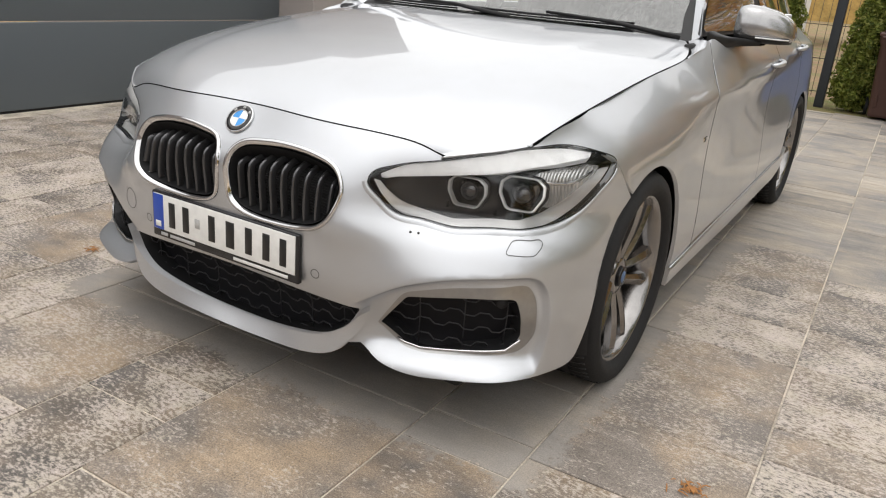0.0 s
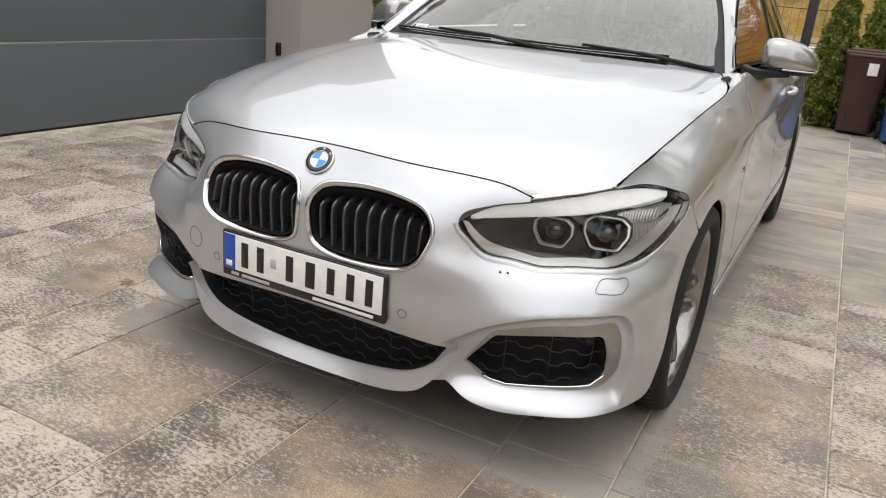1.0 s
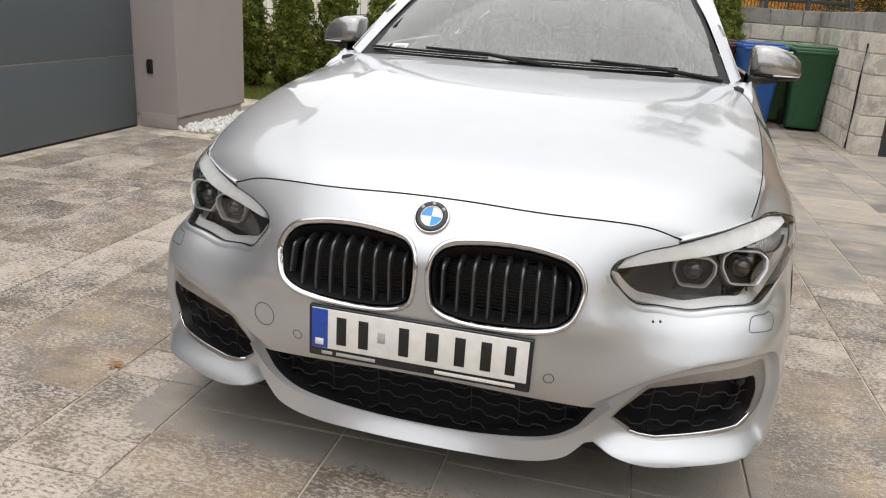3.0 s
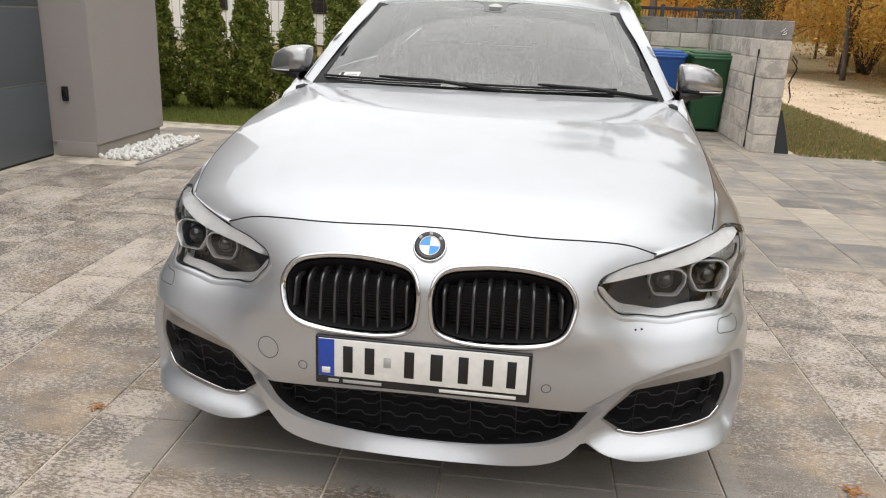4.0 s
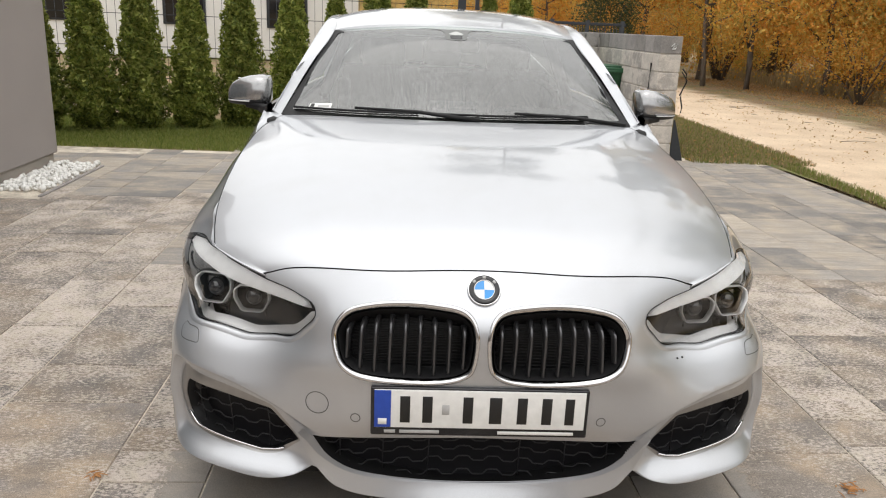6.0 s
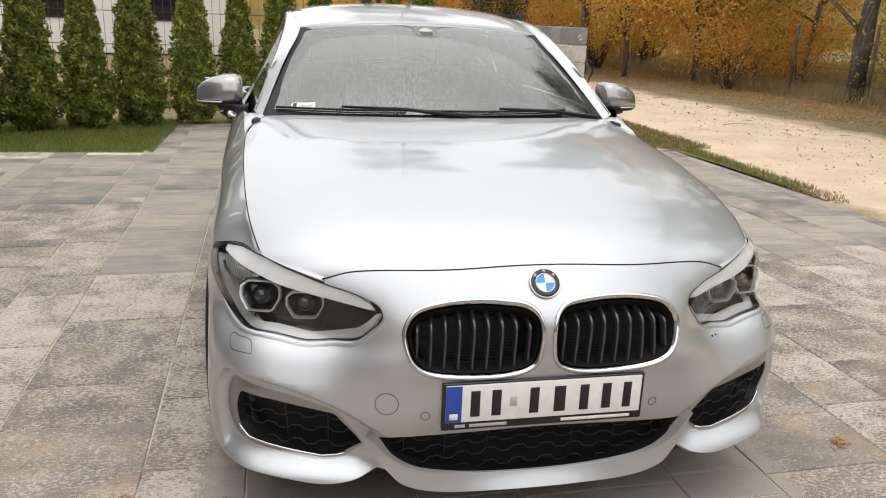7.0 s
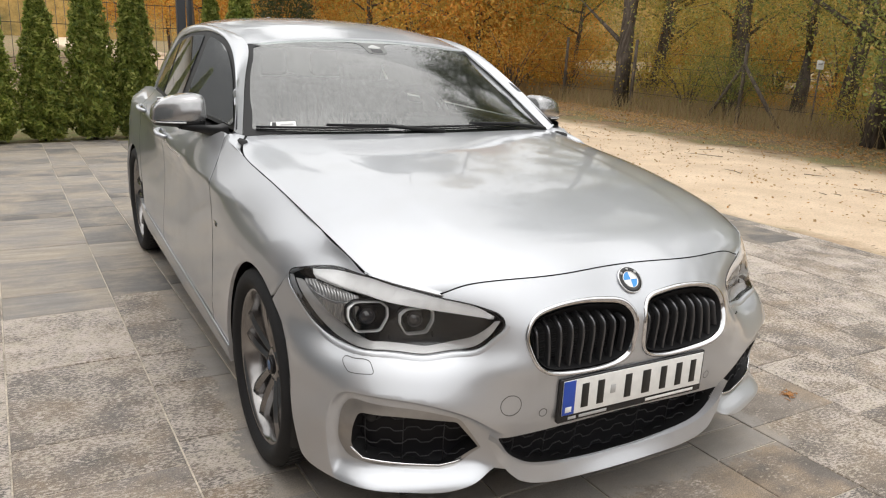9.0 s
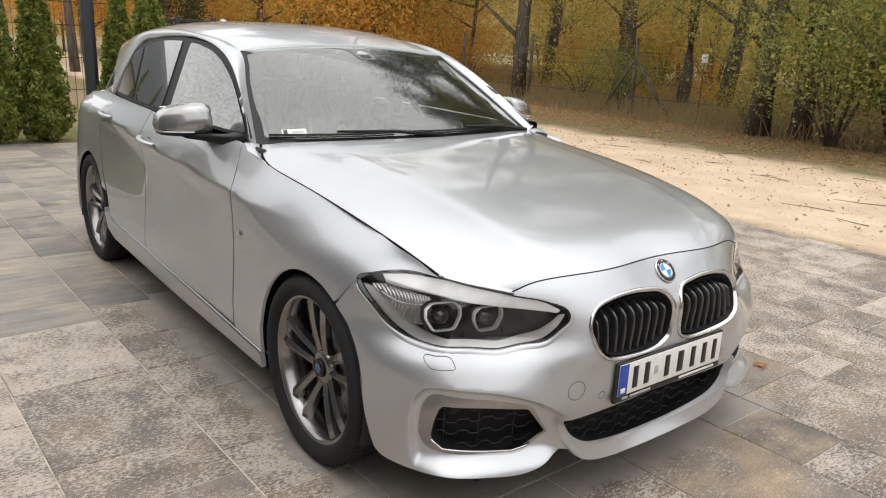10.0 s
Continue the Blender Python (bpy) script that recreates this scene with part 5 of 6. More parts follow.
def tail(a, b):
    """Rear pillar and flank of the tailgate: from the rail's rear edge to the tail."""
    a, b = np.asarray(a, float), np.asarray(b, float)
    top, low = np.array((.535, 3.84, 1.238)), outer_line[-1]
    top2, low2 = np.array((.50, 4.12, .98)), np.array((.655, 4.02, .925))
    e0 = top + (low - top) * b[..., None]
    e1 = top2 + (low2 - top2) * b[..., None]
    k = 4 * a * (1 - a)
    return e0 + (e1 - e0) * a[..., None] + np.stack([-.012 * k, -.02 * k, .0 * k], -1)


both(patch, "rear_pillar", tail, 12, 12, PAINT, car)


def gate(a, b):
    t = np.asarray(a, float) * 2 - 1
    b = np.asarray(b, float)
    y = 3.82 + .34 * b
    return np.stack([t * (.52 + .09 * b), y - .06 * t**2 * b, 1.30 - .06 * t**2 * (1 - b) - .40 * b], -1)


patch("tailgate", gate, 16, 12, PAINT, car)
panel("rear_window", lift(gate, .004), rect(.12, .88, .10, .62, .06), .05, GLOSS, car, flange=.004)


# ---- dark panel gaps ----
def gap_line(name, pts, r=.0018, flip=None):
    for f in ((False, True) if flip is None else (flip,)):
        q = np.asarray(pts, float) * np.array((-1 if f else 1, 1, 1))
        part(name, tube(q, r, 6), GAPDARK, car)


GAPDARK = plain("gap_dark", (.008, .008, .008), .9, Specular_IOR_Level=.1)
tt = np.linspace(-1, 1, 61)
gap_line("bonnet_gap", bonnet(np.zeros(61), tt) + np.array((0, -.003, -.0012)), .0020, False)
ss = np.linspace(0, 1, 70)
gap_line("bonnet_side_gap", bonnet(.262 + ss * .623, np.ones(70)) + np.array((.001, 0, -.0016)), .0017)
for nm, line in (("bumper_gap", dense([LAMP_LOW[0], uy(.772 - ARCH * math.cos(radians(58)), AXLE_Z + ARCH * math.sin(radians(58)))], .02, False)),
                 ("front_door_gap", soft([uy(1.44, .955), uy(1.403, .88), uy(1.368, .79), uy(1.353, .62), uy(1.355, .45), uy(1.355, .27)], 6, False)),
                 ("centre_door_gap", soft([uy(y, z) for y, z in ((2.4725, .978), (2.4725, .85), (2.4525, .6), (2.4475, .31))], 6, False)),
                 ("rear_door_gap", soft([uy(y, z) for y, z in ((3.2625, .985), (3.2225, .88), (3.2325, .75), (3.1725, .60), (3.09, .47), (3.04, .36))], 6, False))):
    q = np.asarray(line)
    gap_line(nm, lift(skin, -.0016)(q[:, 0], q[:, 1]), .0017 if nm == "bumper_gap" else .0022)


# ---- front details ----
def inset(poly, d):
    """A closed polygon, drawn in by d."""
    p = np.asarray(poly, float)
    t = np.roll(p, -1, axis=0) - np.roll(p, 1, axis=0)
    n = np.stack([-t[:, 1], t[:, 0]], 1) / np.maximum(np.linalg.norm(t, axis=1, keepdims=True), 1e-9)
    area = (p[:, 0] * np.roll(p[:, 1], -1) - np.roll(p[:, 0], -1) * p[:, 1]).sum()
    return [tuple(q) for q in p + n * d * (1 if area > 0 else -1)]


def ring(name, surf, poly, profile, material, parent, flip=False, label=""):
    """A moulding round an outline: profile pairs of how far in and how far out of the surface."""
    rows = []
    for d, h in profile:
        q = np.asarray(inset(poly, d))
        rows.append(surf(q[:, 0], q[:, 1]) + normals(surf, q[:, 0], q[:, 1]) * h)
    bm = bmesh.new()
    vs = [[bm.verts.new(c * np.array((-1 if flip else 1, 1, 1))) for c in r] for r in rows]
    n = len(poly)
    for a, b in zip(vs, vs[1:]):
        for i in range(n):
            f = (a[i], a[(i + 1) % n], b[(i + 1) % n], b[i])
            bm.faces.new(f[::-1] if flip else f)
    bmesh.ops.recalc_face_normals(bm, faces=bm.faces)
    return part(name, bm, material, parent, label)


def bar_on(surf, line, radius, bm=None, sides=6, h=0.0, flip=False, closed=False, flat=1.0):
    """A thin bar along a line on a surface."""
    q = np.asarray(line, float)
    p = surf(q[:, 0], q[:, 1])
    if h:
        p = p + normals(surf, q[:, 0], q[:, 1]) * h
    return tube(p * np.array((-1 if flip else 1, 1, 1)), radius, sides, bm, closed, flat)


def span(poly, axis, value):
    """Where a line u = value (axis 0) or z = value (axis 1) runs inside an outline."""
    p = np.asarray(poly, float)
    hits = []
    for a, b in zip(p, np.roll(p, -1, axis=0)):
        if (a[axis] - value) * (b[axis] - value) < 0:
            k = (value - a[axis]) / (b[axis] - a[axis])
            hits.append(a[1 - axis] + k * (b[1 - axis] - a[1 - axis]))
    return (min(hits), max(hits)) if len(hits) > 1 else None


def kidney(flip):
    g = part("kidney_grille", ring("tmp", skin, inset(KIDNEY, .015), [(0, -.004), (.004, -.035), (.008, -.075)], BLACK, None, flip).data, None, car)
    bpy.data.objects.remove(bpy.data.objects["tmp"])
    ring("chrome_surround", skin, KIDNEY, [(-.002, -.004), (-.0005, .004), (.003, .0065), (.0065, .0065), (.0095, .003), (.0115, -.003), (.016, -.014)], CHROME, g, flip, "bright chrome surround")
    panel("radiator", lift(skin, -.072), inset(KIDNEY, .012), .03, BLACK, g, flange=0, flip=flip)
    inner = inset(KIDNEY, .017)
    bm = bmesh.new()
    for z in np.arange(.505, .68, .0085):
        r = span(inner, 1, z)
        if r:
            bar_on(lift(skin, -.055), [(r[0] + (r[1] - r[0]) * k / 8, z) for k in range(9)], .0014, bm, 4, flip=flip)
    part("radiator_core", bm, BLACK, g)["kind"] = "stuff"
    for k in range(9):
        u = .045 + k * .0355
        r = span(inner, 0, u)
        if not r or r[1] - r[0] < .03:
            continue
        lo, hi = r[0] + .001, r[1] - .001
        bm = bmesh.new()
        rows = []
        for i in range(13):
            q = i / 12
            z = lo + (hi - lo) * q
            back = -.010 - .030 * max(0, (q - .72) / .28) ** 1.5 - .004 * (1 - q)
            w = .0046 if q < .72 else .0046 + .0030 * (q - .72) / .28
            line = []
            for du, dh in ((-w, -.018), (-w * .8, -.003), (-w * .3, 0), (w * .3, 0), (w * .8, -.003), (w, -.018)):
                c = skin(u + du, z) + normals(skin, u + du, z) * (back + dh)
                line.append(bm.verts.new(c * np.array((-1 if flip else 1, 1, 1))))
            rows.append(line)
        for a, b in zip(rows, rows[1:]):
            for i in range(5):
                bm.faces.new((a[i], a[i + 1], b[i + 1], b[i]))
        bmesh.ops.recalc_face_normals(bm, faces=bm.faces)
        part("slat", bm, SLAT, g)


SLAT = plain("slat_black", (.10, .10, .105), .28, .75)
MESHBLACK = plain("mesh_black", (.008, .008, .010), .5, Specular_IOR_Level=.2)
MESHRIB = plain("mesh_rib", (.022, .022, .025), .4)
kidney(False)
kidney(True)


def honeycomb(name, poly, rows, period, amp, parent, flip=False, depth=-.03):
    """Wavy ribs of an air intake, with uprights."""
    g = part(name, ring("tmp", skin, poly, [(0, -.004), (.003, -.03), (.006, -.08)], BLACK, None, flip).data, None, parent)
    bpy.data.objects.remove(bpy.data.objects["tmp"])
    panel("intake_back", lift(skin, depth - .03), inset(poly, -.01), .04, MESHBLACK, g, flange=0, flip=flip)
    p = np.asarray(poly)
    lo, hi = p.min(0), p.max(0)
    surf = lift(skin, depth)
    for k in range(rows):
        z0 = lo[1] + (hi[1] - lo[1]) * (k + .5) / rows
        line, u = [], lo[0]
        while u < hi[0]:
            f = (u / period) % 1
            w = (-1 if f < .33 else (f - .33) / .17 * 2 - 1 if f < .5 else 1 if f < .83 else 1 - (f - .83) / .17 * 2)
            line.append((u, z0 + amp * w))
            u += period / 24
        ok = within(poly, line)
        run = []
        for q, good in zip(line + [(9, 9)], [*ok, False]):
            if good:
                run.append(q)
            else:
                if len(run) > 3:
                    part("rib", bar_on(surf, run, .0015, flip=flip), MESHRIB, g)
                run = []
    u = math.ceil(lo[0] / (period * 1.5)) * period * 1.5
    while u < hi[0]:
        r = span(poly, 0, u)
        if r:
            part("upright", bar_on(surf, [(u, r[0]), (u, (r[0] + r[1]) / 2), (u, r[1])], .0014, h=-.004, flip=flip), MESHRIB, g)
        u += period * 1.5
    return g


honeycomb("lower_grille", MOUTH, 5, .078, .0055, car)
for f in (False, True):
    fog = honeycomb("side_intake", FOG, 4, .075, .0058, car, f, -.022)
    bez = panel("intake_bezel", lift(skin, -.002), BEZEL, .012, SATIN, car, [FOG], .02, flip=f, label="grey satin metal surround")
    low = [(.515, .256), (.535, .248), (.575, .243), (.65, .250), (.74, .2595), (.79, .265), (.812, .282), (.826, .294)]
    part("trim_strip", bar_on(skin, dense(low, .02, False), .0038, h=.001, flip=f), CHROME, bez, "polished strip")
    cover = part("fog_sensor", lathe([(0, .0), (.012, 0), (.014, .004), (0, .006)], 20), BLACK, fog)
    c, nn = lift(skin, -.016)(.765, .392), normals(skin, np.array(.765), np.array(.392))
    s = -1 if f else 1
    cover.matrix_basis = Matrix.Translation((c[0] * s, c[1], c[2])) @ Vector((nn[0] * s, nn[1], nn[2])).to_track_quat("Z", "Y").to_matrix().to_4x4()


# ---- headlamps ----
def hexring(cu, cz, ru, rz, n=40):
    """A rounded six-sided loop, flat below."""
    corner = [(-.62, 1.0), (.62, 1.0), (.98, .62), (1.0, -.05), (.60, -.98), (-.60, -.98), (-1.0, -.05), (-.98, .62)]
    out = []
    for i, b in enumerate(corner):
        a, c = corner[i - 1], corner[(i + 1) % 8]
        for k in range(5):
            q = k / 4
            p = [b[j] + .22 * ((1 - q)**2 * (a[j] - b[j]) + q**2 * (c[j] - b[j])) for j in (0, 1)]
            out.append((cu + ru * p[0], cz + rz * p[1]))
    return out


def headlamp(flip):
    s = np.array((-1 if flip else 1, 1, 1))
    lamp = part("headlamp", ring("tmp", skin, LAMP, [(0, -.003), (.004, -.05), (.012, -.085)], LAMPDARK, None, flip).data, None, car)
    bpy.data.objects.remove(bpy.data.objects["tmp"])
    deep = lift(skin, -.075)
    panel("reflector_bowl", deep, inset(LAMP, .006), .03, LAMPMID, lamp, flange=0, flip=flip)
    # bright lower and inner rim
    ring("rim_shadow", skin, LAMP, [(-.001, .001), (.0008, .0018), (.0025, -.004)], GLOSS, lamp, flip, "black edge")
    low_rim = soft([(1.126, .690), (1.062, .639), (1.006, .594), (.93, .571), (.74, .566), (.642, .555), (.612, .555), (.556, .564), (.498, .576), (.460, .604), (.430, .645)], 6, False)
    high_rim = soft([(.446, .640), (.474, .612), (.508, .590), (.556, .578), (.612, .569), (.642, .570), (.74, .581), (.92, .586), (.985, .609), (1.04, .65), (1.10, .688)], 6, False)
    panel("chrome_rim", lift(skin, -.016), low_rim + high_rim, .012, LAMPRIM, lamp, flange=.02, flip=flip, label="pale grey lower rim")
    # brow along the top, coloured white in place of the sky it reflects
    top = [(.446, .658), (.50, .681), (.58, .697), (.68, .716), (.835, .735), (.98, .738), (1.07, .727)]
    low = [(1.05, .716), (.95, .707), (.83, .694), (.68, .676), (.58, .664), (.50, .655), (.46, .652)]
    
    def brow_skin(u, z):
        f = np.interp(u, [.446, .58, .83, 1.07], [.650, .664, .694, .716]), np.interp(u, [.446, .58, .68, .835, .98, 1.07], [.660, .697, .716, .735, .738, .727])
        k = np.clip((z - f[0]) / (f[1] - f[0]), 0, 1)
        return skin(u, z) - normals(skin, u, z) * (.001 + .005 * k)[..., None]
    panel("brow", brow_skin, soft(top, 5, False) + soft(low, 5, False), .02, BROW, lamp, flange=.02, flip=flip, label="white daytime light bar")
    for cu, cz, ru, rz in ((.800, .637, .053, .040), (.637, .624, .047, .036)):
        at = skin(cu, cz)
        ahead = normals(skin, np.array(cu), np.array(cz)) * .45 + np.array((0, -.75, .12))
        ahead = Vector(ahead * s).normalized()
        side = Vector((0, 0, 1)).cross(ahead).normalized()
        rise = ahead.cross(side)
        spot = Vector(at * s)

        def loop(k, h, m=40):
            return [spot + side * x * k + rise * z * k + ahead * h for x, z in hexring(0, 0, ru, rz, m)]
        def band(rows_at, name, material, label=""):
            bm = bmesh.new()
            rows = [[bm.verts.new(p) for p in loop(k, h)] for k, h in rows_at]
            for p, q in zip(rows, rows[1:]):
                for i in range(40):
                    bm.faces.new((p[i], p[(i + 1) % 40], q[(i + 1) % 40], q[i]))
            bmesh.ops.recalc_face_normals(bm, faces=bm.faces)
            part(name, bm, material, lamp, label)
        band(((1.05, -.036), (1.035, -.026), (1.0, -.023), (.95, -.024), (.925, -.030), (.91, -.042)), "light_ring", LIGHTPIPE, "clear eight-sided light ring")
        band(((1.17, -.048), (1.13, -.036), (1.06, -.036)), "ring_backing", LAMPMID)
        band(((.915, -.040), (.83, -.046), (.78, -.055), (.6, -.07), (.05, -.075)), "bowl", LAMPDARK)
        bm = bmesh.new()
        bmesh.ops.create_uvsphere(bm, u_segments=24, v_segments=14, radius=.029)
        ball = part("projector_lens", bm, PROJECTOR, lamp, "dark glassy projector")
        ball.location = spot - ahead * .058
    # turn signal corner: ribbed reflector and a bright blade
    panel("corner_reflector", lift(skin, -.030), fillet([(.882, .690), (.97, .708), (1.06, .712), (1.108, .700), (1.05, .645), (1.0, .606), (.94, .592), (.882, .598)], (.01,) * 8), .012, RIBBED, lamp, flange=.02, flip=flip)
    part("blade", bar_on(lift(skin, -.022), soft([(.90, .662), (.96, .655), (1.02, .668), (1.06, .685)], 5, False), .004, flip=flip), REFLECTOR, lamp)
    bm = bmesh.new()
    for k in range(3):
        bar_on(lift(skin, -.02), [(.60 + k * .12, .585), (.603 + k * .12, .595)], .003, bm, flip=flip)
    part("lens_mark", bm, LAMPDARK, lamp)
    # the bumper's rounded lip under the lamp
    n = (len(LAMP_LOW) - 3) * 6
    rows = []
    for d, h in ((-.016, -.0008), (-.012, .0012), (-.008, .0026), (-.004, .0022), (-.0015, .0), (-.0008, -.006)):
        q = np.asarray(inset(LAMP, d))[1:n]
        rows.append(skin(q[:, 0], q[:, 1]) + normals(skin, q[:, 0], q[:, 1]) * h)
    bm = bmesh.new()
    vs = [[bm.verts.new(c * s) for c in r] for r in rows]
    for p, q in zip(vs, vs[1:]):
        for i in range(len(p) - 1):
            bm.faces.new((p[i], p[i + 1], q[i + 1], q[i]))
    bmesh.ops.recalc_face_normals(bm, faces=bm.faces)
    part("lamp_lip", bm, PAINT, bumper)
    lens = panel("lens", lift(skin, .002), LAMP, .02, LENS, lamp, flange=.004, flip=flip, label="clear lens")
    lens.visible_shadow = False


# the brow's white is reflected sky put into the colour
BROW = plain("brow_white", (.95, .955, .96), .35, 0.0, Coat_Weight=.6)
LAMPRIM = plain("lamp_rim", (.80, .80, .80), .25, .1, Coat_Weight=1.0)
PROJECTOR = plain("projector_glass", (.015, .015, .018), .04, 0.0, Coat_Weight=1.0)
RIBBED = Nodes("ribbed_reflector", (.55, .55, .55), .25, .7)
RIBBED.bump(RIBBED.node("TexWave", "Fac", {"Scale": 60.0, "Vector": RIBBED.coords("Object")}), .35, .006)
RIBBED = RIBBED.mat
headlamp(False)
headlamp(True)


# ---- licence plate, emblem, small fittings ----
def bars(parent, name, material, spans, z, h, y, t=.0012):
    """Dark bars in place of writing."""
    for a, b in spans:
        part(name, box(b - a, t, h, ((a + b) / 2, y, z), .0004, 1), material, parent)


plate = part("plate_holder", box(.530, .016, .128, (0, .006, .3605), .005, 3), GLOSS, car, "black plate frame")
plate_face = part("licence_plate", box(.512, .003, .100, (0, -.0035, .3835), .0012), WHITE, plate, "white embossed plate")
part("plate_band", box(.040, .0012, .098, (-.236, -.0052, .3845), .0004), BLUE, plate, "blue band")
bars(plate, "plate_mark", DARKTXT, [(-.194, -.170), (-.140, -.116), (-.042, -.018), (.022, .052), (.090, .114), (.150, .174), (.207, .229)], .3975, .070, -.0056)
bars(plate, "plate_seal", GREYTXT, [(-.093, -.075)], .420, .026, -.0055)
bars(plate, "band_mark", WHITE, [(-.247, -.226)], .392, .016, -.0063)
bars(plate, "frame_mark", GREYTXT, [(-.232, -.205), (-.195, -.098)], .3675, .0085, -.0025)
bars(plate, "frame_mark", WHITE, [(.045, .232)], .3675, .0085, -.0025)
n0 = normals(skin, np.array(0.0), np.array(.714))
badge_m = Matrix.Translation(Vector(skin(0.0, .714)) + Vector(n0) * .001) @ Vector(n0).to_track_quat("Z", "Y").to_matrix().to_4x4()
emblem = part("emblem", lathe([(0, 0), (.0405, 0), (.041, .003), (.0395, .006), (.0375, .0055)], 48), CHROME, car, "round emblem with blue and white quarters")
emblem.matrix_basis = badge_m
part("emblem_band", lathe([(.0245, .0045), (.026, .0065), (.037, .0062), (.0378, .0045)], 48), GLOSS, emblem)
part("emblem_ring", lathe([(.0228, .004), (.0238, .007), (.0252, .007), (.026, .004)], 48), CHROME, emblem)
for k in range(4):
    bm = bmesh.new()
    c = bm.verts.new((0, 0, .0062))
    arc = [bm.verts.new((.0232 * math.cos(a), .0232 * math.sin(a), .0052)) for a in (radians(90 * k + 90 * i / 10) for i in range(11))]
    for a, b in zip(arc, arc[1:]):
        bm.faces.new((c, a, b))
    part("emblem_quarter", bm, (WHITE, SKYBLUE)[k % 2], emblem)
bm = bmesh.new()
for a in (40, 90, 140):
    box(.008, .006, .0008, (0, .0315, .0062), 0, bm=bm, m=Matrix.Rotation(radians(a - 90), 4, "Z"))
part("emblem_mark", bm, GREYTXT, emblem)


def disc_at(name, u, z, r, material, parent, flip=False, h=.0):
    """A round seam on the skin: a thin dark ring."""
    poly = [(u + r * math.cos(a), z + r * math.sin(a)) for a in (2 * math.pi * k / 32 for k in range(32))]
    return ring(name, skin, poly, [(0, .0006), (.0011, .0008), (.0022, .0006)], material, parent, flip)


SEAMDARK = plain("seam_dark", (.10, .10, .10), .6)
disc_at("parking_sensor", .302, .396, .0125, SEAMDARK, car)
disc_at("parking_sensor", .302, .396, .0125, SEAMDARK, car, True)
disc_at("tow_cover", .398, .428, .030, SEAMDARK, car, True)
for f in (False, True):
    w = soft([(.780, .541), (.83, .5415), (.858, .541), (.862, .533), (.842, .517), (.828, .510), (.778, .510), (.762, .512), (.762, .521)], 5)
    ring("washer_cover", skin, w, [(0, .0006), (.001, .0008), (.002, .0006)], SEAMDARK, car, f)
bm = bmesh.new()
for u, z in ((.53, .532), (.548, .531)):
    own = bmesh.new()
    bmesh.ops.create_icosphere(own, subdivisions=2, radius=.0032)
    bmesh.ops.translate(own, verts=own.verts, vec=Vector(skin(u, z)))
    join(bm, own)
part("stone_chip", bm, DARKTXT, car)


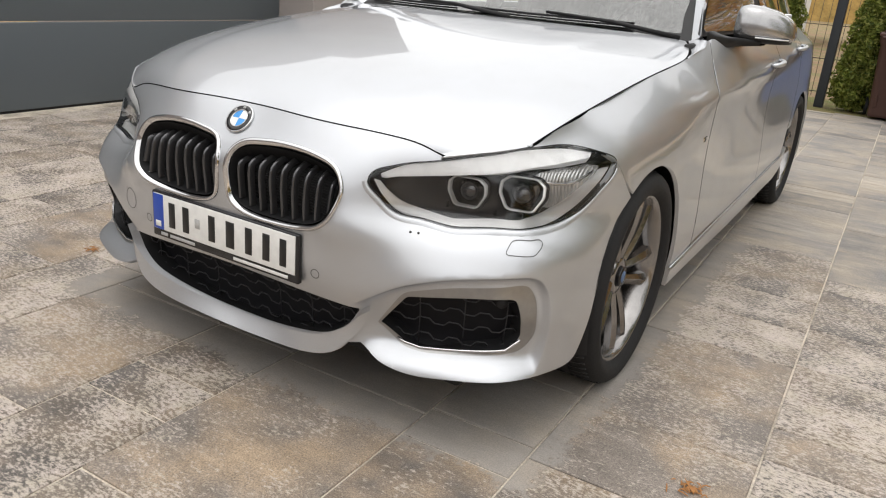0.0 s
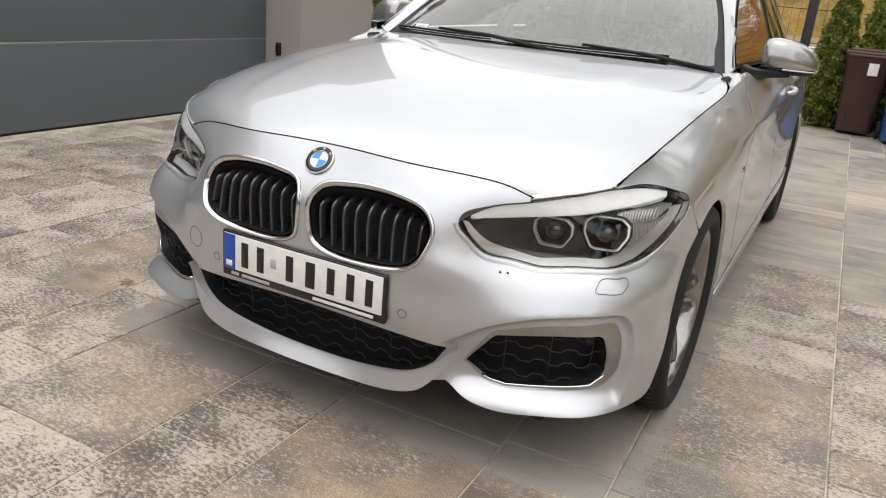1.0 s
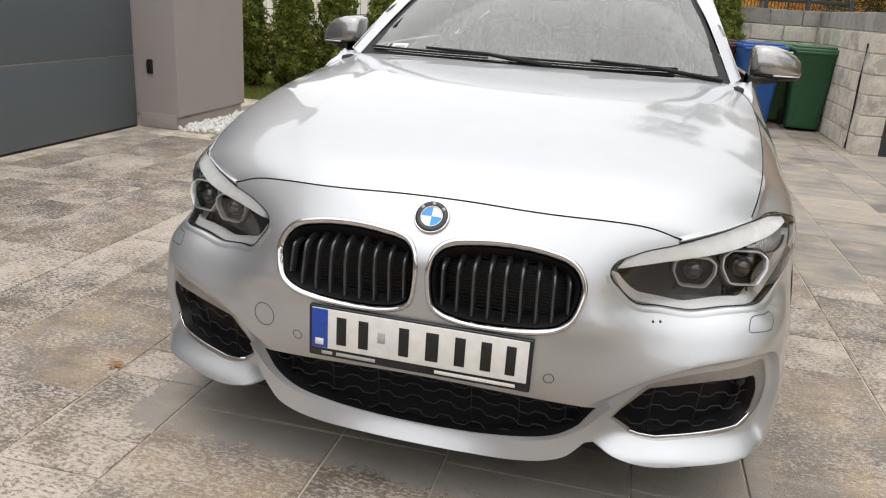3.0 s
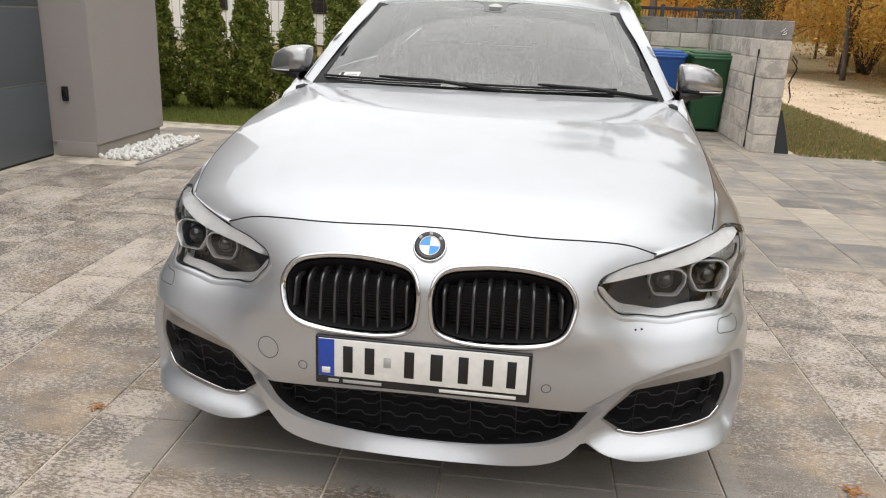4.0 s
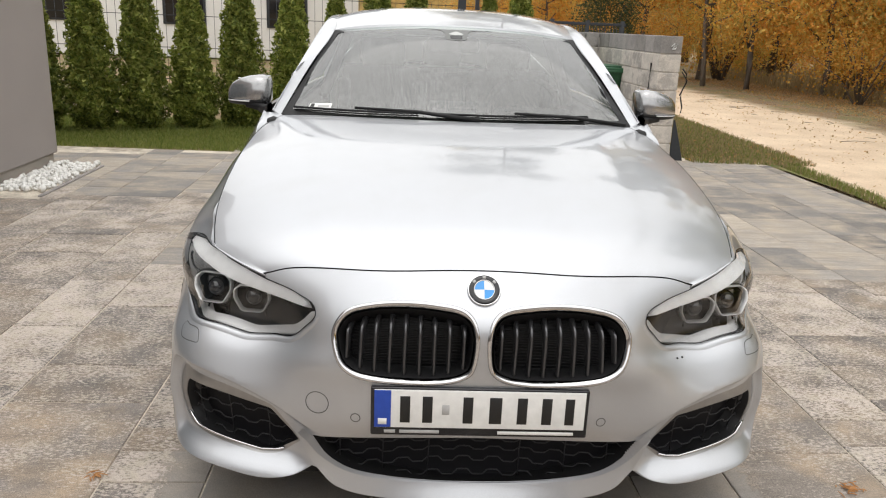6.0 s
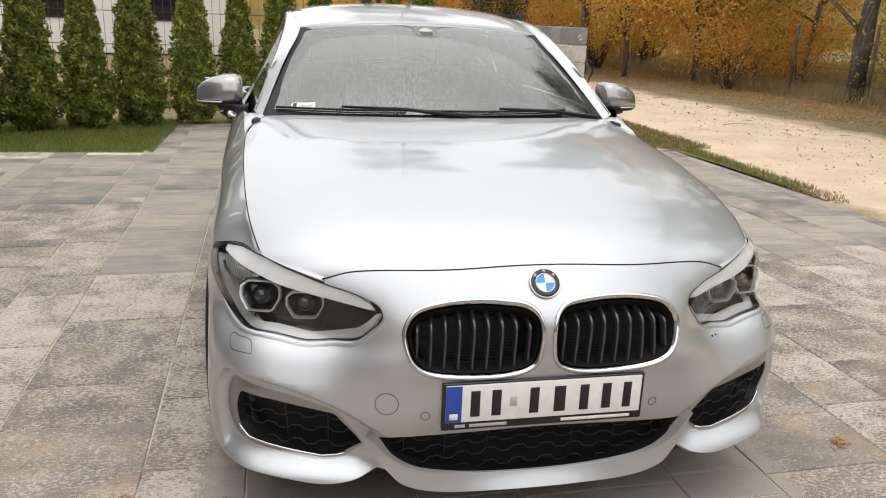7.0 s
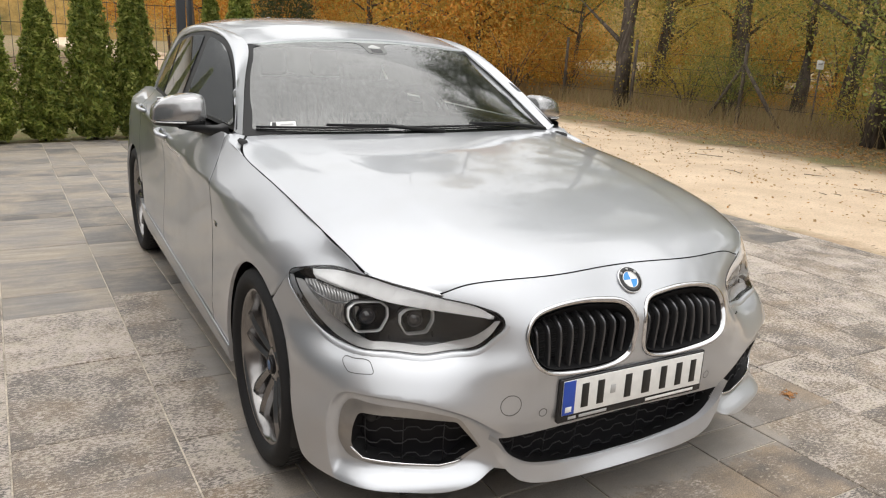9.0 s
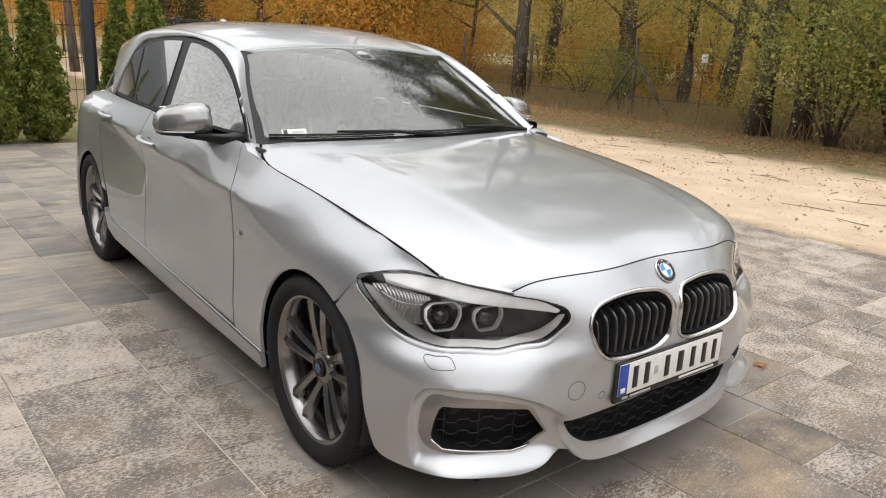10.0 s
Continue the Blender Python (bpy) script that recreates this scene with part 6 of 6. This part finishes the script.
# ---- wheels ----
def wheel_parts():
    """The pieces of one wheel about its axle (x outward): name, mesh, material."""
    out = []
    rim = lathe([(.240, -.105), (.244, -.10), (.230, -.085), (.219, -.03), (.221, .055), (.233, .078), (.238, .090), (.247, .0945), (.251, .091), (.251, .085), (.242, .080), (.232, .06), (.230, -.08), (.240, -.105)], 72, "X")
    out.append(("wheel", rim, ALLOY, ""))
    tyre = lathe([(.235, -.09), (.250, -.104), (.275, -.112), (.300, -.108), (.312, -.096), (.3165, -.075), (.318, -.03), (.3125, -.028), (.3125, -.022), (.318, -.020), (.318, .020), (.3125, .022), (.3125, .028), (.318, .030), (.3165, .075), (.312, .096), (.302, .107), (.290, .1105), (.286, .1125), (.276, .1125), (.266, .110), (.257, .104), (.251, .097), (.246, .090)], 96, "X")
    out.append(("tyre", tyre, RUBBER, "black low-profile tyre"))
    tread = bmesh.new()
    for k in range(72):
        a = 2 * math.pi * k / 72
        for s in (-1, 1):
            box(.055, .004, .0035, (s * .058, 0, .3148), 0, bm=tread, m=Matrix.Rotation(a + s * .02, 4, "X") @ Matrix.Rotation(s * .25, 4, "Z"))
    out.append(("tread_pattern", tread, DARKTXT, ""))
    for k in range(5):
        for s in (-1, 1):
            sp = bmesh.new()
            rows = []
            for i in range(9):
                q = i / 8
                r = .036 + (.234 - .036) * q
                ang = s * math.atan2(.019 + .027 * q, r)
                w = .0125 + .006 * q + .003 * q**3
                face = .052 + .020 * math.sin(q * math.pi * .62) + .006 * q
                deep = .036 - .010 * q
                c, t = Vector((0, math.sin(ang) * r, math.cos(ang) * r)), Vector((0, math.cos(ang), -math.sin(ang)))
                rows.append([sp.verts.new(c + t * (w * a) + Vector((face - deep * b, 0, 0))) for a, b in ((-1.15, 1), (-1, .30), (-.15 * s, 0), (-.02 * s, 0), (1, .30), (1.15, 1))])
            for a, b in zip(rows, rows[1:]):
                for i in range(5):
                    sp.faces.new((a[i], a[i + 1], b[i + 1], b[i]))
            bmesh.ops.recalc_face_normals(sp, faces=sp.faces)
            bmesh.ops.rotate(sp, verts=sp.verts, matrix=Matrix.Rotation(2 * math.pi * (k + .1) / 5, 3, "X"))
            out.append(("spoke", sp, ALLOY, ""))
    out.append(("hub", lathe([(0, .030), (.030, .058), (.052, .056), (.062, .046), (.064, .01), (.06, -.02)], 40, "X"), ALLOY, ""))
    out.append(("hub_cap", lathe([(.030, .058), (.0305, .064), (.028, .067), (0, .068)], 36, "X"), GLOSS, "small round cap"))
    out.append(("cap_centre", lathe([(.0175, .0672), (.0165, .0695), (0, .070)], 28, "X"), EMBLEMDIM, "blue centre"))
    for k in range(5):
        b = lathe([(0, .0), (.007, .0), (.0085, .006), (0, .007)], 12, "X")
        bmesh.ops.translate(b, verts=b.verts, vec=(.048, .044 * math.sin(2 * math.pi * (k + .6) / 5), .044 * math.cos(2 * math.pi * (k + .6) / 5)))
        out.append(("wheel_bolt", b, ALLOYD, ""))
    out.append(("brake_disc", lathe([(.075, .004), (.168, .004), (.170, 0), (.170, -.02), (.075, -.02), (.070, .018), (.0, .02)], 60, "X"), STEEL, "bare steel disc"))
    cal = bmesh.new()
    for k in range(9):
        a = radians(-38 + 76 * k / 8)
        box(.075, .036, .062, (-.004, 0, .122), .008, bm=cal, m=Matrix.Rotation(a + radians(80), 4, "X"))
    out.append(("brake_caliper", cal, CALIPER, "grey-blue caliper"))
    out.append(("inner_barrel", lathe([(.215, -.085), (.205, -.03), (.10, -.05), (.03, -.06)], 48, "X"), DARKTXT, ""))
    return out


EMBLEMDIM = plain("cap_blue", (.10, .16, .28), .25)
CALIPER = plain("caliper", (.10, .105, .115), .4, .3)
first = None
for s in (-1, 1):
    for hub, out in ((HUB_F, .756), (HUB_R, .750)):
        m = pose(s * out, hub, .312, 17 * s + hub * 30, 0, 0) if s > 0 else pose(s * out, hub, .312, 0, 0, 180) @ pose(0, 0, 0, 43 + hub * 30)
        if first is None:
            first = wheel_parts()
            first = [(n, part(n, b, mat, None, lab, n != "spoke"), lab) for n, b, mat, lab in first]
            obs = [o for _, o, _ in first]
        else:
            obs = []
            for n, o, lab in first:
                c = new(n, o.data)
                if lab:
                    c["label"] = lab
                obs.append(c)
        obs[0].parent = car
        obs[0].matrix_basis = m
        for o in obs[1:]:
            o.parent = obs[0]
        for o, (n, _, _) in zip(obs, first):
            if n == "tread_pattern":
                o["kind"] = "stuff"
            if n == "brake_caliper":
                o.matrix_basis = Matrix.Rotation(radians(-(17 * s + hub * 30) if s > 0 else -(43 + hub * 30)), 4, "X") @ Matrix.Rotation(radians(180 if s < 0 else 0), 4, "Z" if s < 0 else "X")

# arch liners and the dark underside
for s in (-1, 1):
    for hub in (HUB_F, HUB_R):
        bm = bmesh.new()
        rows = []
        for k in range(25):
            a = radians(-20 + 220 * k / 24)
            rows.append([bm.verts.new((x * s, hub + r * math.cos(a), AXLE_Z + r * math.sin(a))) for x, r in ((.858, ARCH + .002), (.845, ARCH + .014), (.56, ARCH + .02), (.55, .05))])
        for a, b in zip(rows, rows[1:]):
            for i in range(3):
                bm.faces.new((a[i], a[i + 1], b[i + 1], b[i]))
        part("wheel_arch_liner", bm, BLACK, car)
bm = bmesh.new()
box(1.06, 3.75, .06, (0, 2.25, .17), .01, bm=bm)
box(1.62, 1.75, .06, (0, 2.12, .185), .01, bm=bm)
box(1.3, .30, .04, (0, .30, .155), .01, bm=bm)
part("underbody", bm, BLACK, car)
bm = bmesh.new()
box(1.04, .95, .40, (0, .78, .23), .03, bm=bm)
box(1.42, .10, .66, (0, 1.36, .22), .01, bm=bm)
part("engine_bay", bm, DARKTXT, car)
bm = bmesh.new()
box(1.30, .06, .10, (0, 4.12, .25), .01, bm=bm)
part("rear_valance", bm, BLACK, car)


# ---- mirrors, handles, wipers, cabin ----
def mirror(flip):
    s = -1 if flip else 1
    secs = []
    for x, y, lo, hi, ry in ((.800, 1.728, .972, 1.070, .050), (.808, 1.728, .964, 1.082, .066), (.835, 1.730, .962, 1.088, .072), (.88, 1.738, .962, 1.084, .074), (.925, 1.752, .963, 1.072, .070), (.960, 1.766, .965, 1.054, .060), (.982, 1.778, .968, 1.034, .048), (.991, 1.786, .974, 1.006, .024), (.994, 1.79, .984, .994, .008)):
        secs.append((x, y, (lo + hi) / 2, ry, (hi - lo) / 2))
    rows = []
    bm = bmesh.new()
    for x, y, z, ry, rz in secs:
        line = []
        for k in range(28):
            a = 2 * math.pi * k / 28
            c, d = math.cos(a), math.sin(a)
            r = 1 / (abs(c) ** 5 + abs(d) ** 5) ** (1 / 5)
            line.append(bm.verts.new((x * s, y + ry * r * c + (.018 if d > 0 else 0) * d, z + rz * r * d * (1.0 if d > 0 else .95))))
        rows.append(line)
    for a, b in zip(rows, rows[1:]):
        for k in range(28):
            bm.faces.new((a[k], a[(k + 1) % 28], b[(k + 1) % 28], b[k]))
    bm.faces.new(rows[0])
    bm.faces.new(rows[-1])
    bmesh.ops.recalc_face_normals(bm, faces=bm.faces)
    body = part("door_mirror", bm, CARBON, car, "silver-grey mirror housing")
    bm = bmesh.new()
    rows = []
    for x, y, z, ry, rz in secs[1:7]:
        lo = z - rz * .93
        rows.append([bm.verts.new((x * s, y + dy * ry, lo + dz)) for dy, dz in ((-1.0, .014), (-1.02, .004), (-.6, -.008), (.6, -.008), (1.02, .004), (1.0, .014))])
    for a, b in zip(rows, rows[1:]):
        for i in range(5):
            bm.faces.new((a[i], a[i + 1], b[i + 1], b[i]))
    bm.faces.new(rows[0])
    bm.faces.new(rows[-1])
    bmesh.ops.recalc_face_normals(bm, faces=bm.faces)
    part("lower_trim", bm, BLACK, body, "black lower trim")
    part("indicator", tube([((x) * s, y - ry * 1.03, z - rz * .72) for x, y, z, ry, rz in secs[3:7]], .0028, 6), LIGHTPIPE, body, "thin clear indicator strip")
    bm = bmesh.new()
    rows = []
    for x, y, z, hy, hz in ((.766, 1.505, .957, .055, .034), (.784, 1.535, .955, .052, .026), (.806, 1.60, .955, .046, .018), (.84, 1.68, .958, .044, .014), (.90, 1.73, .961, .050, .010)):
        rows.append([bm.verts.new((x * s, y + hy * c, z + hz * d)) for c, d in ((-1, -.8), (-.7, -1), (.7, -1), (1, -.8), (1, .8), (.7, 1), (-.7, 1), (-1, .8))])
    for a, b in zip(rows, rows[1:]):
        for i in range(8):
            bm.faces.new((a[i], a[(i + 1) % 8], b[(i + 1) % 8], b[i]))
    bmesh.ops.recalc_face_normals(bm, faces=bm.faces)
    part("mirror_arm", bm, BLACK, body, "black arm")
    g = part("mirror_glass", box(.13, .004, .085, (.895 * s, 1.824, .98), .002), CHROME, body)


mirror(False)
mirror(True)


def handle(y, z, flip):
    u, _ = uy(y, z)
    s = -1 if flip else 1
    pts = []
    for k in range(9):
        q = k / 8
        c = skin(u - .105 + .21 * q, z + .012 * q) + np.array((.006 + .026 * math.sin(math.pi * min(1, max(0, q))) ** .5, 0, 0))
        pts.append((c[0] * s, c[1], c[2]))
    h = part("door_handle", tube(pts, [.009, .012, .0135, .0135, .0135, .0135, .0135, .012, .009], 10, flat=.8), PAINT, car)
    poly = [(u + .055 * math.cos(a), z - .004 + .028 * math.sin(a)) for a in (2 * math.pi * k / 24 for k in range(24))]
    ring("handle_recess", skin, poly, [(0, .0006), (.004, .0004), (.010, .0002)], SATIN, h, flip)


for f in (False, True):
    handle(2.33, .852, f)
    handle(3.10, .893, f)
    u0, _ = uy(1.285, .66)
    badge = panel("wing_badge", lift(skin, .003), rect(u0 - .022, u0 + .022, .652, .668, .004, 3), .02, CHROME, car, flange=.004, flip=f, label="small chrome badge")
    panel("badge_mark", lift(skin, .004), rect(u0 - .016, u0 - .002, .654, .666, .002, 2), .01, DARKTXT, badge, flange=.001, flip=f)
    part("sill_line", bar_on(lift(skin, .004), dense([uy(1.10, .262), uy(2.2, .303), uy(3.02, .346)], .1, False), .003, flip=f), PAINT, car)


def scr(x, b):
    return screen(x / (2 * (.715 - .16 * b)) + .5, b)


# cowl and wipers
bm = bmesh.new()
rows = []
for k in range(25):
    t = .88 * (-1 + 2 * k / 24)
    a, c = bonnet(np.array(.985), np.array(t)), screen(np.array((t + 1) / 2), np.array(.03))
    rows.append([bm.verts.new(a - np.array((0, .02, .012))), bm.verts.new((a + c) / 2 - np.array((0, 0, .012))), bm.verts.new(c - np.array((0, 0, .004)))])
for p, q in zip(rows, rows[1:]):
    for i in range(2):
        bm.faces.new((p[i], q[i], q[i + 1], p[i + 1]))
part("cowl", bm, BLACK, car, "black scuttle panel")
for nm, x0, x1, xp in (("wiper", -.66, -.16, -.22), ("wiper", -.09, .52, .40)):
    line = [scr(x0 + (x1 - x0) * k / 12, .040 + .020 * (k / 12 if x0 > -.3 else 1 - k / 12) - .01 * math.sin(math.pi * k / 12)) + np.array((0, -.010, .014)) for k in range(13)]
    w = part(nm, tube(line, .0048, 6), BLACK, car, "black wiper blade")
    mid = line[6]
    piv = scr(xp + (.30 if x0 < -.3 else .28), .02) + np.array((0, -.02, .004))
    part("wiper_arm", tube([tuple(piv), tuple(piv * .5 + mid * .5 + np.array((0, -.006, .016))), tuple(mid + np.array((0, -.004, .012)))], [.009, .007, .005], 8), BLACK, w)
    part("wiper_rubber", tube([tuple(np.array(p) + np.array((0, .006, -.010))) for p in line], .003, 4), RUBBER, w)

FRIT = plain('frit_grey', (.13, .135, .13), .35)
FRITPALE = plain('sensor_window', (.50, .51, .50), .3)
# sticker and camera box behind the screen
st = panel("inspection_sticker", lift(screen, .0012), rect(.070, .136, .078, .124, .004, 2), .02, WHITE, car, flange=0, label="white paper sticker")
panel("sticker_mark", lift(screen, .0022), rect(.074, .085, .083, .119, .002, 2), .01, DARKTXT, st, flange=0)
panel("sticker_text", lift(screen, .0022), rect(.096, .130, .090, .104, .002, 2), .01, GREYTXT, st, flange=0)
bx = panel("camera_cover", lift(screen, .0012), soft([(.34, .962), (.42, .945), (.450, .905), (.458, .83), (.468, .800), (.50, .794), (.532, .800), (.542, .83), (.550, .905), (.58, .945), (.66, .962)], 4, False), .02, FRIT, car, flange=0, label="dark grey camera and rain sensor cover")
panel("camera_window", lift(screen, .0022), soft([(.474, .872), (.488, .905), (.500, .916), (.512, .905), (.526, .872)], 3), .01, FRITPALE, bx, flange=0)
panel("sensor_pad", lift(screen, .0022), fillet([(.478, .812), (.522, .812), (.524, .856), (.476, .856)], (.006,) * 4, 3), .01, GLOSS, bx, flange=0)

# antenna fin
fin = bmesh.new()
rows = []
for y, h, w in ((3.40, .004, .012), (3.46, .03, .020), (3.53, .055, .018), (3.575, .060, .010), (3.59, .01, .014)):
    z0 = float(roof_mid(y))
    rows.append([fin.verts.new(p) for p in ((-w, y, z0 - .01), (-w * .3, y, z0 + h), (w * .3, y, z0 + h), (w, y, z0 - .01))])
for a, b in zip(rows, rows[1:]):
    for i in range(3):
        fin.faces.new((a[i], a[i + 1], b[i + 1], b[i]))
bmesh.ops.recalc_face_normals(fin, faces=fin.faces)
part("antenna_fin", fin, PAINT, car)

# cabin
bm = bmesh.new()
box(1.44, .05, .60, (0, 1.42, .32), .01, bm=bm)
box(1.48, 2.3, .05, (0, 2.6, .28), .01, bm=bm)
box(1.30, .06, .75, (0, 3.62, .30), .01, bm=bm)
part("cabin_floor", bm, CABIN, car)
dash = part("dashboard", box(1.42, .46, .25, (0, 1.68, .665), .07, 4), CABIN, car, "black dashboard")
part("instrument_hood", box(.36, .20, .07, (.36, 1.84, .90), .03, 3), CABIN, dash)
part("display", box(.22, .02, .09, (0, 1.90, .90), .006), GLOSS, dash)
ringm = bmesh.new()
tube([(.178 * math.cos(a), .178 * math.sin(a), 0) for a in (2 * math.pi * k / 40 for k in range(40))], .015, 10, ringm, True)
wheel_s = part("steering_wheel", ringm, SEAT, car, "black leather steering wheel")
wheel_s.matrix_basis = pose(.36, 2.10, .93, 66, 0, 0)
part("wheel_boss", box(.13, .10, .04, (0, -.01, -.035), .02, 3), CABIN, wheel_s)
for a in (0, 180, 270):
    part("wheel_spoke", box(.12, .03, .015, (.11, 0, -.02), .006, m=Matrix.Rotation(radians(a), 4, "Z")), CABIN, wheel_s)


def seat(x, y, wide=.50, high=.62):
    b = part("seat", box(wide, .52, .20, (x, y - .10, .36), .06, 4), SEAT, car, "black leather seat")
    part("backrest", box(wide * .94, .14, high, (x, y + .16, .48), .055, 4, m=Matrix.Translation((0, y + .16, .48)) @ Matrix.Rotation(radians(-14), 4, "X") @ Matrix.Translation((0, -y - .16, -.48))), SEAT, b)
    part("headrest", box(.25, .10, .17, (x, y + .335, 1.06), .045, 4), SEAT, b)
    for s in (-1, 1):
        part("bolster", box(.07, .17, high * .8, (x + s * wide * .43, y + .13, .52), .03, 3, m=Matrix.Translation((0, y + .16, .48)) @ Matrix.Rotation(radians(-14), 4, "X") @ Matrix.Translation((0, -y - .16, -.48))), SEAT, b)


seat(-.36, 2.55)
seat(.36, 2.55)
for x in (-.42, 0, .42):
    seat(x, 3.25, .42, .55)
for s in (-1, 1):
    part("door_card", box(.04, 2.0, .55, (s * .735, 2.35, .40), .02), CABIN, car)
    part("belt_pillar", box(.05, .12, .40, (s * .665, 2.53, .93), .02, m=Matrix.Translation((s * .665, 0, .93)) @ Matrix.Rotation(radians(-22 * s), 4, "Y") @ Matrix.Translation((-s * .665, 0, -.93))), CABIN, car)
part("headliner", box(1.0, 1.5, .012, (0, 2.85, 1.295), .004), plain("headliner_cloth", (.22, .215, .20), .9), car)
part("interior_mirror", box(.24, .05, .07, (0, 2.02, 1.20), .022, 3), BLACK, car)


# ---- slabs of the driveway: alternate wide and narrow courses, each slab its own piece ----
# where the cross joints lie in the courses beside the car, by the course's left edge
CUTS = {
    -1.855: (2.15, 2.46, 3.075, 3.39, 3.95),
    -1.55: (.21, .84, 1.145, 1.785, 2.43, 2.755, 3.40, 3.70, 4.33),
    -1.06: (-.145, .02, .35, .52, .665, .985, 1.45, 1.76, 2.13, 2.595, 3.05, 3.36),
    -.755: (-1.04, -.40, .24, .87),
    -.265: (-.70, -.232, -.07, .24, .55),
    .04: (-1.09, -.465, .205, .84),
    .53: (-.70, -.385, -.228, .09, .24, .56),
    .835: (-.44, .193, .523, 1.18, 1.508, 1.826, 2.468, 2.78, 3.5),
    1.325: (.092, .235, .57, .75, 1.21, 1.56, 2.03, 2.185, 2.69, 3.135),
    1.63: (1.22, 1.55, 2.16, 2.47, 3.12),
    2.12: (2.40, 2.59, 3.05, 3.52),
    2.425: (2.60, 3.22, 3.87, 4.62),
}
SMOOTH = {(-.755, -.40), (.04, -.465), (.835, .193), (.835, .523), (-1.55, .21), (1.325, .57), (.04, .205), (.53, -.228), (-.755, .24)}     # slabs with no mottling


def slabs():
    rng = random.Random(41)
    shared = {}
    far = {PAVER.name: ([], []), PAVERB.name: ([], [])}
    wide = True
    x = .04 - 5 * .795
    count = 0

    def length(y):
        if y > 2.2:
            return rng.choice((.15, .23, .31, .46)) if wide else rng.choice((.15, .31, .46))
        return rng.choice((.31, .46, .62, .74) if wide else (.31, .46, .62))
    while x < 3.84:
        w = .49 if wide else .305
        x1 = min(x + w, 3.84)
        cuts = list(next((c for k, c in CUTS.items() if abs(k - x) < .02), (-8.8 + rng.uniform(0, .4),)))
        name = round(next((k for k in CUTS if abs(k - x) < .02), 9), 3)
        while cuts[0] > -8.6:
            cuts.insert(0, cuts[0] - length(cuts[0]))
        while cuts[-1] < 8.32:
            cuts.append(cuts[-1] + length(cuts[-1]))
        for y, y1 in zip(cuts, cuts[1:]):
            l = y1 - y
            cx, cy = (x + x1) / 2, y + l / 2
            lawn = cx < -1.85 and cy > 6.1
            bed = cx < -2.79 and 4.0 < cy < 5.2
            house = cx < -3.62
            verge = cy > 6.36 and cx > 2.75
            x0 = x
            if 3.9 < cy < 5.3 and x < -2.79 < x1 - .06:
                x0, bed = -2.785, False
                cx = (x0 + x1) / 2
            if not (lawn or bed or house or verge) and cy < 8.3:
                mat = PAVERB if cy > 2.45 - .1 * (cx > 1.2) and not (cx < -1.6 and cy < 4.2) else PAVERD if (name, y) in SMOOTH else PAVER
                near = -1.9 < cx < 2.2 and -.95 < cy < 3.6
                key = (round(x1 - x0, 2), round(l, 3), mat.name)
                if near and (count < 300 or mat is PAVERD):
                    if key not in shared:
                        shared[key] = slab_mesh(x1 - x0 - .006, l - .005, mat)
                    ob = new("slab", shared[key])
                    ob.parent = bed_ob
                    ob.location = (cx, cy, rng.uniform(-.0012, .0012))
                    ob.rotation_euler = (rng.uniform(-.002, .002), rng.uniform(-.002, .002), rng.uniform(-.003, .003))
                    count += 1
                else:
                    v, f = far[mat.name]
                    add_slab(v, f, cx, cy, x1 - x0 - .006, l - .005, rng.uniform(-.0015, .0015))
        x, wide = x1, not wide
    for name, (v, f) in far.items():
        mesh = bpy.data.meshes.new("slabs")
        mesh.from_pydata(v, [], f)
        ob = part("slabs", mesh, JOINED[name], bed_ob, smooth=False)
        ob["kind"] = "stuff"


def slab_shape(sx, sy):
    c, t, b = .0025, 0.0, -.03
    v = []
    for k, z in ((0, t), (c, t - c * .8), (c, b)):
        v += [(-sx / 2 + c - k, -sy / 2 + c - k, z), (sx / 2 - c + k, -sy / 2 + c - k, z), (sx / 2 - c + k, sy / 2 - c + k, z), (-sx / 2 + c - k, sy / 2 - c + k, z)]
    f = [(0, 1, 2, 3)]
    for r in (0, 4):
        f += [(r + 4 + i, r + 4 + (i + 1) % 4, r + (i + 1) % 4, r + i) for i in range(4)]
    return v, f


def slab_mesh(sx, sy, mat):
    v, f = slab_shape(sx, sy)
    mesh = bpy.data.meshes.new("slab")
    mesh.from_pydata(v, [], f)
    mesh.materials.append(mat)
    return mesh


def add_slab(vs, fs, cx, cy, sx, sy, dz):
    v, f = slab_shape(sx, sy)
    k = len(vs)
    vs += [(p[0] + cx, p[1] + cy, p[2] + dz) for p in v]
    fs += [tuple(i + k for i in q) for q in f]


bed_ob = bed
JOINED = {PAVER.name: PAVER_J, PAVERB.name: PAVERB_J}
slabs()
